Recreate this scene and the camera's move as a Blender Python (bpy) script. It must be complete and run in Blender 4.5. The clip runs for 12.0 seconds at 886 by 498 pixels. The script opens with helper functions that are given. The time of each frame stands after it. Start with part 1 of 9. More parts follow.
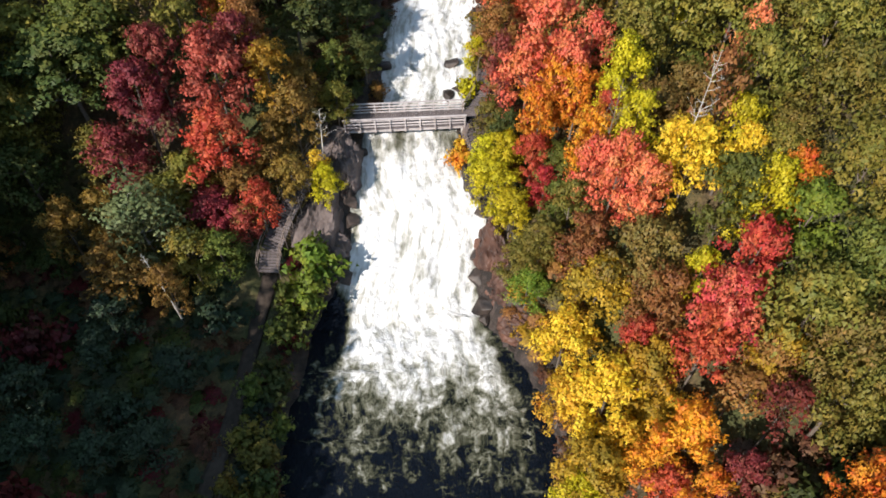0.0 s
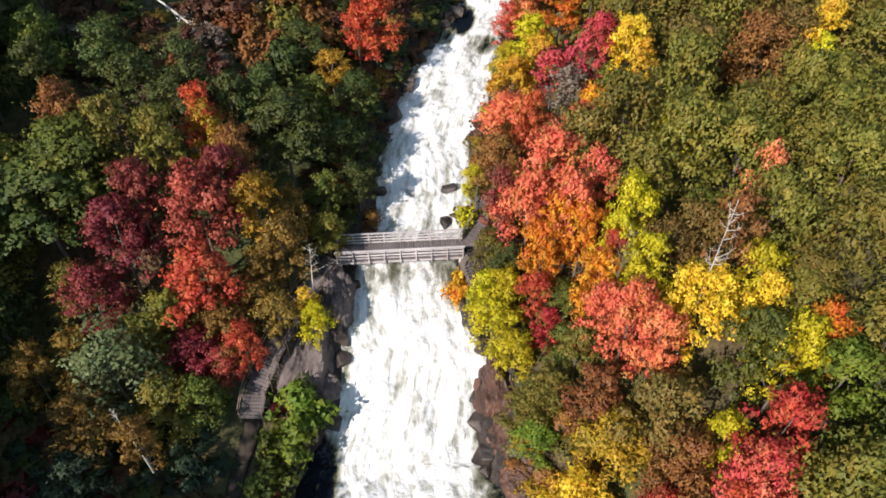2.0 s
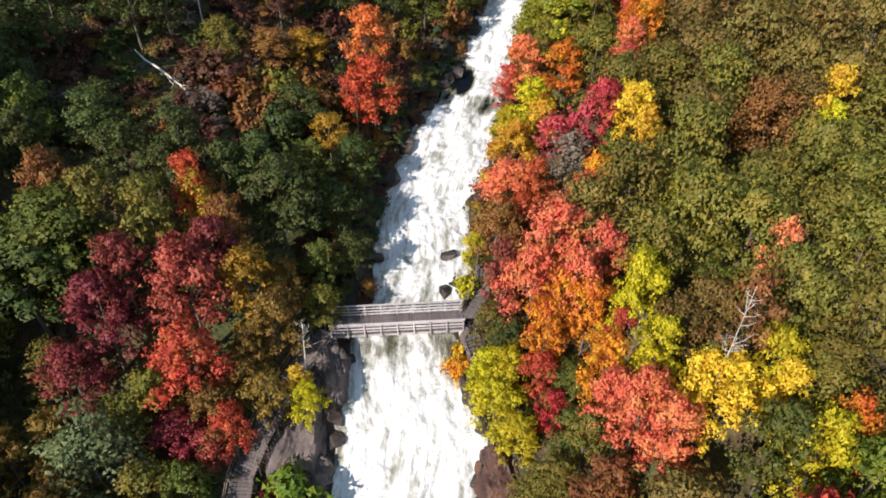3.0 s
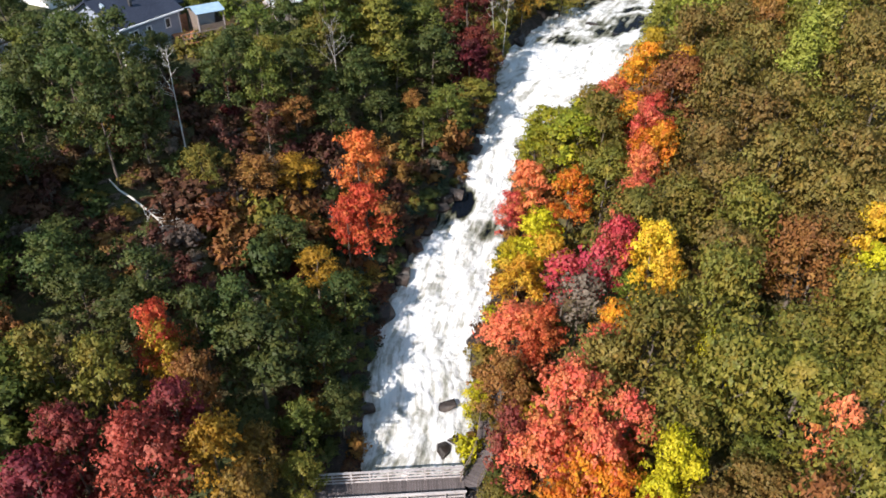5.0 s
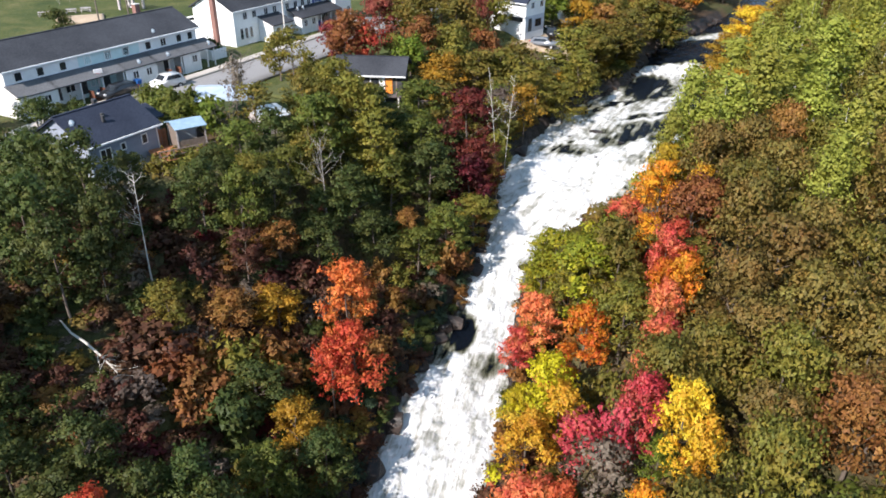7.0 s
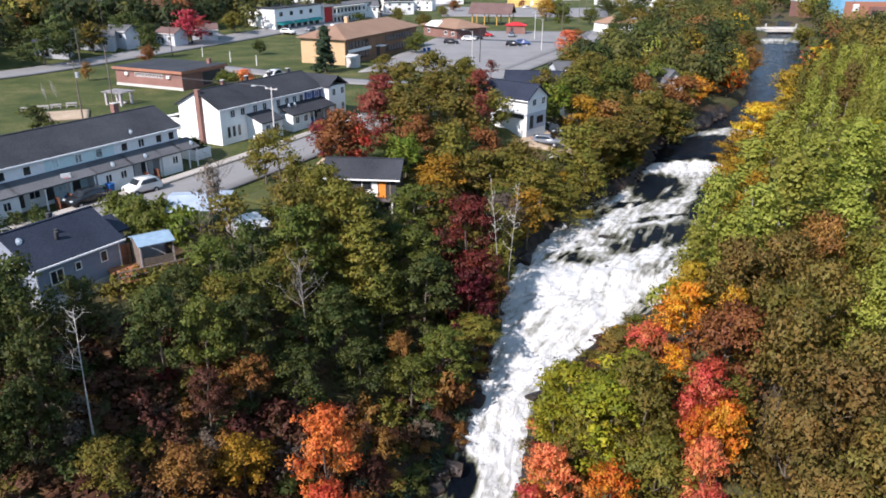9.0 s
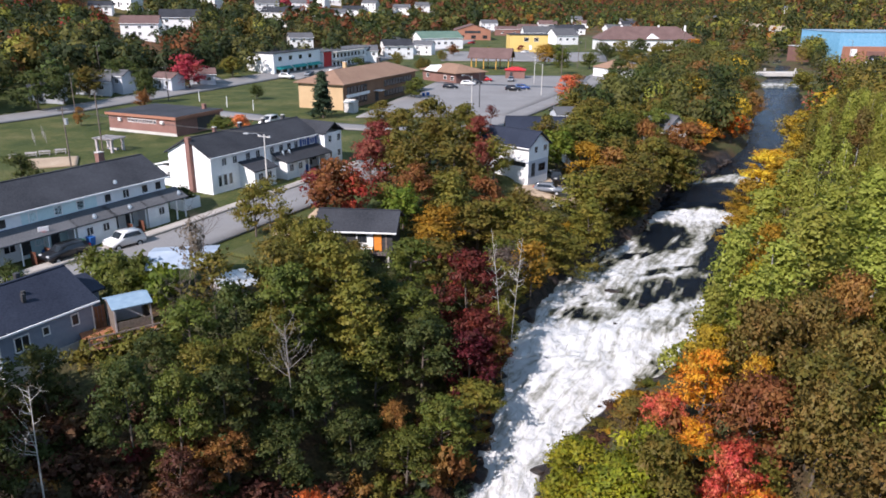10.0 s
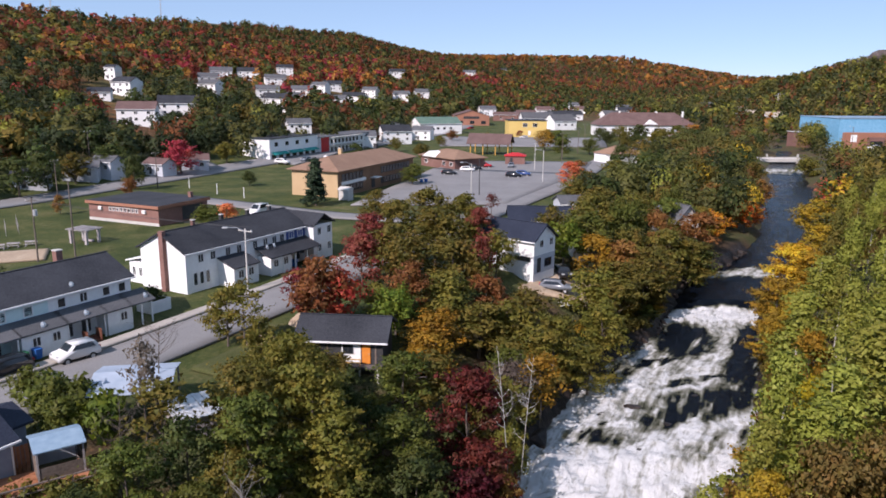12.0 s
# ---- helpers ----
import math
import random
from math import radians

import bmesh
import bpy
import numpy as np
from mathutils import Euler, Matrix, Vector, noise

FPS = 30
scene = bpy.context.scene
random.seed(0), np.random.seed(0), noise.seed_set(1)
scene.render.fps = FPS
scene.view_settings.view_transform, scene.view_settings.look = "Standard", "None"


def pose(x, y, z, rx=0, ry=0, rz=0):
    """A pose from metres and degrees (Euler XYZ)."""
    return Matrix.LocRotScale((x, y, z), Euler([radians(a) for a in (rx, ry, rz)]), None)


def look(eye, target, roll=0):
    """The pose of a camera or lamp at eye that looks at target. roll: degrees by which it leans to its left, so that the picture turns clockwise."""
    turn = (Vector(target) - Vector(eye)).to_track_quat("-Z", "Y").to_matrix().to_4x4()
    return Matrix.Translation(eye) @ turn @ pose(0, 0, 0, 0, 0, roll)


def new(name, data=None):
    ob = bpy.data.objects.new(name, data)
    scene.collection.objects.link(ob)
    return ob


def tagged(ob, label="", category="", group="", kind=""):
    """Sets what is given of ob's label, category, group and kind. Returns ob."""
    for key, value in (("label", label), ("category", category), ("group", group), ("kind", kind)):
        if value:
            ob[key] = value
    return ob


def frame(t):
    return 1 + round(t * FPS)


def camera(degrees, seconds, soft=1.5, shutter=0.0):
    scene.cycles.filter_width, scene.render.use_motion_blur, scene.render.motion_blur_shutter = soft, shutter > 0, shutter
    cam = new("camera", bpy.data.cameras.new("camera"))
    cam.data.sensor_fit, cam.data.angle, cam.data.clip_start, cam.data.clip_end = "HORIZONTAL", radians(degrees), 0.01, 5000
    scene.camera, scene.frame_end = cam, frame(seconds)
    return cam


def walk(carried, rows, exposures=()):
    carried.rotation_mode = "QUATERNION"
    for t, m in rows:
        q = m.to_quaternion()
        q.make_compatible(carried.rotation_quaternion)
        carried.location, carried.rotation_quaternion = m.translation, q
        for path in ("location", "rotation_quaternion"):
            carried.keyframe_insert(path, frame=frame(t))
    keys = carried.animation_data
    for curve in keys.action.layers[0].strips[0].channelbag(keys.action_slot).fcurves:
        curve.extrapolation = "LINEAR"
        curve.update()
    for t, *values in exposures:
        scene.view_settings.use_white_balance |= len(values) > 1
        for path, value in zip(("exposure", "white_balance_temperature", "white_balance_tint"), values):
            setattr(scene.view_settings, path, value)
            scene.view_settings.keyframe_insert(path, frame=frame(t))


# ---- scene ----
cam = camera(62.7, 12.0, soft=1.75)
METRES, EYE, TILT, LEAN, TURN = 48.0, 50.0, -52.0, 0.0, 0.0
ROWS = [
    (0.0, 0.0, 0.0, 0.0, 0.0, 0.0, 0.0),
    (0.5, -0.0009, 0.0158, 0.02, -0.1, 1.7, 0.04),
    (1.0, -0.0005, 0.0328, 0.0411, -0.14, 3.4, 0.07),
    (1.5, -0.0006, 0.0506, 0.0638, -0.2, 5.08, 0.08),
    (2.0, 0.0003, 0.0699, 0.0876, -0.21, 6.78, 0.09),
    (2.5, 0.0004, 0.0906, 0.1133, -0.24, 8.49, 0.07),
    (3.0, 0.0008, 0.1126, 0.1405, -0.26, 10.19, 0.04),
    (3.5, 0.0017, 0.1363, 0.1692, -0.26, 11.92, 0.02),
    (5.5, 0.0039, 0.2386, 0.2941, -0.32, 18.76, -0.03),
    (6.0, 0.0043, 0.2655, 0.3281, -0.36, 20.44, -0.03),
    (6.5, 0.0054, 0.2931, 0.363, -0.37, 22.09, -0.03),
    (7.0, 0.0057, 0.3204, 0.3987, -0.42, 23.68, -0.02),
    (7.5, 0.0065, 0.3486, 0.435, -0.46, 25.27, -0.02),
    (9.5, 0.0114, 0.4649, 0.5861, -0.54, 31.59, -0.01),
    (10.0, 0.0123, 0.4949, 0.6248, -0.57, 33.18, -0.0),
    (10.5, 0.0135, 0.5257, 0.6641, -0.6, 34.78, -0.0),
    (11.0, 0.0144, 0.5564, 0.7038, -0.63, 36.35, -0.01),
    (11.5, 0.0157, 0.5885, 0.7437, -0.66, 37.94, -0.02),
    (12.0, 0.0167, 0.6203, 0.784, -0.67, 39.51, -0.0),
]
walk(cam, [(t, pose(0, 0, EYE, TILT, LEAN, TURN) @ pose(METRES * x, METRES * y, METRES * z, 90 + pitch, roll, yaw)) for t, x, y, z, yaw, pitch, roll in ROWS],
     exposures=[(0.0, 1.02, 6720, 14), (3.0, 0.98, 6720, 15), (5.5, 1.12, 6600, 15), (7.5, 1.04, 6480, 16), (9.5, 0.72, 6380, 20), (10.5, 0.56, 6400, 22), (12.0, 0.36, 6440, 26)])

# ---- light ----
SUN_AZ, SUN_EL = 220.0, 38.5          # compass-like: degrees clockwise from +y
world = bpy.data.worlds.new("sky")
scene.world = world
world.use_nodes = True
wn, wl = world.node_tree.nodes, world.node_tree.links
sky = wn.new("ShaderNodeTexSky")
sky.sky_type = "NISHITA"
sky.sun_disc = False
sky.sun_elevation, sky.sun_rotation = radians(SUN_EL), radians(SUN_AZ)
sky.air_density, sky.dust_density, sky.ozone_density, sky.altitude = 0.7, 0.0, 1.6, 300
tone = wn.new("ShaderNodeMix")
tone.data_type, tone.blend_type = "RGBA", "MULTIPLY"
tone.inputs[0].default_value = 1.0
tone.inputs[7].default_value = (0.78, 0.90, 1.06, 1)
wl.new(sky.outputs[0], tone.inputs[6])
haze = wn.new("ShaderNodeMix")
haze.data_type = "RGBA"
haze.inputs[0].default_value = 0.5
haze.inputs[7].default_value = (4.2, 6.4, 8.0, 1)
wl.new(tone.outputs[2], haze.inputs[6])
wl.new(haze.outputs[2], wn["Background"].inputs[0])
wn["Background"].inputs[1].default_value = 0.088
sun_data = bpy.data.lights.new("sun", "SUN")
sun_data.energy, sun_data.angle, sun_data.color = 4.5, radians(0.53), (1.0, 0.95, 0.87)
sun = new("sun", sun_data)
sun_way = Vector((math.sin(radians(SUN_AZ)) * math.cos(radians(SUN_EL)), math.cos(radians(SUN_AZ)) * math.cos(radians(SUN_EL)), math.sin(radians(SUN_EL))))
sun.matrix_world = look(sun_way * 300, (0, 0, 0))

# ---- materials ----


def material(name, rough=0.8):
    m = bpy.data.materials.new(name)
    m.use_nodes = True
    n, l = m.node_tree.nodes, m.node_tree.links
    b = n["Principled BSDF"]
    b.inputs["Roughness"].default_value = rough
    b.inputs["Specular IOR Level"].default_value = 0.25
    return m, n, l, b


def noise_node(n, l, scale, detail=4.0, vec=None, rough=0.6):
    t = n.new("ShaderNodeTexNoise")
    t.inputs["Scale"].default_value, t.inputs["Detail"].default_value, t.inputs["Roughness"].default_value = scale, detail, rough
    if vec is not None:
        l.new(vec, t.inputs["Vector"])
    return t


def ramp(n, l, fac, stops):
    r = n.new("ShaderNodeValToRGB")
    e = r.color_ramp.elements
    while len(e) < len(stops):
        e.new(0.5)
    for el, (p, c) in zip(e, stops):
        el.position, el.color = p, (*c, 1)
    l.new(fac, r.inputs[0])
    return r


def mix(n, l, fac, a, b, mode="MIX"):
    x = n.new("ShaderNodeMix")
    x.data_type, x.blend_type = "RGBA", mode
    for sock, v in ((x.inputs[0], fac), (x.inputs[6], a), (x.inputs[7], b)):
        if isinstance(v, (int, float)):
            sock.default_value = v
        elif isinstance(v, tuple):
            sock.default_value = (*v, 1)
        else:
            l.new(v, sock)
    return x.outputs[2]


def maths(n, l, op, a, b=0.0, c=None):
    x = n.new("ShaderNodeMath")
    x.operation = op
    for i, v in enumerate((a, b, c)):
        if v is None:
            continue
        if isinstance(v, (int, float)):
            x.inputs[i].default_value = v
        else:
            l.new(v, x.inputs[i])
    return x.outputs[0]


def bump(n, l, b, height, strength=0.4, dist=0.05):
    x = n.new("ShaderNodeBump")
    x.inputs["Strength"].default_value, x.inputs["Distance"].default_value = strength, dist
    l.new(height, x.inputs["Height"])
    l.new(x.outputs[0], b.inputs["Normal"])


def grain(name, c1, c2, scale=3.0, rough=0.8, metal=0.0, big=0.25, bumps=0.3, dist=0.02, vary=0.0):
    """A two-scale mottled surface between two colours."""
    m, n, l, b = material(name, rough)
    co = n.new("ShaderNodeTexCoord").outputs["Object"]
    f1 = noise_node(n, l, scale, 6, co).outputs[0]
    f2 = noise_node(n, l, big, 3, co).outputs[0]
    f = maths(n, l, "ADD", maths(n, l, "MULTIPLY", f1, 0.6), maths(n, l, "MULTIPLY", f2, 0.4))
    col = ramp(n, l, f, [(0.36, c1), (0.64, c2)]).outputs[0]
    if vary:
        oi = n.new("ShaderNodeObjectInfo").outputs["Random"]
        hsv = n.new("ShaderNodeHueSaturation")
        l.new(maths(n, l, "MULTIPLY_ADD", oi, vary, 1 - vary / 2), hsv.inputs["Value"])
        l.new(col, hsv.inputs["Color"])
        col = hsv.outputs[0]
    l.new(col, b.inputs["Base Color"])
    b.inputs["Metallic"].default_value = metal
    if bumps:
        bump(n, l, b, f1, bumps, dist)
    return m


def foliage(name, dark, mid, light, thin=0.42, size=0.7, speck=0.24, swing=1.9, fleck=5.5, turning=(0.20, 0.125, 0.03), share=0.6):
    """Leaves: each its own tone, patches of hue through the crown, a little light let through."""
    m, n, l, b = material(name, 0.6)
    geo = n.new("ShaderNodeNewGeometry").outputs["Random Per Island"]
    co = n.new("ShaderNodeTexCoord").outputs["Object"]
    patch = noise_node(n, l, size, 3, co).outputs[0]
    f = maths(n, l, "ADD", maths(n, l, "MULTIPLY", geo, speck), maths(n, l, "MULTIPLY_ADD", patch, swing, 0.5 - swing / 2 - speck / 2))
    col = ramp(n, l, f, [(0.08, dark), (0.5, mid), (0.92, light)]).outputs[0]
    oi = n.new("ShaderNodeObjectInfo").outputs["Random"]
    moved = n.new("ShaderNodeVectorMath")
    moved.operation = "ADD"
    l.new(co, moved.inputs[0])
    l.new(maths(n, l, "MULTIPLY", oi, 40.0), moved.inputs[1])
    turned = ramp(n, l, noise_node(n, l, size * 0.6, 3, moved.outputs[0], 0.7).outputs[0], [(0.5, (0, 0, 0)), (0.66, (share, share, share))]).outputs[0]
    col = mix(n, l, turned, col, turning)
    hsv = n.new("ShaderNodeHueSaturation")
    l.new(maths(n, l, "MULTIPLY_ADD", oi, 0.03, 0.485), hsv.inputs["Hue"])
    l.new(maths(n, l, "MULTIPLY_ADD", oi, 0.3, 0.85), hsv.inputs["Value"])
    fine = noise_node(n, l, fleck, 2, co, 0.5).outputs[0]
    l.new(mix(n, l, 1.0, col, ramp(n, l, fine, [(0.34, (0.72, 0.70, 0.66)), (0.5, (1.0, 1.0, 1.0)), (0.66, (1.28, 1.27, 1.2))]).outputs[0], "MULTIPLY"), hsv.inputs["Color"])
    l.new(hsv.outputs[0], b.inputs["Base Color"])
    tr = n.new("ShaderNodeBsdfTranslucent")
    l.new(hsv.outputs[0], tr.inputs[0])
    ms = n.new("ShaderNodeMixShader")
    ms.inputs[0].default_value = thin
    l.new(b.outputs[0], ms.inputs[1])
    l.new(tr.outputs[0], ms.inputs[2])
    l.new(ms.outputs[0], n["Material Output"].inputs[0])
    return m


LEAF = {
    "coral": foliage("coral_leaves", (0.48, 0.055, 0.05), (0.66, 0.145, 0.085), (0.74, 0.29, 0.13), swing=2.1, turning=(0.50, 0.24, 0.05)),
    "red": foliage("red_leaves", (0.22, 0.022, 0.016), (0.46, 0.062, 0.036), (0.60, 0.18, 0.065), turning=(0.36, 0.12, 0.05)),
    "crimson": foliage("crimson_leaves", (0.095, 0.012, 0.016), (0.21, 0.034, 0.036), (0.36, 0.10, 0.075), turning=(0.20, 0.09, 0.05)),
    "cherry": foliage("cherry_red_leaves", (0.15, 0.017, 0.02), (0.33, 0.047, 0.042), (0.48, 0.125, 0.095), turning=(0.27, 0.075, 0.055)),
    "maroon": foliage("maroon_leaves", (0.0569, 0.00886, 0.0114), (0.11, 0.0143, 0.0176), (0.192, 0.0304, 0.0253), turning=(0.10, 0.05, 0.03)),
    "orange": foliage("orange_leaves", (0.46, 0.075, 0.02), (0.62, 0.21, 0.02), (0.70, 0.38, 0.03), swing=2.3, turning=(0.42, 0.27, 0.03)),
    "rust": foliage("rust_leaves", (0.13, 0.05, 0.022), (0.26, 0.11, 0.035), (0.34, 0.18, 0.05)),
    "gold": foliage("gold_leaves", (0.46, 0.19, 0.015), (0.62, 0.39, 0.03), (0.68, 0.53, 0.06), turning=(0.50, 0.22, 0.03)),
    "ochre": foliage("ochre_leaves", (0.212, 0.126, 0.0159), (0.368, 0.23, 0.023), (0.529, 0.296, 0.0265), turning=(0.22, 0.19, 0.03)),
    "chartreuse": foliage("yellow_green_leaves", (0.10, 0.115, 0.012), (0.215, 0.225, 0.018), (0.42, 0.34, 0.025), turning=(0.34, 0.25, 0.02)),
    "scarlet": foliage("scarlet_leaves", (0.36, 0.038, 0.022), (0.56, 0.10, 0.04), (0.66, 0.21, 0.06), turning=(0.44, 0.20, 0.04)),
    "magenta": foliage("magenta_leaves", (0.26, 0.02, 0.038), (0.47, 0.05, 0.085), (0.58, 0.14, 0.13), turning=(0.46, 0.12, 0.06)),
    "bronze": foliage("bronze_leaves", (0.11, 0.062, 0.018), (0.215, 0.13, 0.028), (0.34, 0.215, 0.045), turning=(0.15, 0.13, 0.03)),
    "lime": foliage("lime_leaves", (0.24, 0.22, 0.01), (0.46, 0.40, 0.014), (0.62, 0.50, 0.03), turning=(0.30, 0.27, 0.02)),
    "olive": foliage("olive_leaves", (0.078, 0.088, 0.016), (0.156, 0.146, 0.027), (0.255, 0.192, 0.037), turning=(0.24, 0.15, 0.03)),
    "oak": foliage("oak_leaves", (0.105, 0.084, 0.021), (0.19, 0.137, 0.035), (0.285, 0.168, 0.047), turning=(0.16, 0.16, 0.035)),
    "green": foliage("green_leaves", (0.045, 0.064, 0.014), (0.105, 0.13, 0.024), (0.20, 0.21, 0.038), turning=(0.16, 0.14, 0.03), share=0.5),
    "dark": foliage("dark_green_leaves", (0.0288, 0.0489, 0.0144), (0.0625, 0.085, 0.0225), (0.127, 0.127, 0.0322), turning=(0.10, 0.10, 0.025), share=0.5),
    "fresh": foliage("fresh_green_leaves", (0.06, 0.11, 0.014), (0.125, 0.19, 0.022), (0.25, 0.28, 0.035), turning=(0.20, 0.19, 0.03), share=0.5),
    "poplar": foliage("poplar_leaves", (0.14, 0.155, 0.022), (0.265, 0.28, 0.046), (0.40, 0.385, 0.085), turning=(0.28, 0.25, 0.04), share=0.35),
    "pale": foliage("pale_green_leaves", (0.055, 0.078, 0.034), (0.115, 0.145, 0.06), (0.21, 0.225, 0.095), share=0.2),
    "brush": foliage("brown_brush", (0.05, 0.022, 0.016), (0.115, 0.046, 0.03), (0.19, 0.10, 0.052), turning=(0.12, 0.085, 0.035)),
    "twig": foliage("bare_twigs", (0.08, 0.06, 0.045), (0.16, 0.125, 0.10), (0.26, 0.21, 0.17), share=0.0),
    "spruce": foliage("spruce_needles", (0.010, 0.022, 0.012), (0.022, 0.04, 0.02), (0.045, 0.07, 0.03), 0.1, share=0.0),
}
FAR = {}
for key, c in (("red", (0.27, 0.04, 0.035)), ("coral", (0.30, 0.075, 0.04)), ("orange", (0.28, 0.11, 0.025)), ("rust", (0.17, 0.072, 0.026)), ("olive", (0.085, 0.08, 0.022)), ("green", (0.05, 0.068, 0.018)),
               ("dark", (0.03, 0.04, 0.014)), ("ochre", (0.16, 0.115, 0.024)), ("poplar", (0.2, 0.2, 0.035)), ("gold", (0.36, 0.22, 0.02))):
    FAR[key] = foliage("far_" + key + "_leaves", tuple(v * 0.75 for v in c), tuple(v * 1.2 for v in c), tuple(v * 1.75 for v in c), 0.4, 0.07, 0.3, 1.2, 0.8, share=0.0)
M_BARK = grain("bark", (0.07, 0.055, 0.045), (0.17, 0.14, 0.115), 9, 0.9, bumps=0.6)
M_BIRCH = grain("birch_bark", (0.26, 0.24, 0.21), (0.56, 0.53, 0.48), 3, 0.7)
M_DEADWOOD = grain("grey_dead_wood", (0.14, 0.125, 0.11), (0.30, 0.275, 0.25), 5, 0.85)
M_REDROCK = grain("brown_rock", (0.02, 0.011, 0.009), (0.13, 0.065, 0.046), 1.1, 0.55, bumps=1.0, dist=0.2, big=0.4)
M_ROCK = grain("wet_rock", (0.010, 0.009, 0.009), (0.065, 0.048, 0.04), 1.3, 0.45, bumps=0.9, dist=0.15, big=0.35, vary=0.5)
M_SLAB = grain("grey_rock", (0.035, 0.028, 0.027), (0.15, 0.118, 0.11), 1.0, 0.75, bumps=0.9, dist=0.12, big=0.3)
M_WOOD = grain("weathered_timber", (0.25, 0.22, 0.22), (0.50, 0.46, 0.45), 6, 0.8, vary=0.35)
M_DECK = grain("deck_boards", (0.06, 0.05, 0.05), (0.135, 0.115, 0.115), 5, 0.85, vary=0.4)
M_OLDWOOD = grain("brown_timber", (0.10, 0.075, 0.06), (0.22, 0.175, 0.15), 6, 0.85, vary=0.35)
M_SIDING = grain("white_siding", (0.72, 0.72, 0.72), (0.82, 0.82, 0.81), 2, 0.6, bumps=0)
M_TEALSIDE = grain("pale_teal_siding", (0.50, 0.66, 0.66), (0.60, 0.74, 0.74), 2, 0.6, bumps=0)
M_BLUESIDE = grain("blue_siding", (0.04, 0.08, 0.24), (0.06, 0.11, 0.30), 2, 0.6, bumps=0)
M_GREYSIDE = grain("grey_siding", (0.42, 0.44, 0.48), (0.52, 0.54, 0.58), 2, 0.6, bumps=0)
M_BLUEGREY = grain("blue_grey_siding", (0.20, 0.23, 0.29), (0.26, 0.29, 0.35), 2, 0.6, bumps=0)
M_CEDAR = grain("red_cedar_boards", (0.26, 0.10, 0.05), (0.42, 0.19, 0.10), 5, 0.75, vary=0.3)
M_REDBROWN = grain("red_brown_stained_boards", (0.09, 0.035, 0.022), (0.17, 0.07, 0.045), 5, 0.75, vary=0.3)
M_SHINGLE = grain("dark_shingles", (0.018, 0.02, 0.025), (0.05, 0.053, 0.062), 7, 0.9, bumps=0.5, vary=0.2)
M_SHINGLE2 = grain("blue_black_shingles", (0.012, 0.016, 0.030), (0.03, 0.038, 0.06), 7, 0.8, bumps=0.5)
M_SHINGLEG = grain("grey_shingles", (0.07, 0.073, 0.08), (0.13, 0.132, 0.14), 7, 0.9, bumps=0.5, vary=0.2)
M_SHINGLEB = grain("brown_shingles", (0.20, 0.118, 0.08), (0.30, 0.19, 0.13), 6, 0.9, bumps=0.5)
M_SHINGLET = grain("tan_shingles", (0.30, 0.25, 0.19), (0.42, 0.36, 0.29), 6, 0.9, bumps=0.5)
M_SHINGLEP = grain("plum_shingles", (0.10, 0.06, 0.055), (0.17, 0.11, 0.10), 6, 0.9, bumps=0.5)
M_SHINGLEV = grain("green_roofing", (0.08, 0.14, 0.11), (0.13, 0.20, 0.16), 6, 0.8)
M_BRICK = grain("red_brick", (0.17, 0.088, 0.072), (0.27, 0.148, 0.125), 5, 0.85, vary=0.2)
M_TANBRICK = grain("tan_brick", (0.42, 0.285, 0.155), (0.55, 0.395, 0.23), 5, 0.85)
M_SHADEBRICK = grain("shaded_brown_brick", (0.16, 0.085, 0.05), (0.26, 0.15, 0.09), 5, 0.85)
M_ORANGE = grain("orange_cladding", (0.28, 0.125, 0.08), (0.38, 0.18, 0.12), 3, 0.7)
M_DOORORANGE = grain("orange_door_paint", (0.62, 0.20, 0.03), (0.75, 0.27, 0.05), 2, 0.55)
M_YELLOW = grain("yellow_cladding", (0.60, 0.42, 0.13), (0.70, 0.51, 0.18), 3, 0.7)
M_TEAL = grain("teal_awning", (0.01, 0.22, 0.20), (0.02, 0.32, 0.29), 4, 0.7)
M_REDPAINT = grain("red_paint", (0.40, 0.02, 0.025), (0.55, 0.04, 0.04), 3, 0.5)
M_BLUEMETAL = grain("sky_blue_metal", (0.13, 0.34, 0.52), (0.19, 0.42, 0.60), 1, 0.5)
M_BLUEROOF = grain("pale_blue_sheet_roof", (0.17, 0.26, 0.35), (0.26, 0.36, 0.45), 1.5, 0.5)
M_METALROOF = grain("galvanised_sheet", (0.45, 0.46, 0.47), (0.70, 0.71, 0.72), 2, 0.4, metal=0.3)
M_CONCRETE = grain("concrete", (0.42, 0.40, 0.37), (0.58, 0.56, 0.53), 3, 0.85)
M_ASPHALT = grain("asphalt", (0.17, 0.165, 0.165), (0.25, 0.245, 0.245), 8, 0.9, big=0.12, bumps=0.2)
M_PATHWAY = grain("pavement", (0.32, 0.29, 0.26), (0.44, 0.40, 0.36), 6, 0.9)
M_TARP = grain("white_blue_sheet", (0.27, 0.33, 0.41), (0.38, 0.44, 0.52), 0.8, 0.6)
M_LAWN = grain("lawn", (0.036, 0.05, 0.012), (0.095, 0.095, 0.035), 5, 0.95, big=0.10, bumps=0.7, dist=0.08)
M_DIRT = grain("sandy_earth", (0.30, 0.22, 0.15), (0.46, 0.36, 0.26), 3, 0.95, bumps=0.6, dist=0.1)
M_EARTH = grain("dark_earth", (0.018, 0.013, 0.010), (0.05, 0.038, 0.03), 2.5, 0.95, bumps=0.6, dist=0.1)
M_GLASS = material("window_glass", 0.08)[0]
M_GLASS.node_tree.nodes["Principled BSDF"].inputs["Base Color"].default_value = (0.02, 0.024, 0.03, 1)
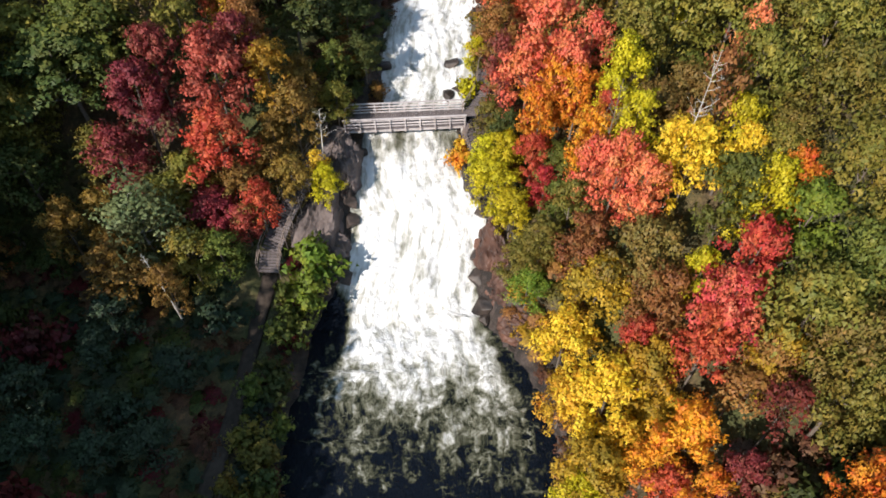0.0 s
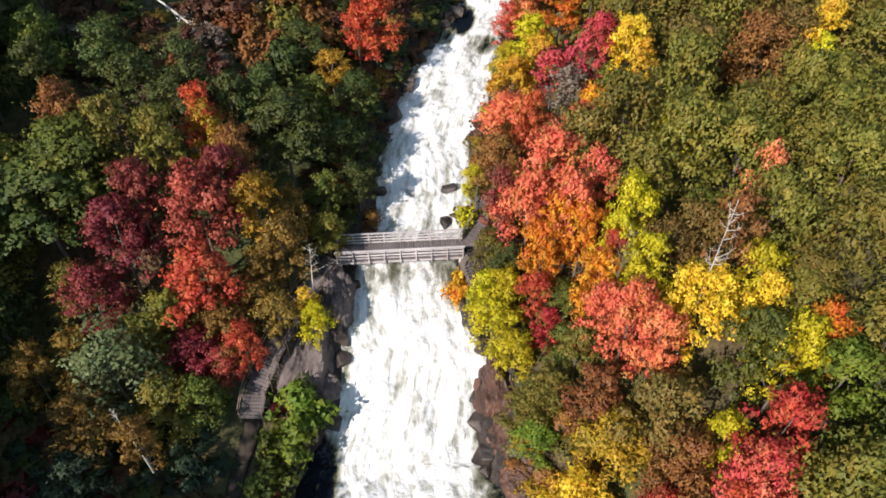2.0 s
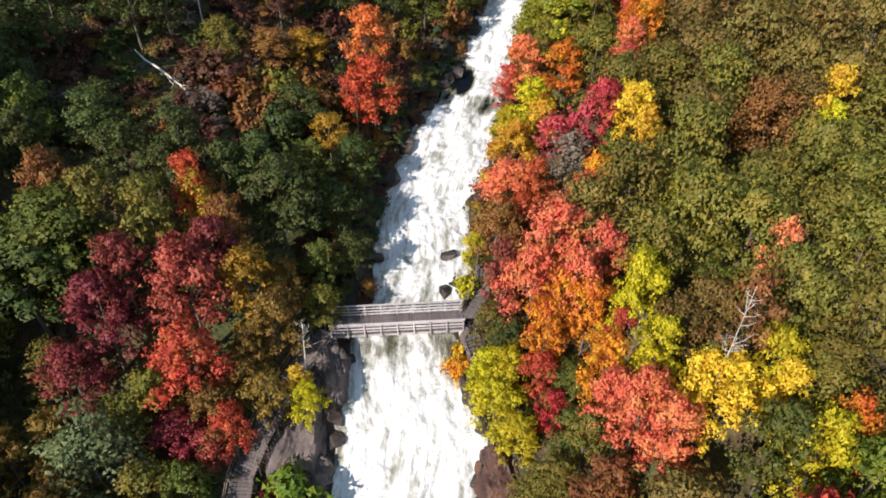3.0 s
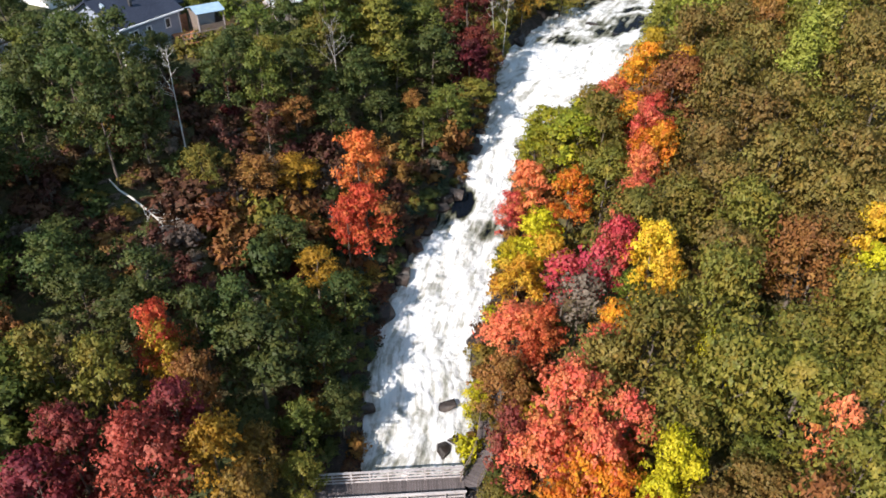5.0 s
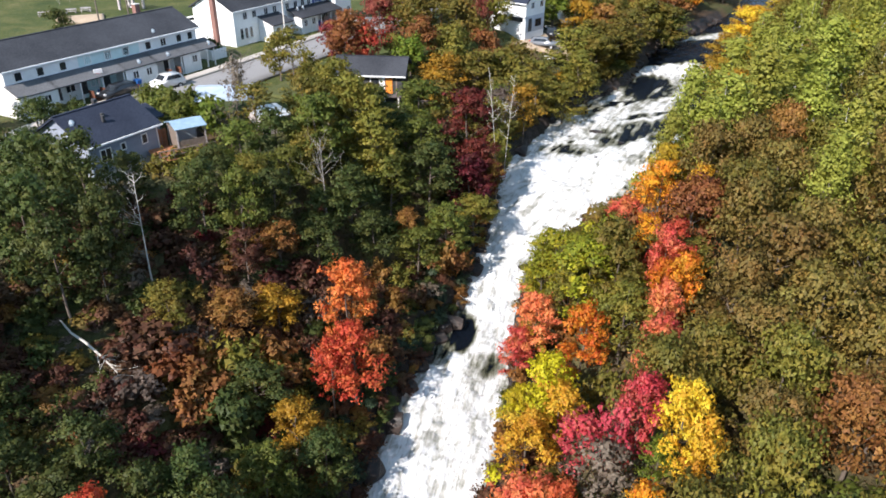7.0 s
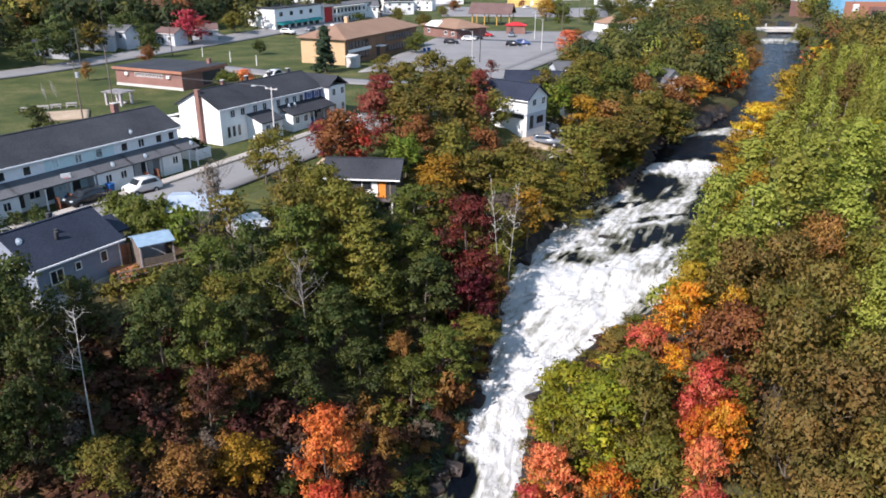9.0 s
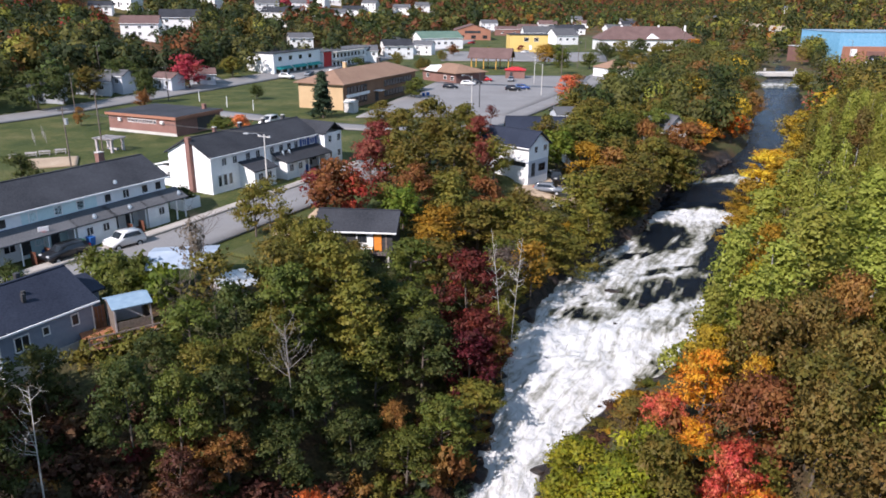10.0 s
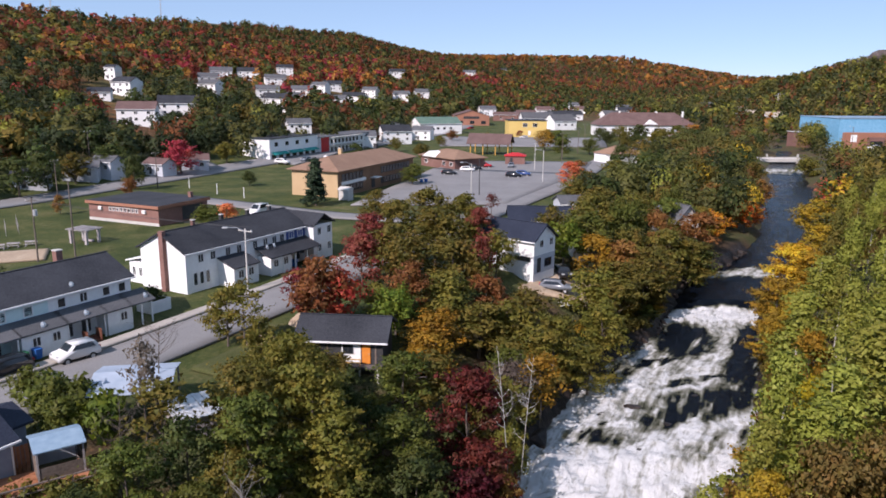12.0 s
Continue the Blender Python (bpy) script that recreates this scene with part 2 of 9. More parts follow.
M_GLASS.node_tree.nodes["Principled BSDF"].inputs["Specular IOR Level"].default_value = 0.6
M_TRIM = grain("white_trim", (0.74, 0.74, 0.73), (0.82, 0.82, 0.81), 2, 0.55, bumps=0)
M_DARKTRIM = grain("dark_trim", (0.03, 0.03, 0.032), (0.06, 0.06, 0.062), 3, 0.6, bumps=0)
M_TIMBER = grain("new_timber", (0.45, 0.24, 0.05), (0.62, 0.36, 0.09), 4, 0.7)
M_POLE = grain("pole_timber", (0.10, 0.08, 0.065), (0.20, 0.165, 0.14), 6, 0.9)
M_STEEL = grain("grey_steel", (0.35, 0.36, 0.37), (0.50, 0.51, 0.52), 4, 0.5, metal=0.4)
M_RUBBER = grain("rubber", (0.012, 0.012, 0.012), (0.03, 0.03, 0.03), 6, 0.8)


def car_paint(name, c):
    m, n, l, b = material(name, 0.3)
    f = noise_node(n, l, 2.0).outputs[0]
    l.new(ramp(n, l, f, [(0.3, tuple(v * 0.9 for v in c)), (0.7, c)]).outputs[0], b.inputs["Base Color"])
    b.inputs["Coat Weight"].default_value = 0.6
    b.inputs["Coat Roughness"].default_value = 0.08
    return m


PAINT = {"white": car_paint("white_car_paint", (0.78, 0.78, 0.78)), "black": car_paint("black_car_paint", (0.015, 0.016, 0.02)), "red": car_paint("red_car_paint", (0.45, 0.015, 0.02)),
         "grey": car_paint("grey_car_paint", (0.16, 0.18, 0.21)), "blue": car_paint("blue_car_paint", (0.03, 0.07, 0.22))}


def ground_material():
    m, n, l, b = material("forest_floor", 0.95)
    co = n.new("ShaderNodeTexCoord").outputs["Object"]
    f1 = noise_node(n, l, 2.2, 8, co, 0.7).outputs[0]
    f2 = noise_node(n, l, 0.12, 4, co).outputs[0]
    litter = ramp(n, l, f1, [(0.3, (0.03, 0.022, 0.014)), (0.52, (0.085, 0.055, 0.03)), (0.7, (0.17, 0.10, 0.05))]).outputs[0]
    moss = ramp(n, l, f1, [(0.3, (0.025, 0.032, 0.012)), (0.7, (0.09, 0.10, 0.035))]).outputs[0]
    floor_col = mix(n, l, ramp(n, l, f2, [(0.4, (0, 0, 0)), (0.62, (1, 1, 1))]).outputs[0], litter, moss)
    rocky = ramp(n, l, noise_node(n, l, 0.9, 7, co).outputs[0], [(0.33, (0.007, 0.006, 0.006)), (0.5, (0.022, 0.017, 0.015)), (0.7, (0.07, 0.052, 0.046))]).outputs[0]
    lawn = ramp(n, l, maths(n, l, "ADD", maths(n, l, "MULTIPLY", f1, 0.5), maths(n, l, "MULTIPLY", f2, 0.5)), [(0.40, (0.03, 0.046, 0.010)), (0.5, (0.058, 0.073, 0.018)), (0.58, (0.10, 0.098, 0.034)), (0.66, (0.16, 0.13, 0.06))]).outputs[0]
    zone = n.new("ShaderNodeAttribute")
    zone.attribute_name = "rocky"
    zone2 = n.new("ShaderNodeAttribute")
    zone2.attribute_name = "grassy"
    jag = maths(n, l, "MULTIPLY_ADD", f1, 1.2, -0.6)
    k = n.new("ShaderNodeClamp")
    l.new(maths(n, l, "ADD", zone.outputs["Fac"], maths(n, l, "MULTIPLY", jag, zone.outputs["Fac"])), k.inputs[0])
    col = mix(n, l, k.outputs[0], floor_col, rocky)
    col = mix(n, l, zone2.outputs["Fac"], col, lawn)
    zone3 = n.new("ShaderNodeAttribute")
    zone3.attribute_name = "wooded"
    f3 = noise_node(n, l, 0.22, 5, co, 0.75).outputs[0]
    f4 = noise_node(n, l, 0.03, 3, co).outputs[0]
    leafy = ramp(n, l, f3, [(0.3, (0.018, 0.02, 0.008)), (0.45, (0.06, 0.055, 0.017)), (0.58, (0.12, 0.09, 0.027)), (0.7, (0.19, 0.11, 0.032))]).outputs[0]
    fiery = ramp(n, l, f3, [(0.3, (0.025, 0.016, 0.008)), (0.45, (0.09, 0.04, 0.016)), (0.58, (0.19, 0.07, 0.025)), (0.7, (0.28, 0.10, 0.03))]).outputs[0]
    woods = mix(n, l, ramp(n, l, f4, [(0.42, (0, 0, 0)), (0.6, (1, 1, 1))]).outputs[0], leafy, fiery)
    col = mix(n, l, zone3.outputs["Fac"], col, woods)
    l.new(col, b.inputs["Base Color"])
    l.new(maths(n, l, "MULTIPLY_ADD", zone.outputs["Fac"], -0.4, 0.95), b.inputs["Roughness"])
    bump(n, l, b, f1, 0.9, 0.25)
    return m


def water_material():
    """Dark river water broken by white foam drawn out along the flow; 'foam' says how broken the water is."""
    m, n, l, b = material("river_water", 0.12)
    uv = n.new("ShaderNodeUVMap").outputs[0]

    def flow(across, along, warp_scale, warp):
        mp = n.new("ShaderNodeMapping")
        mp.inputs["Scale"].default_value = (across, along, 1.0)
        l.new(uv, mp.inputs[0])
        va = n.new("ShaderNodeVectorMath")
        va.operation = "MULTIPLY_ADD"
        l.new(noise_node(n, l, warp_scale, 3, uv).outputs["Color"], va.inputs[0])
        va.inputs[1].default_value = (warp, warp, 0)
        l.new(mp.outputs[0], va.inputs[2])
        return va.outputs[0]

    silk = noise_node(n, l, 1.1, 6, flow(1.0, 0.16, 0.3, 0.9), 0.6).outputs[0]
    strand = noise_node(n, l, 3.2, 4, flow(1.0, 0.12, 0.5, 0.5), 0.6).outputs[0]
    churn = noise_node(n, l, 1.25, 7, flow(1.0, 0.7, 0.5, 1.2), 0.66).outputs[0]
    rapid = maths(n, l, "ADD", maths(n, l, "ADD", maths(n, l, "MULTIPLY", silk, 0.46), maths(n, l, "MULTIPLY", strand, 0.20)), maths(n, l, "MULTIPLY", churn, 0.34))
    at = n.new("ShaderNodeAttribute")
    at.attribute_name = "foam"
    fo = at.outputs["Fac"]
    still = n.new("ShaderNodeAttribute")
    still.attribute_name = "still"

    def lace(scale, wide, gain, vec, torn):
        """Foam drawn into a net of threads that thicken as the water breaks."""
        v = n.new("ShaderNodeTexVoronoi")
        v.feature = "DISTANCE_TO_EDGE"
        v.inputs["Scale"].default_value = scale
        l.new(vec, v.inputs["Vector"])
        edge = maths(n, l, "SUBTRACT", maths(n, l, "MULTIPLY", fo, wide), v.outputs[0])
        return maths(n, l, "MULTIPLY", maths(n, l, "ADD", edge, maths(n, l, "MULTIPLY_ADD", torn, 0.9, -0.50)), gain)
    torn = noise_node(n, l, 0.8, 5, flow(1.0, 1.0, 0.6, 0.8), 0.65).outputs[0]
    net = maths(n, l, "MAXIMUM", lace(0.5, 0.34, 3.5, flow(1.0, 0.8, 0.5, 3.2), torn), maths(n, l, "MULTIPLY", lace(1.3, 0.27, 3.0, flow(1.0, 0.9, 0.8, 2.4), torn), 0.8))
    veil = maths(n, l, "MULTIPLY_ADD", maths(n, l, "SUBTRACT", churn, 0.5), 2.7, maths(n, l, "MULTIPLY_ADD", fo, 1.5, -0.58))
    net = maths(n, l, "MAXIMUM", net, veil)
    white = maths(n, l, "MULTIPLY_ADD", maths(n, l, "SUBTRACT", rapid, 0.5), 3.6, maths(n, l, "MULTIPLY_ADD", fo, 1.75, -0.80))
    broken = n.new("ShaderNodeMix")
    l.new(still.outputs["Fac"], broken.inputs[0])
    l.new(white, broken.inputs[2])
    l.new(net, broken.inputs[3])
    k = n.new("ShaderNodeClamp")
    l.new(broken.outputs[0], k.inputs[0])
    shade = ramp(n, l, k.outputs[0], [(0.0, (0.003, 0.0046, 0.008)), (0.16, (0.026, 0.028, 0.017)), (0.36, (0.085, 0.085, 0.06)), (0.58, (0.20, 0.20, 0.172)), (0.8, (0.37, 0.37, 0.35)), (1.0, (0.56, 0.565, 0.57))])
    l.new(shade.outputs[0], b.inputs["Base Color"])
    l.new(maths(n, l, "MULTIPLY_ADD", k.outputs[0], 0.75, 0.1), b.inputs["Roughness"])
    b.inputs["Specular IOR Level"].default_value = 0.12
    b.inputs["IOR"].default_value = 1.33
    rip = noise_node(n, l, 2.4, 6, flow(1.0, 0.6, 0.8, 0.6), 0.65).outputs[0]
    bump(n, l, b, maths(n, l, "ADD", maths(n, l, "MULTIPLY", rip, 0.5), maths(n, l, "ADD", maths(n, l, "MULTIPLY", silk, 0.6), churn)), 0.8, 0.32)
    return m


M_GROUND = ground_material()
M_WATER = water_material()

# ---- the lie of the land ----
# the river: its two banks (x by y) and its level (z by y)
LEFT_Y = (-60, 17, 24, 32, 35.6, 44, 48, 52, 59, 67, 74, 84, 92, 101, 111, 129.5, 143, 155, 165, 176, 201, 291, 343, 420, 700)
LEFT_X = (-13, -11.4, -11, -9.8, -7.4, -7.2, -7, -5.8, -6, -4.8, -2.6, 1.8, 4.1, 7, 9.7, 19.5, 31.6, 37, 43, 54, 70.5, 111.5, 134.5, 173, 335)
RIGHT_Y = (-60, 17, 21.5, 27, 32, 35.6, 40, 43, 48, 56, 61, 67.5, 76, 86, 92, 98.4, 105, 117, 127, 141, 149, 173, 200, 268, 344, 420, 700)
RIGHT_X = (9, 8.2, 8.2, 6.6, 3.2, 2.4, 3.6, 2, 1.2, 3.3, 2.6, 4.8, 6.4, 8.2, 9.8, 16.5, 26.5, 34.5, 38, 45, 47.5, 62, 79, 117, 147, 179, 340)
FLOW_Y = (-60, 31, 36, 41, 46, 50, 56, 70, 85, 93, 110, 130, 147, 153.5, 156, 172, 174, 200, 260, 310, 316, 420, 700)
FLOW_Z = (0, 0, 1.6, 4, 5.3, 5.6, 6.2, 8, 10, 11.5, 16, 16.3, 16.9, 17.1, 18.1, 18.3, 18.7, 18.9, 19.6, 20.1, 20.8, 22, 26)


def step(a, b, v):
    t = np.clip((v - a) / (b - a), 0, 1)
    return t * t * (3 - 2 * t)


def water_level(y):
    return np.interp(y, FLOW_Y, FLOW_Z)


def lattice(x, y, seed):
    """Smooth lattice noise, -1 to 1."""
    xi, yi = np.floor(x), np.floor(y)
    fx, fy = x - xi, y - yi
    fx, fy = fx * fx * (3 - 2 * fx), fy * fy * (3 - 2 * fy)

    def h(a, b):
        v = np.sin(a * 127.1 + b * 311.7 + seed * 74.7) * 43758.5453
        return (v - np.floor(v)) * 2 - 1
    return (h(xi, yi) * (1 - fx) + h(xi + 1, yi) * fx) * (1 - fy) + (h(xi, yi + 1) * (1 - fx) + h(xi + 1, yi + 1) * fx) * fy


def wobble(x, y, size, seed=0.0):
    """Rough noise of three octaves, about -1 to 1."""
    x, y = np.asarray(x, float) / size, np.asarray(y, float) / size
    return lattice(x, y, seed) * 0.62 + lattice(x * 2.1 + 7, y * 2.1, seed + 1) * 0.33 + lattice(x * 4.3, y * 4.3 + 3, seed + 2) * 0.17


def plateau_left(y):
    return np.interp(y, (0, 25, 34, 37, 41, 45, 55, 68, 85, 100), (2.5, 2.5, 2.6, 3.6, 6.8, 9.5, 15.5, 19.3, 22.3, 24.3))


def plateau_right(y):
    return np.interp(y, (0, 30, 50, 65, 80, 110, 150, 210), (10, 11, 12, 13.5, 17, 20, 22, 24))


def slope_way(x, y):
    """Metres up the slope behind the town, whose foot bends away beyond the shops."""
    return -0.89 * (x + 80) + 0.45 * (y - 230) - 75 * step(110, 330, 0.45 * (x + 80) + 0.89 * (y - 230))


def hill(x, y):
    """The wooded ridge beyond the town, and the rocky hill across the river."""
    s = slope_way(x, y)
    h1 = 82 * (np.clip(s, 0, 420) / 420) ** 1.15
    h1 = h1 * (1 + 0.05 * wobble(x, y, 140)) + 3.0 * wobble(x, y, 60, 2) * step(60, 200, s)
    h1 = h1 + 5 * np.exp(-((x + 290) ** 2 + (y - 930) ** 2) / (2 * 170.0 ** 2))
    h1 = h1 * step(60, 190, y + 0.25 * (x + 300))
    # the crest swells beyond the shops and sinks towards the valley's end
    # factors fitted to the skyline as the camera sees it
    h1 = h1 * np.interp(0.45 * (x + 80) + 0.89 * (y - 230), (430, 600, 800, 1100, 1660, 2400, 2900), (1.0, 1.10, 1.21, 1.02, 0.95, 0.86, 0.82))
    d2 = np.hypot((x - 590) / 1.1, (y - 770) / 1.5)
    h2 = 63 * (1 - step(30, 330, d2)) * (1 + 0.06 * wobble(x, y, 70, 5))
    far = 64 * step(1500, 3200, y)
    return h1 + h2 + far


def ground(x, y):
    x, y = np.asarray(x, float), np.asarray(y, float)
    xl, xr, zw = np.interp(y, LEFT_Y, LEFT_X), np.interp(y, RIGHT_Y, RIGHT_X), water_level(y)
    slant = 1 / np.sqrt(1 + np.interp(y, (90, 115, 180), (0.1, 0.9, 1.4)) ** 2)
    dl, dr = (xl - x) * slant, (x - xr) * slant
    pl, pr = plateau_left(y), plateau_right(y)
    town = step(90, 105, y)
    rough = (1.0 * wobble(x, y, 5.5) + 0.4 * wobble(x, y, 2.1, 3))
    width_l = np.interp(y, (20, 40, 60, 90, 120, 200), (20, 14, 20, 26, 22, 10))
    zl = zw + np.minimum(1.6, np.maximum(pl - zw, 0.6) * 0.4) * step(-0.2, 1.2, dl) + np.maximum(pl - zw - 1.6, 0) * step(0.5, width_l, dl)
    zl = zl + rough * step(0.5, 5, dl) * (1 - town * step(12, 22, dl)) * 0.9
    # the high bank downstream, out of view, raised to shade the pool side
    bank = 28.0 * step(-27, -52, x) * step(30, 6, y)
    zl = zl + bank
    width_r = np.interp(y, (20, 60, 100, 200), (13, 12, 14, 10))
    zr = zw + 1.6 * step(-0.2, 1.0, dr) + np.maximum(pr - zw - 1.6, 0) * step(0.3, width_r, dr) + rough * step(0.5, 5, dr)
    zr = zr + 0.08 * np.clip(dr - 14, 0, 60) * step(120, 40, y)
    bed = zw - 0.8
    z = np.where(dl > 0, zl, np.where(dr > 0, zr, bed))
    return z + hill(x, y) * (dl > 0) + hill(x, y) * (dr > 0)


def ground_at(x, y):
    return float(ground(x, y))


def spread(lo, hi, fine_lo, fine_hi, stepsize, growth):
    """Grid lines, even in the middle and widening outward."""
    out = list(np.arange(fine_lo, fine_hi + 0.01, stepsize))
    d, v = stepsize, out[-1]
    while v < hi:
        d *= growth
        v += d
        out.append(v)
    d, v = stepsize, out[0]
    while v > lo:
        d *= growth
        v -= d
        out.insert(0, v)
    return np.array(out)


def mesh_object(name, verts, faces, mat, parent=None, smooth=False):
    me = bpy.data.meshes.new(name)
    if isinstance(faces, np.ndarray):
        nf, k = faces.shape
        me.vertices.add(len(verts))
        me.vertices.foreach_set("co", np.asarray(verts, np.float32).ravel())
        me.loops.add(nf * k)
        me.loops.foreach_set("vertex_index", faces.astype(np.int32).ravel())
        me.polygons.add(nf)
        me.polygons.foreach_set("loop_start", np.arange(0, nf * k, k, dtype=np.int32))
        me.update(calc_edges=True)
    else:
        me.from_pydata([tuple(v) for v in verts], [], faces)
        me.update()
    if smooth:
        me.polygons.foreach_set("use_smooth", np.ones(len(me.polygons), bool))
    if mat is not None:
        me.materials.append(mat)
    ob = new(name, me)
    if parent is not None:
        ob.parent = parent
    return ob


def grid_faces(nx, ny):
    i = np.arange(nx * ny).reshape(ny, nx)
    return np.stack([i[:-1, :-1], i[:-1, 1:], i[1:, 1:], i[1:, :-1]], -1).reshape(-1, 4)


gx = spread(-2600, 3200, -48, 66, 0.95, 1.08)
gy = spread(-260, 4400, 5, 185, 0.95, 1.07)
GX, GY = np.meshgrid(gx, gy)
GZ = ground(GX, GY)
land = mesh_object("ground", np.stack([GX, GY, GZ], -1).reshape(-1, 3), grid_faces(len(gx), len(gy)), M_GROUND, smooth=True)
tagged(land, "leaf-littered forest floor, rocky along the river", "ground", kind="structure")
DL = np.interp(GY, LEFT_Y, LEFT_X) - GX
DR = GX - np.interp(GY, RIGHT_Y, RIGHT_X)
DB = np.maximum(DL, DR)
rocky = (1 - step(1.5, 5.0, DB + 1.2 * wobble(GX, GY, 4, 1))) * (GY < 190)
grassy = step(96, 104, GY) * step(16, 22, DL) * (1 - step(20, 50, slope_way(GX, GY))) * (GY < 600) * (GX < 130)
SL = slope_way(GX, GY)
wooded = np.maximum(step(30, 70, SL) * (GY > 120), np.maximum(step(430, 520, GY) * step(150, 210, GX), step(620, 700, GY)))
wooded = np.maximum(wooded, step(245, 265, GX))
for key, val in (("rocky", rocky), ("grassy", grassy), ("wooded", wooded)):
    a = land.data.attributes.new(key, "FLOAT", "POINT")
    a.data.foreach_set("value", val.astype(np.float32).ravel())


def build_water():
    nx = 72
    ys = np.concatenate([np.linspace(-60, 10, 40)[:-1], np.linspace(10, 180, 880)[:-1], np.linspace(180, 360, 220)[:-1], np.linspace(360, 700, 60)])
    u = np.linspace(0, 1, nx)
    Y = np.repeat(ys[:, None], nx, 1)
    xl, xr = np.interp(Y, LEFT_Y, LEFT_X) - 0.9, np.interp(Y, RIGHT_Y, RIGHT_X) + 0.9
    X = xl + (xr - xl) * u
    mid_x = (np.interp(ys, LEFT_Y, LEFT_X) + np.interp(ys, RIGHT_Y, RIGHT_X)) / 2
    along = np.concatenate([[0], np.cumsum(np.hypot(np.diff(ys), np.diff(mid_x)))])
    lean = np.gradient(mid_x, ys)[:, None]
    S = (u - 0.5) * (xr - xl) / np.sqrt(1 + lean ** 2)          # metres across the flow
    A = along[:, None] + S * lean / np.sqrt(1 + lean ** 2)     # metres along the flow
    # the lip of each ledge runs askew to the flow
    tilt = np.interp(Y, (85, 100, 112, 140, 150, 175), (0, 5, 7, 5, -3, -3))
    lag = tilt * (u - 0.5) + 1.2 * wobble(S, A, 3.0, 4) * step(30, 36, Y)
    Z = water_level(Y - lag * step(88, 100, Y) - lag * 0.4 * (Y < 88))
    edge = np.minimum(X - xl, xr - X)
    # how broken the water is, from the plan of the rapids
    wander = Y + (1.6 * wobble(S, A * 0.3, 4.0, 31) + 3.0 * np.abs(u - 0.5) - 0.8) * step(112, 120, Y) * step(182, 176, Y)
    base = np.interp(wander, (0, 14, 18, 21, 24, 27, 29.5, 32.5, 44, 46, 49, 53, 60, 75, 95, 109, 114, 119, 128, 134, 140, 146, 149.5, 153, 154.5, 166, 169.5, 173, 176, 190, 308, 316, 334),
                     (0.0, 0.10, 0.26, 0.42, 0.60, 0.84, 1.0, 1.02, 0.98, 0.84, 0.84, 0.96, 1.0, 1.0, 1.02, 1.04, 1.0, 0.96, 0.95, 0.9, 0.82, 0.86, 1.1, 1.02, 0.12, 0.05, 0.95, 0.8, 0.2, 0.06, 0.08, 1.0, 0.1))
    streaks = wobble(S, A * 0.28, 1.3, 7) * 0.7 + wobble(S, A * 0.5, 0.7, 9) * 0.4
    blots = wobble(S, A * 0.7, 2.6, 3) * 0.8 + wobble(S, A, 0.9, 5) * 0.4
    patch_v = np.where(Y < 32, blots, streaks * 0.7 + blots * 0.4)
    foam = base + patch_v * np.interp(base, (0, 0.3, 0.7, 0.9, 1), (0.03, 0.24, 0.3, 0.2, 0.08))
    # the pool: a white tongue that widens and breaks up, dark water on both sides
    middle = np.interp(Y, (15, 24.8, 29.7, 34), (0.4, -1.6, -1.9, -2.5))
    half = np.interp(Y, (15, 20, 24.8, 29.7, 33, 36), (7.5, 8.6, 8.2, 6.2, 6.0, 8.0))
    reach = np.abs(X - middle) / half + 0.16 * blots
    pool = 1 - step(0.75, 1.12, reach)
    fade = step(36, 32.5, Y + 0.8 * blots)
    murk = 0.3 * step(2.0, 1.0, reach) * step(19, 25, Y)
    foam = foam * (1 - fade) + np.maximum(foam * pool, murk) * fade
    # bare shelves of rock between the upper rapids: place, half length, half width, turn, how bare
    bare = np.zeros_like(Y)
    warp_s, warp_a = 1.1 * wobble(S, A * 0.6, 2.4, 11), 1.1 * wobble(S, A, 1.7, 13)
    for sx, sy, la, lb, turn, much in ((29.2, 121.2, 7.6, 2.4, 30, 1.15), (17.2, 114.3, 2.6, 1.8, 10, 1.0), (22.3, 129.7, 3.6, 1.1, 62, 0.6), (28.0, 133.2, 3.6, 0.6, 20, 0.95), (34.3, 141.0, 4.8, 3.0, 62, 1.15), (38.4, 130.0, 6.0, 1.9, 66, 1.0),
                                       (43.0, 141.0, 5.4, 1.5, 60, 1.0), (25.8, 111.4, 4.4, 1.3, 32, 0.5), (29.4, 113.6, 2.8, 1.0, 40, 0.55), (18.0, 98.6, 3.2, 0.9, 50, 0.6), (22.6, 104.4, 4.0, 0.7, 50, 0.5), (32.0, 128.2, 4.6, 0.55, 26, 0.75), (1.9, 82.6, 1.5, 2.6, 10, 1.0), (0.2, 79.4, 0.9, 1.8, 10, 0.9), (5.1, 77.3, 1.0, 1.3, 20, 0.6)):
        ca, sa = math.cos(math.radians(turn)), math.sin(math.radians(turn))
        ex, ey = X + warp_s - sx, Y + warp_a - sy
        d = np.hypot((ex * ca + ey * sa) / la, (ey * ca - ex * sa) / lb)
        bare = np.maximum(bare, much * step(1.75, 0.45, d))
    foam = foam - bare * np.clip(0.66 + 0.9 * wobble(S, A * 0.11, 1.0, 23) + 0.6 * wobble(S, A * 0.12, 0.4, 29), 0.0, 1.15)
    foam = foam + 0.36 * step(0.25, 0.55, wobble(S * 0.22, A, 2.2, 21)) * step(176, 184, Y)
    foam = foam * (0.85 + 0.15 * step(0.5, 1.5, edge + 0.7 * wobble(S, A, 1.1, 2)))
    lift = np.clip(foam, 0, 1)
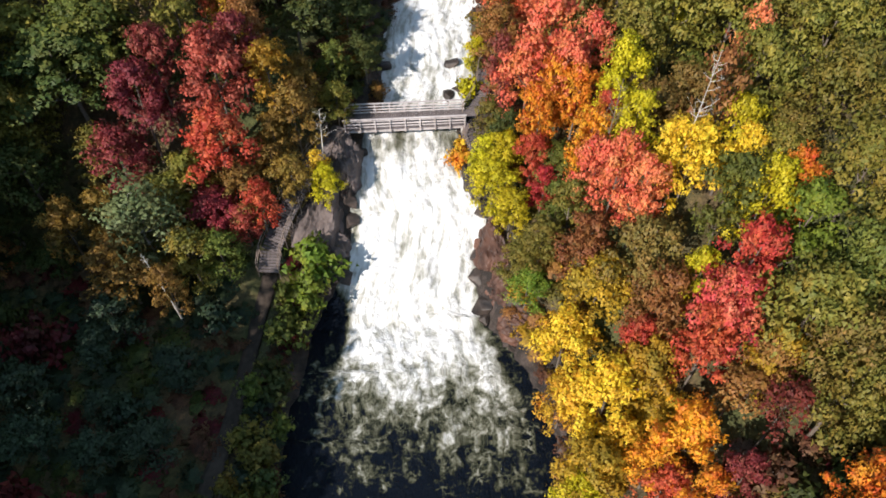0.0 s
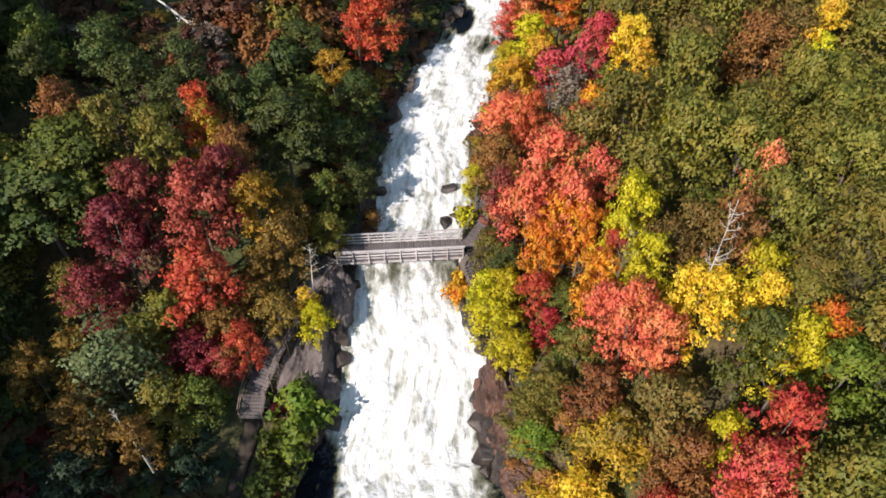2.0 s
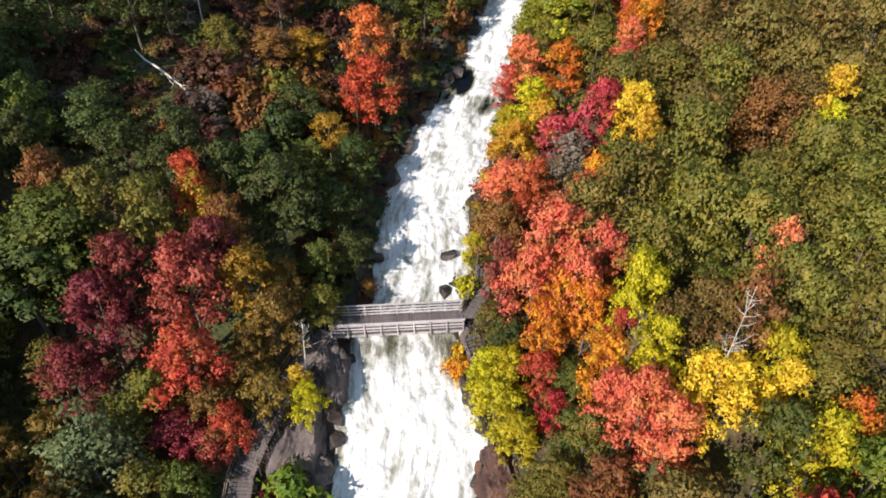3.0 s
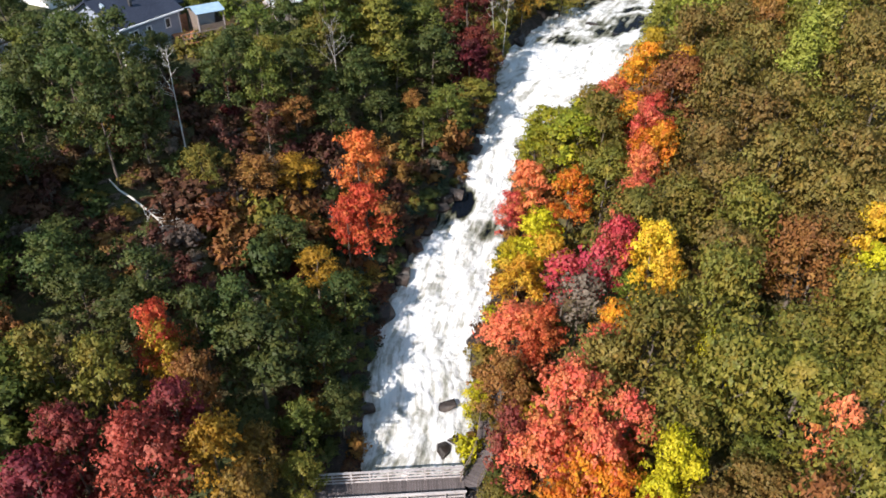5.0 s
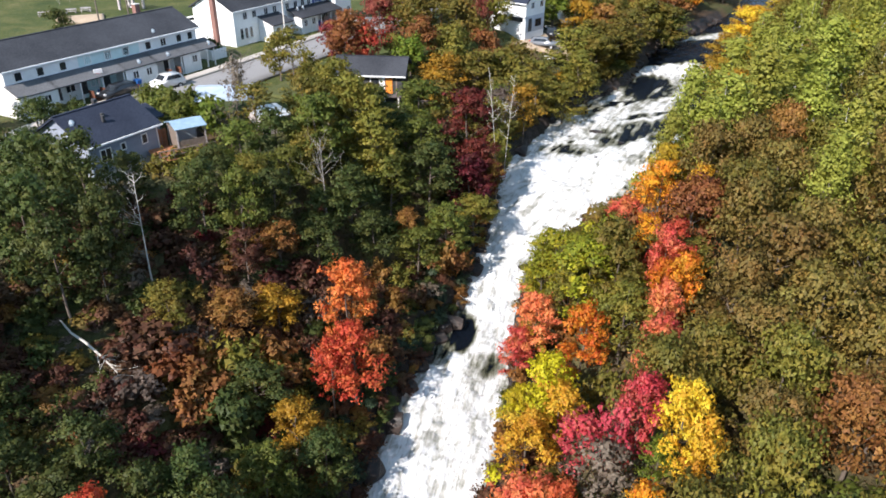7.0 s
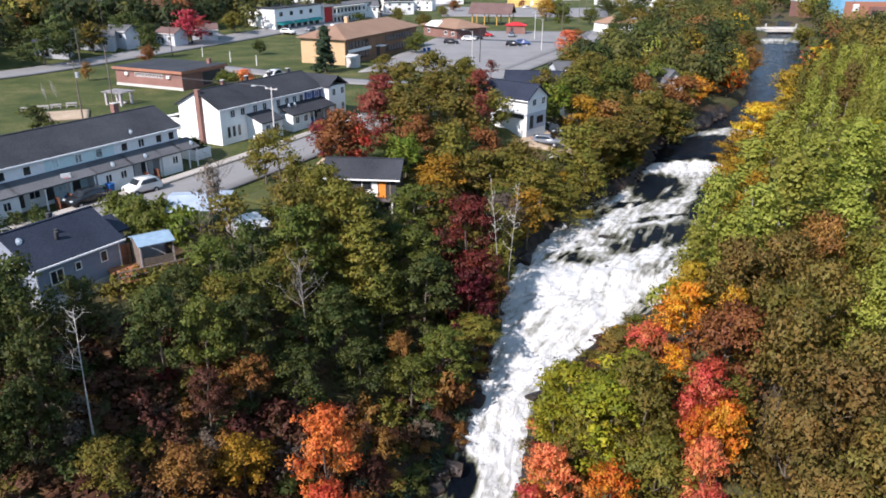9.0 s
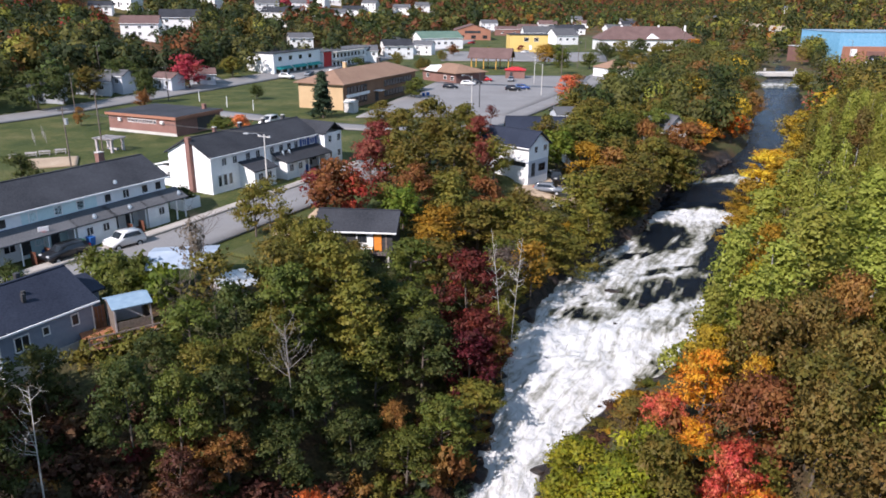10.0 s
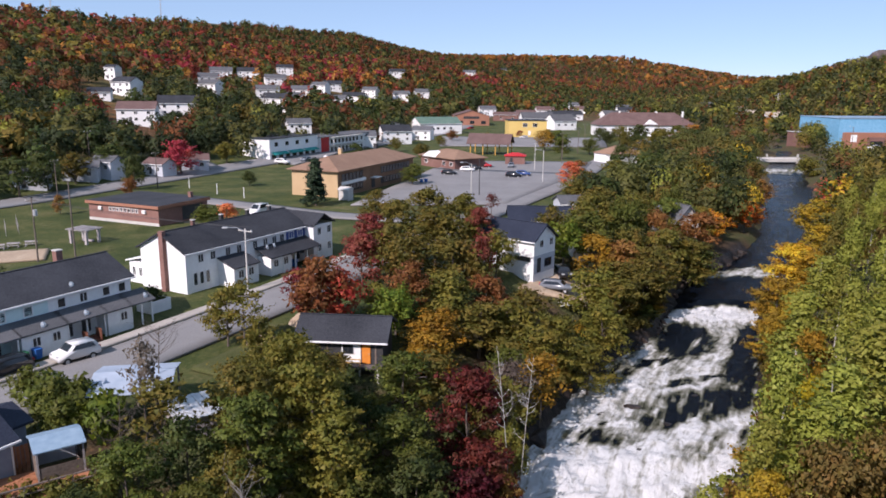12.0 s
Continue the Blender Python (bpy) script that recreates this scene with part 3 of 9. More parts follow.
    Z = Z + lift * (0.30 * wobble(S, A * 0.5, 1.2, 3) + 0.14 * wobble(S, A * 0.75, 0.5, 6)) + (0.03 + 0.11 * step(152, 158, Y)) * wobble(S, A, 0.8 + 1.4 * (Y > 150), 8) + 0.25 * lift * np.sin(np.pi * u) + 0.12 * bare * (0.5 + wobble(S, A * 0.3, 0.9, 17)) * (Y < 134)
    ob = mesh_object("river", np.stack([X, Y, Z], -1).reshape(-1, 3), grid_faces(nx, len(ys)), M_WATER, smooth=True)
    a = ob.data.attributes.new("foam", "FLOAT", "POINT")
    a.data.foreach_set("value", np.clip(foam, 0, 1.2).astype(np.float32).ravel())
    a = ob.data.attributes.new("still", "FLOAT", "POINT")
    a.data.foreach_set("value", step(33, 28.5, Y + 1.5 * blots).astype(np.float32).ravel())
    UV = np.stack([S, A], -1).reshape(-1, 2)
    layer = ob.data.uv_layers.new(name="flow")
    idx = np.empty(len(ob.data.loops), np.int32)
    ob.data.loops.foreach_get("vertex_index", idx)
    layer.data.foreach_set("uv", UV[idx].astype(np.float32).ravel())
    tagged(ob, "dark river broken into white rapids and waterfalls", "river", kind="structure")


build_water()

# ---- plants ----
rng = np.random.default_rng(7)


def unit(v):
    return v / np.maximum(np.linalg.norm(v, axis=-1, keepdims=True), 1e-6)


def leaf_cards(pts, nrm, size, out):
    """One three-cornered leaf spray at each point."""
    k = len(pts)
    t = unit(np.cross(nrm, rng.normal(size=(k, 3))))
    b = np.cross(nrm, t)
    s = (size * rng.uniform(0.55, 1.25, k))[:, None]
    w = s * rng.uniform(0.65, 1.0, (k, 1))
    v = np.stack([pts - t * s * 0.8 - b * w, pts + t * s * 1.25 + nrm * s * 0.2, pts - t * s * 0.6 + b * w * 1.1], 1).reshape(-1, 3)
    f = np.arange(k * 3).reshape(k, 3)
    soft = unit(0.65 * out + 0.22 * nrm + np.array([0, 0, 0.4]))
    way = np.cross(v[1::3] - v[0::3], v[2::3] - v[0::3])
    turned = (way * soft).sum(1) < 0
    f[turned] = f[turned][:, ::-1]
    return v, f, np.repeat(soft, 3, 0)


def clump_leaves(centres, radii, per, size, flat=0.7, up=0.35):
    """Sprays of leaves round each centre, drawn out away from the trunk."""
    ps, ns, ds = [], [], []
    for c, r in zip(centres, radii):
        out = unit(np.array([c[0], c[1], 0.35 * math.hypot(c[0], c[1]) + 0.2]) + 0.4 * rng.normal(size=3))
        k = max(8, int(per * min(1.6, (r / np.mean(radii)) ** 1.3)))
        d = unit(rng.normal(size=(k, 3)) + np.array([0, 0, up]))
        q = rng.uniform(0.15, 1, (k, 1)) ** 0.6
        p = d * r * q * np.array([1, 1, flat]) * rng.uniform(0.8, 1.2, (k, 1))
        stretch = (p @ out)[:, None]
        p = c + p + out * stretch * 0.75
        ps.append(p)
        ds.append(d)
        ns.append(unit(0.7 * d + 0.65 * rng.normal(size=(k, 3)) + np.array([0, 0, 0.3])))
    return leaf_cards(np.concatenate(ps), np.concatenate(ns), size, np.concatenate(ds))


def tube(path, radii, sides=6):
    """Rings round a bent line: vertices and faces."""
    path = np.asarray(path, float)
    v, f = [], []
    for i, p in enumerate(path):
        d = unit(path[min(i + 1, len(path) - 1)] - path[max(i - 1, 0)])
        a = unit(np.cross(d, [0.31, 0.87, 0.2]))
        b = np.cross(d, a)
        for k in range(sides):
            w = 2 * math.pi * k / sides
            v.append(p + radii[i] * (a * math.cos(w) + b * math.sin(w)))
    for i in range(len(path) - 1):
        for k in range(sides):
            k2 = (k + 1) % sides
            f.append((i * sides + k, i * sides + k2, (i + 1) * sides + k2, (i + 1) * sides + k))
    return v, f


def merge(pieces):
    v, f = [], []
    for pv, pf in pieces:
        o = len(v)
        v.extend(pv)
        f.extend(tuple(i + o for i in q) for q in pf)
    return v, f


def limbs(height, base_r, targets, start=0.25):
    """A tapered, slightly bent trunk with a limb to each target."""
    lean = rng.normal(size=2) * 0.03 * height
    zs = np.linspace(-0.6, height * 0.93, 8)
    path = [(lean[0] * (z / height) ** 2 + 0.05 * math.sin(z), lean[1] * (z / height) ** 2 + 0.05 * math.cos(z * 1.3), z) for z in zs]
    pieces = [tube(path, [base_r * (1 - 0.85 * i / 7) * (1.35 if i == 0 else 1) for i in range(8)], 6)]
    for tg in targets:
        z0 = max(start * height, min(height * 0.85, tg[2] - 0.5 * math.hypot(tg[0], tg[1]) - 0.4))
        k = z0 / height
        p0 = np.array([lean[0] * k * k, lean[1] * k * k, z0])
        mid = p0 + (np.array(tg) - p0) * 0.5 + rng.normal(size=3) * 0.15
        mid[2] += 0.15
        r0 = base_r * (1 - 0.8 * k) * 0.45
        pieces.append(tube([p0, mid, tg], [r0, r0 * 0.6, r0 * 0.2], 4))
    return merge(pieces)


def crown_centres(k, rx, z0, z1, kind):
    """Clump centres near the outside of a crown of the given outline."""
    out = []
    while len(out) < k:
        h = rng.uniform(0, 1) ** (0.62 if kind in ("round", "dome") else 0.85)
        if kind == "round":
            prof = math.sqrt(max(0.02, 1 - (2 * h - 0.85) ** 2 / 1.36)) * (1 - 0.25 * h)
        elif kind == "dome":
            prof = math.sqrt(max(0.03, 1 - h ** 2)) * (0.82 + 0.18 * h)
        elif kind == "spire":
            prof = (0.45 + 0.55 * math.sin(math.pi * min(1, h * 1.25 + 0.1))) * (1 - h ** 3 * 0.8)
        else:
            prof = 1 - 0.93 * h
        a = rng.uniform(0, 2 * math.pi)
        q = math.sqrt(rng.uniform(0.12, 1)) if rng.uniform() > 0.45 else rng.uniform(0.85, 1.05)
        lobe = 1 + 0.18 * math.sin(3 * a + 5 * h + k) + 0.1 * math.sin(5 * a + k)
        out.append((rx * prof * q * lobe * math.cos(a), rx * prof * q * lobe * math.sin(a), z0 + (z1 - z0) * h))
    return np.array(out)


ARCH = {}


def archetype(key, variants, rx, z0, z1, clumps, per, leaf, kind, cr, trunk_r, bark, limbs_n, flat=0.7, bare=0.0):
    ARCH[key] = []
    for i in range(variants):
        c = crown_centres(clumps, rx - cr * 0.6, z0 + cr * 0.5, z1 - cr * 0.55, kind)
        r = cr * rng.uniform(0.5, 1.45, len(c))
        v, f, soft = clump_leaves(c, r, per, leaf, flat)
        crown = mesh_object("crown", v, f, LEAF["green"], smooth=True)
        crown.data.normals_split_custom_set_from_vertices(soft.tolist())
        tv, tf = limbs(z1, trunk_r, c[:limbs_n])
        trunk = mesh_object("trunk", tv, tf, bark, smooth=True)
        ARCH[key].append((crown.data, trunk.data, rx, z1))
        bpy.data.objects.remove(crown)
        bpy.data.objects.remove(trunk)


archetype("maple", 5, 3.2, 1.6, 9.5, 60, 66, 0.146, "round", 0.70, 0.17, M_BARK, 9, 0.6)
archetype("oak", 4, 4.2, 2.2, 9.0, 78, 58, 0.160, "dome", 0.95, 0.24, M_BARK, 7, 0.6)
archetype("poplar", 3, 2.4, 1.6, 11.5, 60, 72, 0.15, "spire", 0.75, 0.16, M_BIRCH, 10, 1.0)
archetype("shrub", 4, 1.7, 0.1, 2.4, 18, 34, 0.175, "dome", 0.55, 0.05, M_BARK, 9, 0.8)
archetype("birch", 2, 2.2, 3.6, 10.0, 36, 54, 0.115, "round", 0.8, 0.12, M_BIRCH, 26, 0.7)
archetype("thin", 3, 2.0, 3.0, 8.5, 28, 30, 0.16, "round", 0.75, 0.10, M_BARK, 26, 0.7)
archetype("roadside", 4, 3.2, 1.2, 8.5, 44, 56, 0.21, "round", 0.95, 0.2, M_BARK, 8, 0.7)
archetype("spruce", 2, 2.2, 0.3, 9.0, 210, 56, 0.16, "cone", 0.5, 0.16, M_BARK, 0, 0.45)

WORDS = {"coral": "coral-red", "red": "brick-red", "crimson": "dark crimson", "cherry": "cherry red", "maroon": "deep maroon", "orange": "orange", "rust": "rust-brown", "gold": "golden yellow", "ochre": "ochre and gold",
         "bronze": "bronze-brown", "scarlet": "bright scarlet", "magenta": "magenta-red", "chartreuse": "yellow-green", "lime": "lime-yellow", "olive": "olive green", "oak": "brownish olive", "green": "green", "dark": "dark green", "fresh": "bright green", "poplar": "pale yellow-green", "pale": "greyish green",
         "twig": "nearly bare greyish", "brush": "wine-brown", "spruce": "dark green needled"}
KIND = {"maple": ("maple_tree", "maple tree"), "oak": ("oak_tree", "broad oak tree"), "poplar": ("poplar_tree", "tall poplar tree"), "shrub": ("shrub", "low shrub"), "birch": ("birch_tree", "thin white-barked birch"),
        "thin": ("young_tree", "thin-leaved young tree"), "roadside": ("broadleaf_tree", "broadleaf tree"), "spruce": ("spruce_tree", "pointed spruce tree")}
ROOTS = []


def tree(key, x, y, top, r, colour, where="in the autumn forest"):
    """A tree rooted at x, y whose crown reaches the height top and the radius r."""
    g = ground_at(x, y)
    reach = np.interp(y, LEFT_Y, LEFT_X) - x
    if 38 < y < 112 and reach > 0:          # low growth along the open left brink
        top = min(top, float(water_level(y)) + 7.0 + 1.2 * reach)
    if key == "shrub" and top - g > 4.2:
        key = "maple"
    variants = ARCH[key]
    crown, trunk, r0, z0 = variants[len(ROOTS) % len(variants)]
    h = max(top - g, 1.2)
    r = min(max(r, h / z0 / 1.65 * r0), h / z0 / 0.72 * r0)
    name, word = KIND[key]
    ob = new(name)
    ob.matrix_world = pose(x, y, g - 0.15, 0, 0, rng.uniform(0, 360)) @ Matrix.Diagonal((r / r0, r / r0 * rng.uniform(0.92, 1.08), h / z0, 1))
    for part_name, me, mat in (("trunk", trunk, None), ("crown", crown, LEAF[colour])):
        p = new(part_name, me)
        p.parent = ob
        if mat is not None:
            p.material_slots[0].link = "OBJECT"
            p.material_slots[0].material = mat
    cat = "shrub" if key == "shrub" else "tree"
    tagged(ob, WORDS[colour] + " " + word + " " + where, cat)
    ROOTS.append((x, y, r))
    return ob

# ---- trees that stand out one by one ----
tree("birch", -22.4, 34.6, 12.9, 3.5, "pale")
tree("maple", -22.5, 34.1, 12.0, 2.5, "pale")
tree("maple", -28.7, 35.4, 10.5, 2.1, "bronze")
tree("maple", -23.8, 31.9, 10.2, 2.7, "bronze")
tree("maple", -19.3, 33.7, 8.9, 2.3, "olive")
tree("maple", -20.2, 30.5, 9.0, 1.6, "bronze")
tree("shrub", -17.0, 34.2, 8.0, 1.9, "green")
tree("shrub", -9.9, 34.4, 5.8, 2.6, "fresh")
tree("shrub", -11.9, 29.5, 4.1, 1.9, "green")
tree("shrub", -10.6, 32.5, 5.3, 2.0, "fresh")
tree("maple", -17.8, 37.4, 9.0, 2.2, "cherry")
tree("shrub", -15.7, 37.1, 8.1, 1.6, "cherry")
tree("maple", -19.8, 39.4, 11.6, 2.2, "olive")
tree("maple", -28.6, 44.3, 19.2, 4.6, "dark")
tree("maple", -26.0, 46.2, 19.9, 3.4, "green")
tree("maple", -31.7, 46.6, 19.4, 3.0, "olive")
tree("oak", -32.0, 41.7, 15.8, 3.0, "olive")
tree("oak", -31.9, 38.7, 12.9, 3.4, "dark")
# tall oaks out of view, added to throw shade into the right-hand hollow
for x, y in ((9.5, 2.0), (12.5, 3.5), (15.5, 3.0), (11.0, -1.5), (14.2, -0.5), (18.0, 1.0)):
    tree("oak", x, y, ground_at(x, y) + 15.5, 2.8, "olive", "added out of view to shade the hollow")
for x, y, top in ((15.4, 39.8, 17.6), (17.6, 41.0, 18.2)):
    tree("oak", x, y, top, 2.5, "oak", "in the forest by the falls")
tree("maple", 10.5, 21.2, 11.1, 3.0, "gold")
tree("maple", 8.3, 25.9, 9.8, 2.3, "gold")
tree("maple", 12.8, 22.0, 12.6, 2.6, "ochre")
tree("maple", 8.2, 22.3, 7.5, 2.1, "gold")
tree("maple", 13.9, 17.2, 14.0, 2.1, "orange")
tree("maple", 12.5, 16.6, 12.1, 1.8, "orange")
tree("maple", 16.1, 22.8, 18.9, 1.3, "coral")
tree("maple", 15.5, 21.9, 16.9, 1.2, "red")
tree("maple", 17.6, 25.1, 20.5, 1.1, "red")
tree("maple", 12.5, 24.0, 12.3, 1.4, "red")
tree("oak", 13.1, 28.4, 16.3, 3.0, "oak")
tree("maple", 10.6, 28.5, 12.2, 2.7, "ochre")
tree("maple", 9.9, 31.2, 13.7, 2.1, "rust")
tree("maple", 21.4, 27.8, 20.5, 2.6, "fresh")
tree("maple", 17.5, 29.8, 20.8, 2.0, "green")
tree("maple", 19.4, 29.3, 20.9, 1.7, "lime")
tree("oak", 20.1, 21.5, 20.4, 3.6, "olive")
tree("oak", 23.4, 23.8, 20.9, 2.5, "green")
tree("maple", 18.0, 19.8, 16.9, 1.9, "rust")
tree("thin", 16.9, 19.2, 14.5, 1.4, "rust")
tree("shrub", 6.3, 31.2, 7.6, 1.8, "fresh")
tree("shrub", 5.9, 32.8, 8.5, 1.9, "olive")
tree("maple", 7.1, 32.8, 11.5, 1.8, "olive")
tree("maple", 18.5, 20.2, 17.4, 1.6, "ochre")
tree("shrub", 18.1, 14.7, 12.6, 1.8, "brush")
tree("maple", 16.0, 14.2, 14.6, 1.4, "crimson")
tree("maple", 20.1, 12.1, 19.2, 1.6, "orange")
tree("oak", 20.9, 17.2, 19.4, 2.0, "olive")
tree("maple", 14.2, 14.0, 13.6, 1.5, "orange")
tree("maple", 12.7, 14.8, 11.2, 1.6, "red")
tree("maple", 9.1, 16.6, 9.6, 2.4, "ochre")
tree("maple", 8.3, 15.9, 7.2, 1.8, "lime")
tree("maple", 11.0, 18.6, 9.6, 1.6, "gold")
tree("maple", 15.7, 26.3, 16.5, 1.4, "lime")
tree("oak", 13.6, 25.4, 15.0, 2.5, "rust")
tree("oak", 21.4, 19.0, 20.1, 2.3, "oak")
tree("shrub", 18.9, 12.8, 13.2, 1.8, "dark")
tree("thin", 18.3, 17.1, 16.9, 1.5, "maroon")
tree("maple", -22.9, 42.5, 17.6, 2.7, "crimson")
tree("maple", -21.5, 44.5, 19.3, 1.7, "crimson")
tree("maple", -24.5, 39.2, 14.1, 2.5, "crimson")
tree("maple", -17.1, 43.9, 19.2, 2.9, "cherry")
tree("maple", -16.9, 40.1, 15.4, 2.7, "red")
tree("maple", -16.2, 47.3, 18.4, 2.3, "crimson")
tree("maple", -13.7, 45.5, 16.9, 2.3, "ochre")
tree("maple", -11.8, 43.8, 14.5, 2.1, "bronze")
tree("maple", -11.7, 47.5, 14.3, 1.6, "bronze")
tree("maple", -13.3, 42.5, 12.9, 1.7, "bronze")
tree("maple", -13.6, 40.8, 11.1, 1.5, "bronze")
tree("maple", -26.6, 46.9, 20.6, 4.1, "green")
tree("maple", -23.9, 48.6, 21.7, 2.3, "olive")
tree("maple", -28.1, 50.7, 21.6, 2.0, "rust")
tree("maple", -18.4, 52.1, 20.6, 1.7, "scarlet")
tree("maple", -17.9, 51.3, 19.4, 1.5, "ochre")
tree("maple", -20.8, 49.0, 20.5, 2.3, "olive")
tree("maple", -12.6, 53.6, 18.4, 3.6, "dark")
tree("maple", -14.6, 56.0, 19.7, 2.6, "dark")
tree("shrub", -11.1, 59.6, 16.7, 2.1, "green")
tree("shrub", -10.1, 64.8, 16.0, 2.1, "ochre")
tree("shrub", -7.7, 62.5, 14.9, 2.2, "dark")
tree("shrub", -8.6, 56.3, 14.2, 2.3, "dark")
tree("shrub", -6.9, 52.5, 12.5, 1.8, "dark")
tree("shrub", -9.3, 50.5, 13.4, 1.7, "green")
tree("shrub", -8.9, 46.9, 11.9, 1.7, "olive")
tree("maple", -7.1, 75.0, 22.5, 2.7, "scarlet")
tree("maple", -6.3, 70.8, 20.4, 2.7, "scarlet")
tree("maple", -7.9, 69.4, 18.2, 1.6, "scarlet")
tree("shrub", -17.0, 65.2, 17.7, 2.2, "rust")
tree("shrub", -21.0, 68.0, 20.4, 3.0, "brush")
tree("shrub", -18.6, 66.9, 18.8, 2.5, "rust")
tree("shrub", -14.3, 69.2, 17.8, 2.6, "olive")
tree("shrub", -12.8, 74.5, 19.3, 2.2, "ochre")
tree("shrub", -15.9, 71.8, 20.7, 2.6, "rust")
tree("shrub", -14.5, 64.1, 16.8, 2.2, "dark")
tree("shrub", -12.2, 70.3, 17.1, 2.4, "rust")
tree("shrub", -27.2, 59.9, 21.8, 2.0, "dark")
tree("shrub", -19.7, 69.8, 22.7, 2.0, "olive")
tree("shrub", -9.4, 39.9, 9.6, 1.5, "lime")
tree("thin", -10.1, 40.9, 10.3, 1.0, "gold")
tree("maple", -11.9, 39.6, 10.8, 1.9, "bronze")
tree("maple", -15.5, 38.5, 10.8, 2.2, "bronze")
tree("maple", -14.2, 37.5, 10.4, 1.5, "red")
tree("maple", -21.4, 38.0, 10.3, 2.2, "olive")
tree("maple", -26.3, 37.0, 9.9, 2.2, "bronze")
tree("maple", -18.1, 37.7, 9.2, 1.7, "crimson")
tree("maple", 8.0, 46.9, 20.3, 2.7, "coral")
tree("maple", 6.5, 44.8, 18.4, 2.3, "coral")
tree("maple", 9.1, 42.8, 19.4, 1.8, "coral")
tree("maple", 4.7, 46.7, 16.8, 1.6, "crimson")
tree("maple", 5.6, 56.5, 16.4, 2.9, "coral")
tree("maple", 4.5, 52.4, 15.7, 2.2, "rust")
tree("shrub", 2.9, 54.5, 11.2, 1.3, "lime")
tree("shrub", 2.2, 50.8, 9.2, 1.2, "lime")
tree("maple", 7.7, 55.7, 17.5, 1.8, "red")
tree("maple", 7.1, 41.3, 16.5, 1.8, "orange")
tree("maple", 8.2, 42.5, 17.9, 1.6, "orange")
tree("maple", 12.9, 41.5, 20.5, 1.7, "lime")
tree("maple", 12.1, 40.8, 18.4, 1.4, "lime")
tree("maple", 11.0, 45.0, 20.0, 1.5, "coral")
tree("maple", 9.8, 41.5, 18.0, 1.6, "orange")
tree("maple", 10.5, 37.4, 17.5, 1.8, "orange")
tree("maple", 11.5, 33.5, 19.0, 2.0, "coral")
tree("maple", 10.4, 34.7, 17.5, 1.6, "coral")
tree("maple", 13.0, 32.0, 18.4, 1.8, "coral")
tree("maple", 6.8, 39.6, 13.2, 1.5, "red")
tree("shrub", 7.5, 37.2, 12.3, 1.2, "red")
tree("maple", 3.9, 39.1, 11.2, 2.3, "lime")
tree("maple", 4.7, 41.1, 11.9, 1.7, "lime")
tree("maple", 3.3, 41.6, 11.2, 1.4, "lime")
tree("maple", 5.2, 36.6, 10.3, 1.8, "lime")
tree("shrub", 3.8, 45.0, 11.9, 1.7, "olive")
tree("shrub", 5.1, 43.6, 12.1, 1.6, "dark")
tree("maple", 16.2, 33.8, 19.7, 2.3, "gold")
tree("maple", 15.1, 34.8, 19.1, 1.4, "gold")
tree("maple", 19.1, 35.0, 20.6, 1.8, "lime")
tree("maple", 19.5, 33.7, 19.5, 1.2, "gold")
tree("thin", 17.8, 36.6, 23.2, 1.3, "rust")
tree("thin", 21.1, 42.2, 22.5, 1.1, "coral")
tree("maple", 13.0, 36.9, 19.6, 1.6, "lime")
tree("shrub", 11.8, 40.1, 16.9, 1.2, "red")
tree("shrub", 1.6, 45.1, 7.3, 1.1, "gold")
tree("shrub", 1.4, 44.4, 7.1, 0.8, "orange")
tree("maple", 15.4, 58.7, 22.7, 2.2, "gold")
tree("maple", 16.1, 57.0, 21.4, 1.5, "gold")
tree("maple", 13.2, 60.2, 22.0, 1.7, "magenta")
tree("thin", 11.7, 59.6, 20.3, 1.6, "magenta")
tree("thin", 10.5, 57.9, 18.4, 2.2, "twig")
tree("thin", 9.7, 60.2, 18.5, 1.9, "magenta")
tree("maple", 11.9, 53.5, 19.7, 1.8, "orange")
tree("maple", 10.8, 51.4, 19.3, 1.6, "coral")
tree("shrub", 14.2, 58.6, 18.2, 1.4, "fresh")
tree("maple", 6.5, 63.2, 16.5, 2.2, "gold")
tree("maple", 6.4, 67.2, 15.4, 1.6, "lime")
tree("maple", 8.5, 66.8, 18.3, 2.5, "lime")
tree("maple", 9.0, 64.4, 17.7, 2.0, "gold")
tree("maple", 11.7, 71.5, 19.7, 2.2, "orange")
tree("maple", 8.5, 75.2, 18.7, 2.3, "coral")
tree("shrub", 6.8, 73.8, 16.1, 1.6, "coral")
tree("maple", 10.8, 82.9, 20.5, 2.9, "chartreuse")
tree("maple", 12.7, 76.9, 22.6, 3.5, "chartreuse")
tree("maple", 14.8, 77.9, 24.1, 2.7, "olive")
tree("maple", 14.7, 71.8, 21.5, 2.6, "olive")
tree("maple", 15.6, 66.0, 21.8, 1.5, "coral")
tree("maple", 18.7, 75.9, 24.1, 1.7, "coral")
tree("maple", 18.0, 73.9, 22.5, 1.3, "orange")
tree("maple", 31.4, 59.6, 23.5, 1.3, "gold")
tree("maple", 30.1, 55.9, 22.4, 1.3, "lime")
tree("maple", 17.5, 49.7, 20.4, 1.6, "lime")
tree("maple", 21.6, 30.7, 20.3, 1.1, "orange")
tree("maple", 9.1, 34.3, 14.0, 1.7, "olive")
tree("maple", 8.4, 35.5, 12.6, 1.4, "green")
tree("maple", -8.3, 98.1, 30.4, 4.1, "olive")
tree("maple", -11.7, 93.2, 30.0, 3.3, "green")
tree("maple", -6.4, 95.4, 27.5, 3.5, "olive")
tree("maple", 3.7, 105.2, 28.7, 3.5, "maroon")
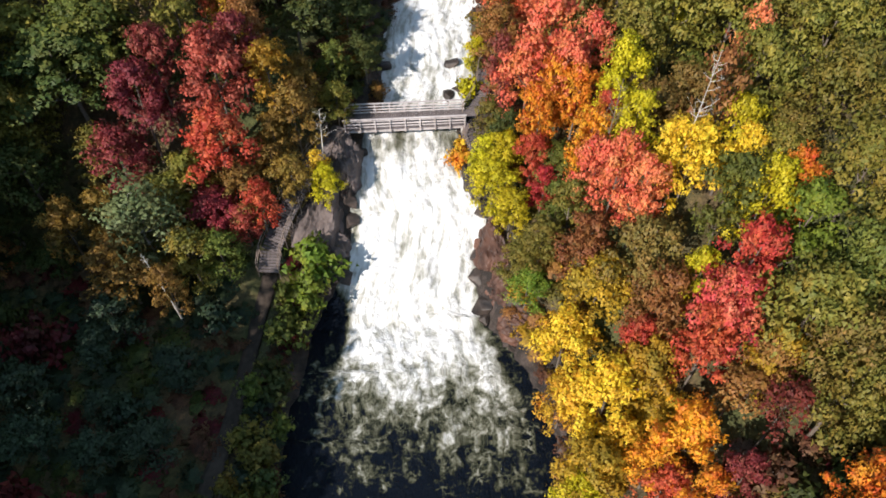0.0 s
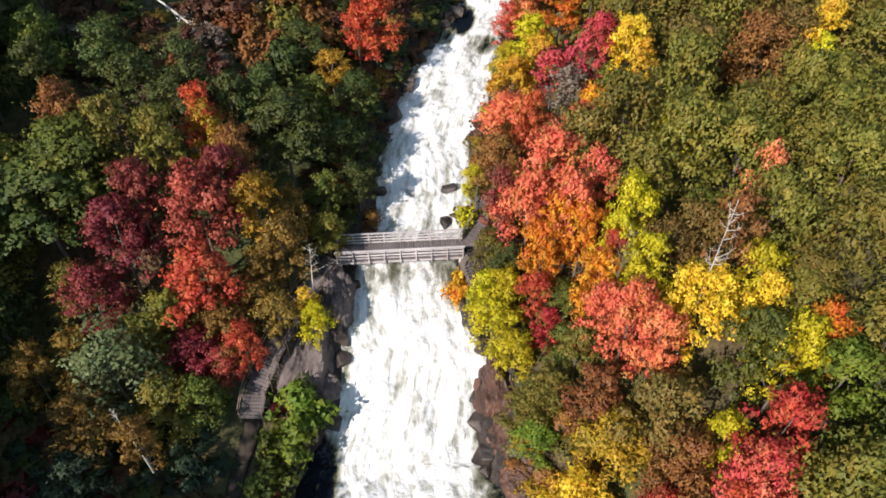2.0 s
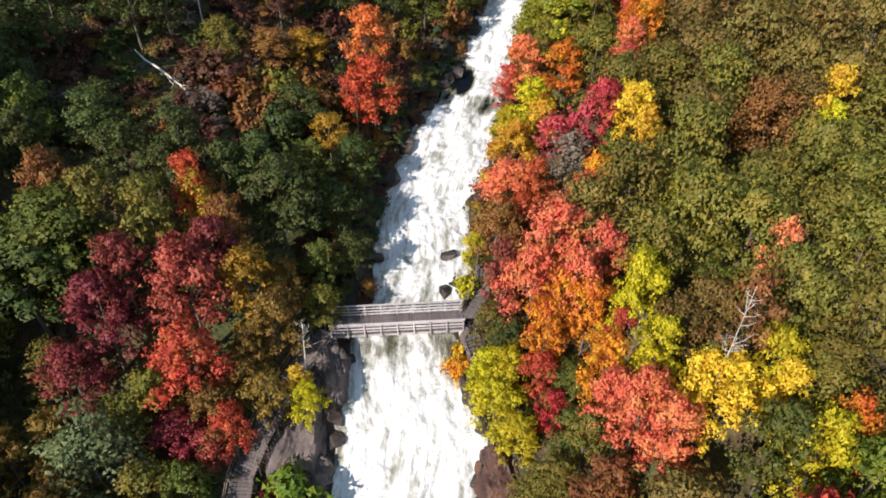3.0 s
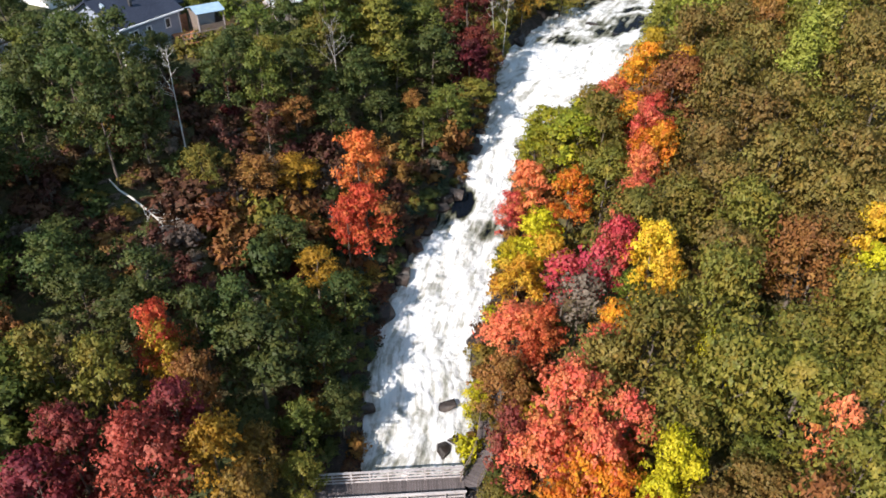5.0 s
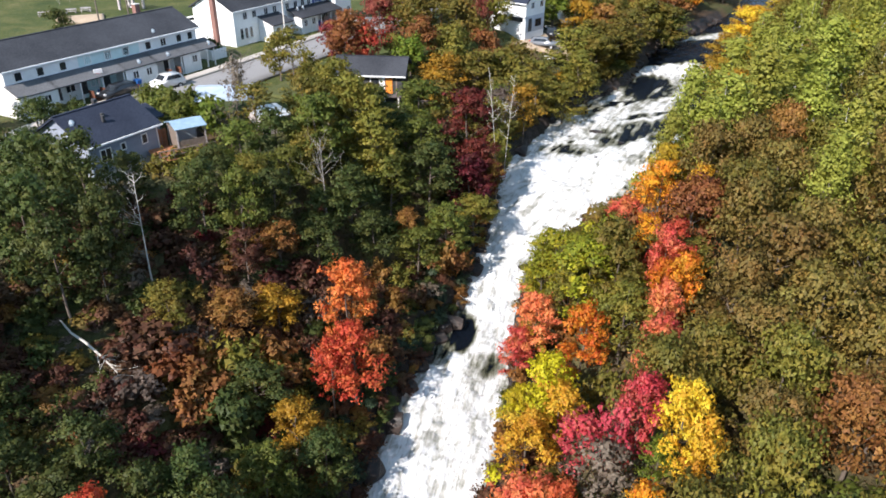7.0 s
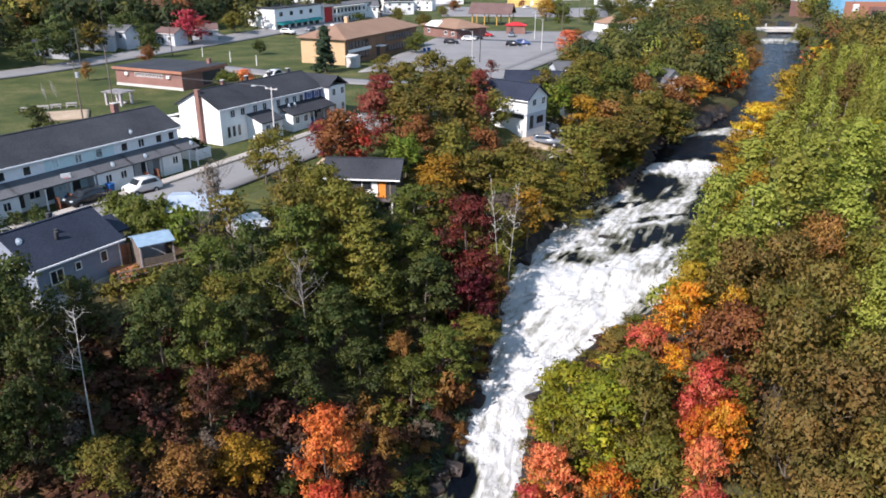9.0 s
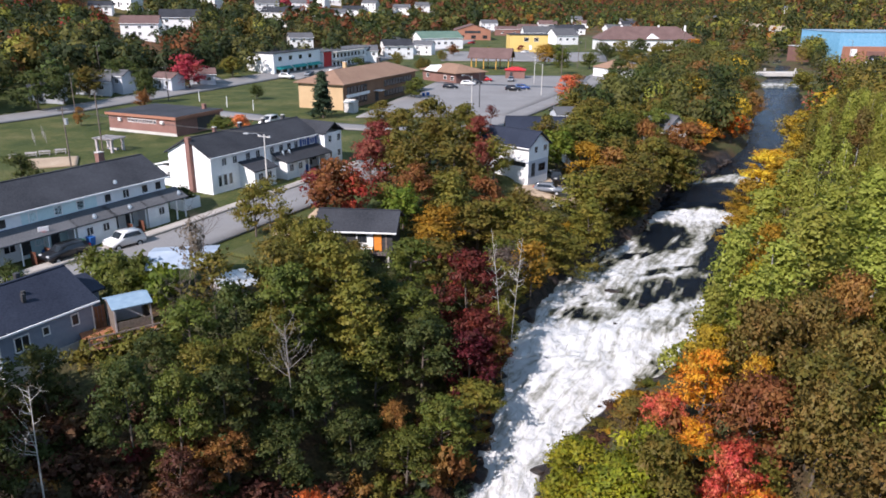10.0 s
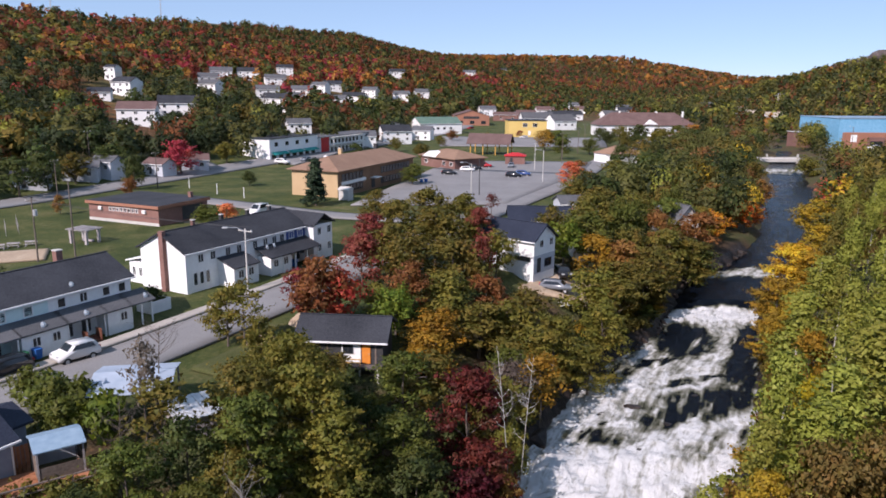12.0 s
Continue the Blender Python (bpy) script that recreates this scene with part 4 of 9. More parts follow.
tree("maple", 4.8, 100.3, 25.1, 3.1, "maroon")
tree("maple", 3.6, 97.4, 22.4, 2.7, "maroon")
tree("maple", -10.6, 103.0, 30.9, 3.1, "olive")
tree("maple", -13.2, 96.4, 31.0, 2.8, "olive")
# left gorge trees, several given dark leaf colours that stand for the slope's shade
tree("maple", -14.0, 81.9, 26.6, 2.5, "dark")
tree("maple", -16.4, 80.1, 27.4, 2.3, "green")
tree("maple", -19.4, 79.7, 28.6, 2.2, "dark")
tree("maple", -31.7, 78.5, 31.0, 3.6, "dark")
tree("maple", -27.6, 77.4, 31.4, 3.1, "dark")
tree("maple", -29.1, 71.2, 30.4, 3.2, "dark")
tree("maple", -24.3, 72.5, 28.6, 2.3, "dark")
tree("maple", -26.4, 68.7, 28.4, 2.7, "dark")
tree("shrub", -24.0, 70.1, 27.0, 1.9, "dark")
tree("maple", -8.1, 88.3, 24.3, 2.7, "dark")
tree("maple", -4.7, 94.1, 23.7, 2.9, "green")
tree("maple", -0.7, 95.5, 24.1, 3.2, "dark")
tree("shrub", -2.9, 90.2, 19.1, 1.5, "rust")
tree("maple", 1.1, 89.7, 19.8, 3.0, "green")
tree("maple", -1.7, 86.7, 18.6, 2.7, "green")
tree("maple", 4.1, 94.0, 18.8, 2.7, "olive")
tree("shrub", -5.9, 86.3, 20.5, 2.4, "dark")
tree("shrub", -10.6, 82.5, 21.9, 2.5, "dark")
tree("shrub", -13.6, 80.6, 22.6, 1.9, "rust")
tree("shrub", -15.7, 77.4, 23.2, 1.7, "brush")
tree("shrub", 1.6, 87.8, 16.2, 2.2, "rust")
tree("thin", 7.2, 108.4, 25.2, 3.0, "olive")
tree("thin", 11.3, 115.0, 24.6, 3.6, "ochre")
tree("maple", 13.8, 124.0, 25.8, 4.7, "olive")
tree("maple", 21.1, 131.8, 24.8, 5.0, "olive")
tree("maple", 24.1, 138.1, 26.2, 5.3, "olive")
tree("maple", 17.8, 124.0, 22.4, 3.9, "olive")
tree("maple", 25.6, 142.1, 27.7, 5.4, "olive")
tree("maple", 32.9, 151.5, 27.7, 5.8, "olive")
tree("maple", 42.5, 163.5, 26.4, 5.2, "olive")
tree("maple", -2.2, 108.5, 27.1, 3.0, "green")
tree("maple", -1.9, 100.0, 25.3, 3.1, "green")
tree("shrub", -26.1, 98.9, 28.2, 2.4, "green")
tree("shrub", -28.9, 100.4, 28.3, 2.4, "green")
tree("shrub", -23.3, 97.1, 28.1, 2.3, "fresh")
tree("thin", -17.6, 93.6, 30.9, 2.5, "olive")
for x, y, top, r, colour in ((-18.0, 88.6, 28.6, 2.6, "green"), (-15.6, 92.0, 28.6, 2.6, "dark"), (-19.6, 85.2, 27.6, 2.3, "dark"), (-13.8, 87.8, 26.4, 2.6, "green"), (-16.6, 85.4, 26.6, 2.2, "olive"), (-21.6, 83.6, 26.4, 1.9, "green"), (-12.4, 90.6, 27.2, 2.2, "olive")):
    tree("maple", x, y, top, r, colour, "at the edge of the gardens")
for x, y in ((-40.1, 103.4), (-38.6, 101.6), (-41.4, 101.8)):
    tree("shrub", x, y, ground_at(x, y) + 1.7, 1.2, "dark", "beside the street")
tree("shrub", -32.0, 129.6, ground_at(-32.0, 129.6) + 2.6, 1.5, "dark", "between the row houses")
tree("poplar", 29.8, 96.5, 31.1, 4.0, "poplar")
tree("poplar", 34.3, 99.9, 32.5, 3.9, "poplar")
tree("poplar", 26.5, 92.6, 29.7, 3.3, "poplar")
tree("poplar", 41.1, 108.8, 32.7, 3.9, "poplar")
tree("poplar", 47.2, 112.4, 33.2, 4.1, "poplar")
tree("poplar", 55.0, 118.2, 33.3, 4.3, "poplar")
tree("poplar", 37.2, 87.0, 31.4, 3.1, "poplar")
tree("poplar", 43.0, 93.2, 31.6, 3.3, "poplar")
tree("poplar", 39.6, 98.8, 30.7, 3.6, "poplar")
tree("poplar", 47.9, 133.4, 30.5, 4.6, "poplar")
tree("poplar", 39.7, 121.6, 29.0, 4.1, "poplar")
tree("poplar", 34.1, 82.1, 29.8, 2.4, "poplar")
tree("maple", 21.0, 87.0, 25.6, 2.4, "orange")
tree("maple", 22.5, 90.7, 25.8, 2.2, "ochre")
tree("maple", 24.4, 86.1, 25.4, 1.8, "gold")
tree("shrub", 18.2, 87.1, 21.8, 1.9, "coral")
tree("shrub", 19.4, 83.4, 21.8, 1.8, "orange")
tree("maple", 19.3, 76.6, 24.5, 2.1, "red")
tree("maple", 19.4, 73.2, 23.4, 1.8, "orange")
tree("maple", 17.5, 70.7, 22.3, 1.6, "coral")
tree("maple", 16.1, 66.9, 21.9, 1.4, "coral")
tree("shrub", 18.5, 85.4, 20.6, 1.8, "rust")
tree("maple", 14.7, 75.7, 22.9, 2.5, "olive")
tree("maple", 12.4, 77.9, 22.5, 2.9, "chartreuse")
tree("maple", 9.8, 81.8, 18.6, 2.1, "chartreuse")
tree("maple", 14.9, 81.2, 22.7, 2.7, "chartreuse")
tree("maple", 11.6, 78.0, 19.7, 2.2, "olive")
tree("maple", 52.7, 150.1, 28.0, 4.3, "gold")
tree("maple", 53.5, 151.9, 28.2, 3.9, "gold")
tree("maple", 45.4, 139.0, 26.2, 3.6, "ochre")
tree("maple", 39.3, 126.9, 24.9, 2.8, "ochre")
tree("roadside", -11.9, 123.0, 32.2, 3.3, "rust")
tree("roadside", -9.7, 124.2, 31.0, 2.4, "red")
tree("roadside", -14.3, 125.7, 30.3, 1.9, "crimson")
tree("roadside", -5.5, 143.9, 32.3, 3.4, "olive")
tree("roadside", 0.6, 148.5, 33.3, 4.8, "olive")
tree("roadside", -2.9, 137.0, 32.3, 3.5, "olive")
tree("roadside", 2.8, 136.8, 31.6, 3.9, "olive")
tree("roadside", 6.6, 141.7, 31.1, 2.2, "crimson")
tree("roadside", 6.4, 153.3, 32.2, 3.3, "olive")
tree("roadside", 9.1, 145.7, 31.0, 2.7, "olive")
tree("roadside", -8.9, 140.0, 31.3, 2.9, "crimson")
tree("roadside", -2.6, 129.3, 30.4, 2.9, "rust")
tree("roadside", 2.0, 129.8, 29.0, 3.3, "olive")
tree("roadside", -3.6, 124.7, 28.8, 2.5, "fresh")
tree("roadside", 6.9, 134.0, 27.5, 2.8, "rust")
tree("roadside", 5.8, 126.6, 26.5, 3.5, "olive")
tree("roadside", 9.2, 128.0, 26.1, 3.3, "olive")
tree("thin", -18.1, 116.6, 31.3, 2.8, "olive")
tree("roadside", -19.9, 117.0, 30.3, 2.2, "olive")
tree("roadside", -15.0, 110.2, 29.8, 1.8, "olive")
tree("roadside", 24.6, 160.5, 31.0, 4.0, "green")
tree("roadside", 20.5, 157.4, 30.4, 3.5, "fresh")
tree("roadside", 25.4, 155.4, 28.2, 3.4, "ochre")
tree("roadside", 29.5, 154.6, 27.8, 4.3, "rust")
tree("roadside", 31.3, 183.6, 32.1, 5.3, "olive")
tree("roadside", 37.1, 181.1, 31.5, 5.2, "olive")
tree("roadside", 50.3, 203.6, 33.2, 6.7, "olive")
tree("roadside", 64.3, 222.8, 33.7, 7.5, "olive")
tree("roadside", 101.6, 300.2, 33.3, 9.8, "olive")
tree("roadside", 82.5, 295.6, 33.5, 11.5, "olive")
tree("roadside", 77.9, 328.4, 33.0, 10.8, "dark")
tree("roadside", 59.6, 202.0, 30.8, 6.0, "rust")
tree("roadside", 65.4, 197.8, 27.6, 5.3, "orange")
tree("roadside", 54.5, 186.3, 27.2, 4.4, "orange")
tree("roadside", 38.0, 162.7, 27.9, 5.0, "olive")
tree("roadside", 43.7, 165.4, 25.4, 4.7, "green")
tree("roadside", 30.4, 148.2, 26.8, 4.4, "olive")
tree("roadside", 22.3, 140.6, 27.1, 4.1, "olive")
tree("roadside", 47.5, 174.2, 28.6, 5.0, "rust")
tree("roadside", 87.2, 239.2, 27.0, 6.0, "rust")
tree("roadside", 91.8, 257.7, 29.8, 7.4, "olive")
tree("roadside", 30.8, 203.3, 31.3, 4.3, "olive")
tree("roadside", 40.5, 251.2, 30.3, 3.9, "rust")
tree("thin", 11.7, 191.6, 29.3, 3.2, "maroon")
tree("roadside", 140.6, 379.9, 32.2, 10.2, "olive")
tree("roadside", 150.3, 440.1, 31.5, 12.1, "olive")
tree("roadside", 60.0, 282.0, 32.3, 7.3, "dark")
tree("roadside", -5.7, 240.4, 30.3, 4.8, "green")
tree("roadside", -48.1, 236.9, 28.3, 3.5, "dark")
tree("roadside", -40.1, 175.6, 29.3, 3.2, "green")
tree("roadside", -38.7, 183.1, 28.3, 2.3, "coral")
tree("roadside", -72.2, 255.9, 34.8, 4.8, "magenta")
tree("roadside", -85.8, 244.0, 34.6, 5.3, "dark")
tree("roadside", -70.1, 215.7, 29.3, 1.8, "rust")
tree("roadside", -74.3, 191.8, 28.3, 1.3, "rust")
tree("roadside", 52.9, 361.3, 32.9, 6.3, "green")
tree("roadside", 46.8, 360.3, 32.9, 6.3, "ochre")
tree("roadside", 8.2, 415.2, 29.7, 6.2, "rust")
tree("roadside", 45.7, 448.0, 27.5, 3.7, "crimson")
tree("roadside", 2.4, 381.1, 28.8, 5.1, "olive")
tree("maple", 62.6, 161.8, 29.4, 3.4, "ochre")
tree("maple", 53.8, 146.8, 28.1, 3.2, "ochre")
tree("maple", 45.0, 133.2, 26.4, 2.8, "ochre")
tree("roadside", 77.7, 194.0, 28.6, 4.6, "ochre")
tree("roadside", 96.3, 220.4, 29.9, 4.7, "coral")
tree("roadside", 129.7, 300.3, 28.1, 9.8, "olive")
tree("roadside", 76.2, 179.3, 31.3, 5.2, "olive")
tree("roadside", 93.3, 201.8, 32.6, 7.2, "olive")
tree("maple", 39.6, 118.9, 25.8, 2.6, "ochre")
tree("maple", 34.6, 108.4, 25.2, 2.3, "lime")
tree("maple", 30.7, 102.2, 23.7, 2.1, "ochre")
tree("roadside", -25.8, 99.8, 28.2, 1.7, "green")
tree("roadside", -28.2, 99.5, 28.3, 1.7, "green")
tree("roadside", -31.2, 101.8, 28.3, 1.6, "green")
tree("roadside", -26.0, 96.7, 27.8, 1.6, "green")
tree("thin", -20.5, 97.6, 32.1, 1.4, "twig")
tree("maple", -12.7, 100.4, 29.4, 2.6, "olive")
tree("maple", -9.3, 100.5, 28.7, 2.6, "olive")
tree("maple", -12.2, 104.3, 29.7, 2.3, "olive")
tree("maple", -5.0, 106.0, 24.4, 2.2, "olive")
tree("birch", 8.1, 111.7, 27.7, 2.4, "twig")
tree("roadside", 79.3, 386.3, 31.8, 6.8, "dark")
tree("roadside", 97.2, 371.7, 31.8, 6.5, "olive")
tree("roadside", 110.6, 382.2, 31.8, 6.2, "rust")
tree("roadside", 83.1, 365.5, 30.9, 5.4, "olive")
tree("roadside", 62.2, 341.3, 31.0, 4.1, "green")
tree("roadside", 165.6, 434.0, 32.6, 5.9, "olive")
tree("roadside", -19.3, 402.5, 31.3, 4.9, "ochre")
tree("roadside", -5.0, 311.0, 30.3, 3.2, "olive")
tree("roadside", 23.7, 393.8, 29.7, 3.7, "olive")
tree("roadside", -93.1, 211.2, 33.6, 5.7, "dark")
tree("roadside", -91.7, 220.5, 33.9, 5.3, "dark")
tree("roadside", -111.2, 240.4, 37.6, 6.6, "dark")
tree("roadside", -90.0, 230.7, 33.3, 4.2, "olive")
tree("roadside", -56.8, 137.0, 29.6, 2.2, "dark")
tree("roadside", -74.2, 228.1, 33.3, 3.3, "dark")
tree("roadside", -66.2, 280.7, 32.5, 3.9, "olive")
tree("maple", -5.1, 151.0, 34.3, 4.1, "olive")
tree("maple", -0.7, 155.4, 35.3, 4.4, "olive")
tree("maple", 4.4, 157.9, 34.3, 3.9, "olive")
tree("maple", -8.3, 146.1, 33.3, 2.9, "crimson")
tree("maple", -9.4, 168.5, 33.3, 2.8, "olive")
tree("maple", 7.1, 151.6, 33.2, 2.5, "crimson")
tree("maple", 47.2, 319.5, 32.1, 4.6, "green")
tree("roadside", 85.6, 430.7, 30.6, 3.5, "dark")
tree("maple", 34.4, 230.3, 32.3, 4.0, "coral")
tree("maple", 34.0, 207.5, 32.3, 5.0, "olive")
tree("maple", 44.3, 224.5, 33.3, 6.2, "olive")
tree("maple", 56.4, 238.1, 33.4, 6.7, "green")
tree("roadside", -16.3, 348.6, 30.0, 3.2, "olive")
tree("roadside", -28.1, 308.5, 30.3, 2.8, "dark")

import collections

for a, b, top, r, colour in ((-10.6, 112.0, 26.6, 2.4, "olive"), (-8.6, 112.6, 25.4, 1.8, "olive"), (-12.6, 113.2, 26.0, 2.0, "green"), (-2.6, 112.8, 24.6, 1.8, "green"), (88.0, 398.0, 33.0, 6.0, "olive"), (98.0, 402.0, 33.6, 6.5, "dark"), (107.0, 396.0, 32.8, 6.0, "olive"),
                             (117.0, 404.0, 33.0, 6.5, "green"), (127.0, 410.0, 33.4, 6.0, "orange"), (136.0, 416.0, 33.0, 6.0, "olive"), (123.0, 398.0, 32.0, 5.5, "olive")):
    tree("roadside", a, b, top, r, colour, "among the houses of the town")
for a, b, top, r, colour in ((6.0, 99.4, 23.0, 1.8, "bronze"), (7.0, 104.0, 24.6, 1.9, "olive")):
    tree("maple", a, b, top, r, colour, "beside the upper fall")
# plots, and the camera's line of sight to each, kept free of trees
HILL_PLOTS = [(-114, 323), (-110, 355), (-144, 391), (-129, 468), (-153, 545), (-160, 595), (-150, 630), (-115, 545), (-93, 463), (-94, 525), (-128, 629), (-102, 594), (-94, 637), (-86, 656), (-73, 583), (-67, 611), (-57, 664), (-45, 834), (-14, 722), (-32, 679), (40, 1034), (107, 1320), (-168, 439), (-144, 368), (-59, 367), (-89, 232), (-86, 241), (-94, 218), (-76, 252), (-69, 262), (-133, 694), (145, 852), (190, 809), (94, 705), (281, 821), (-19, 389), (-7, 423), (-30, 356), (70, 647), (139, 635), (169, 712), (137, 776), (186, 935), (265, 678), (272, 644), (42, 663)]

# ---- the rest of the wood ----
TAKEN = [(x, y, r) for x, y, r in ROOTS]
KEEP_CLEAR = [(-34, 106, 17), (-24, 147, 17), (-40, 125, 13), (-27, 91, 9), (-20, 101, 9), (-9, 119, 8.5), (-7, 110.5, 5.5), (14, 151, 8), (19, 147, 5), (12, 141, 5), (18, 141, 5), (-26, 116, 13), (-3, 130, 3), (-24.4, 66.9, 1.4), (-22.2, 65.2, 1.3), (-21.5, 95.0, 5.0), (-29, 80, 3.5), (20.0, 13.2, 4.6)]


# crown limits fitted to the camera's view, so no crown hides the upper rapids
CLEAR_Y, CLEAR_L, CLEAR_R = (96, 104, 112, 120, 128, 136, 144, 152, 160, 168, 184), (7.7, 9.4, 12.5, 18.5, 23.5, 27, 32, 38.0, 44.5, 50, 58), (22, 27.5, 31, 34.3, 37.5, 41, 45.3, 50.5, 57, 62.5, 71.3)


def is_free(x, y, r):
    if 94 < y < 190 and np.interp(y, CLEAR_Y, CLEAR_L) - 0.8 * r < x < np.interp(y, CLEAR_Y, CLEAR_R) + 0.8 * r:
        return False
    for a, b, c in TAKEN:
        if (a - x) ** 2 + (b - y) ** 2 < (0.5 * (c + r)) ** 2:
            return False
    return all((a - x) ** 2 + (b - y) ** 2 > c * c for a, b, c in KEEP_CLEAR)


def scatter(x0, x1, y0, y1, gap, test, choose, where):
    """Trees on a jittered grid wherever test allows and no other crown stands."""
    for y in np.arange(y0, y1, gap):
        for x in np.arange(x0, x1, gap):
            px, py = x + rng.uniform(-0.4, 0.4) * gap, y + rng.uniform(-0.4, 0.4) * gap
            left, right = np.interp(py, LEFT_Y, LEFT_X) - px, px - np.interp(py, RIGHT_Y, RIGHT_X)
            if not test(px, py, left, right):
                continue
            key, h, r, colour = choose(px, py, left, right)
            if is_free(px, py, r):
                tree(key, px, py, ground_at(px, py) + h, r, colour, where)
                TAKEN.append((px, py, r))


def pick(*pairs):
    names, weights = [p[0] for p in pairs], np.array([p[1] for p in pairs], float)
    return names[int(rng.choice(len(names), p=weights / weights.sum()))]


def right_wood(x, y, left, right):
    if right < 5 or (78 < y < 115 and right < 11):
        return "shrub", rng.uniform(2, 3.5), rng.uniform(1.4, 2.0), pick(("rust", 2), ("olive", 2), ("ochre", 1.5), ("orange", 1), ("lime", 1))
    colour = pick(("oak", 2.5 if y < 55 else 8), ("olive", 7.5 if y < 55 else 3), ("green", 0.25), ("ochre", 0.1), ("rust", 0.2))
    if y > 88 + 0.5 * (x - 20):
        return "poplar", rng.uniform(8.5, 14.5), rng.uniform(1.7, 2.6), pick(("poplar", 8), ("olive", 1), ("chartreuse", 1), ("oak", 0.8))
    return "oak", rng.uniform(8.5, 11), rng.uniform(2.9, 3.9), colour


def left_slope(x, y, left, right):
    if left < 8:
        return "shrub", rng.uniform(1.2, 2.8), rng.uniform(1.0, 1.7), pick(("dark", 3), ("rust", 2), ("olive", 2), ("twig", 1))
    if rng.uniform() < 0.92 and 57 < y < 85 and left > 6 and x > -32:
        return "shrub", rng.uniform(1.5, 3), rng.uniform(1.3, 2), pick(("brush", 6), ("rust", 1.5), ("twig", 1), ("dark", 1.5), ("olive", 1.5))
    # mostly dark leaf colours stand for a slope turned from the sun
    return pick(("maple", 3), ("shrub", 1.5)), rng.uniform(5, 9), rng.uniform(1.9, 2.8), pick(("dark", 8), ("green", 2), ("olive", 1), ("ochre", 0.2), ("rust", 0.6))


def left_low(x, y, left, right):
    # darkest leaf tones near the pool stand in for deep shade
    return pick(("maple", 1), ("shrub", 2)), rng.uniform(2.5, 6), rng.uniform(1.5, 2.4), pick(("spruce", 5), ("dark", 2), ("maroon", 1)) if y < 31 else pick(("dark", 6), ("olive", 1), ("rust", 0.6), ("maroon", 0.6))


def river_edge(x, y, left, right):
    return "roadside", rng.uniform(4.5, 6) if 112 < y < 160 else rng.uniform(6, 9), rng.uniform(2.4, 3.5), pick(("olive", 6), ("green", 2), ("ochre", 0.6), ("rust", 0.3), ("dark", 1.4))


scatter(2, 50, 6, 100, 4.0, lambda x, y, l, r: r > (6.5 if 82 < y < 104 else 1.5) and x < 32 + 0.1 * y and not (y < 62 and r < 4 and y > 28), right_wood, "in the forest by the falls")
scatter(4, 46, 8, 98, 3.7, lambda x, y, l, r: r > (7.5 if 82 < y < 104 else 4) and x < 32 + 0.1 * y, lambda x, y, l, r: ("shrub", rng.uniform(2.5, 5), rng.uniform(1.6, 2.4), pick(("olive", 4), ("oak", 4), ("green", 1), ("rust", 1), ("ochre", 1))), "under the forest by the falls")
scatter(-14, -9, 12, 34, 1.8, lambda x, y, l, r: 0.4 < l < 3, lambda x, y, l, r: ("shrub", rng.uniform(1.5, 2.8), rng.uniform(1.1, 1.7), pick(("dark", 3), ("green", 2), ("olive", 1))), "along the dark pool")
scatter(26, 100, 88, 190, 5.4, lambda x, y, l, r: r > (7 if y < 106 else 5 if y < 118 else 8.5) and x < 60 + 0.5 * (y - 70), right_wood, "along the upper river")
scatter(-48, 6, 50, 106, 3.5, lambda x, y, l, r: l > 1.6 and not (-31 < x < -21 and 63 < y < 70), left_slope, "on the shaded gorge slope")
scatter(-38, 2, 57, 103, 2.2, lambda x, y, l, r: l > 2, lambda x, y, l, r: ("shrub", rng.uniform(1.2, 2.4), rng.uniform(1.0, 1.6), pick(("brush", 7), ("rust", 1.5), ("twig", 1.5), ("dark", 1.5), ("olive", 2))), "on the brushy gorge slope")
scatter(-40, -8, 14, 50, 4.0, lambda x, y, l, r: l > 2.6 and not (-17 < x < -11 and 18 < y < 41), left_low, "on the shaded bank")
scatter(-20, 60, 104, 190, 4.8, lambda x, y, l, r: (2.2 if y < 118 else 5.5) < l < 24, river_edge, "above the falls")
scatter(-60, -46, 70, 100, 5.5, lambda x, y, l, r: True, river_edge, "beside the houses")
for x, y, top in ((21.6, 34.2, 18.8), (23.2, 35.8, 18.6)):
    tree("oak", x, y, top, 2.6, "olive", "in the forest by the falls")


PLOTS = np.array(HILL_PLOTS, float)


def in_plot(x, y):
    """Clear ground round each hillside house and along the camera's sight line to it."""
    dy = y - PLOTS[:, 1]
    reach = np.interp(PLOTS[:, 1], (260, 315, 420, 500), (3, 42, 46, 70))
    below = (dy > -reach) & (dy < 12) & (np.abs(x - PLOTS[:, 0] * (y - 48) / (PLOTS[:, 1] - 48)) < 9)
    return bool((below | (np.hypot(x - PLOTS[:, 0], dy) < np.interp(PLOTS[:, 1], (260, 330), (6, 12)))).any())


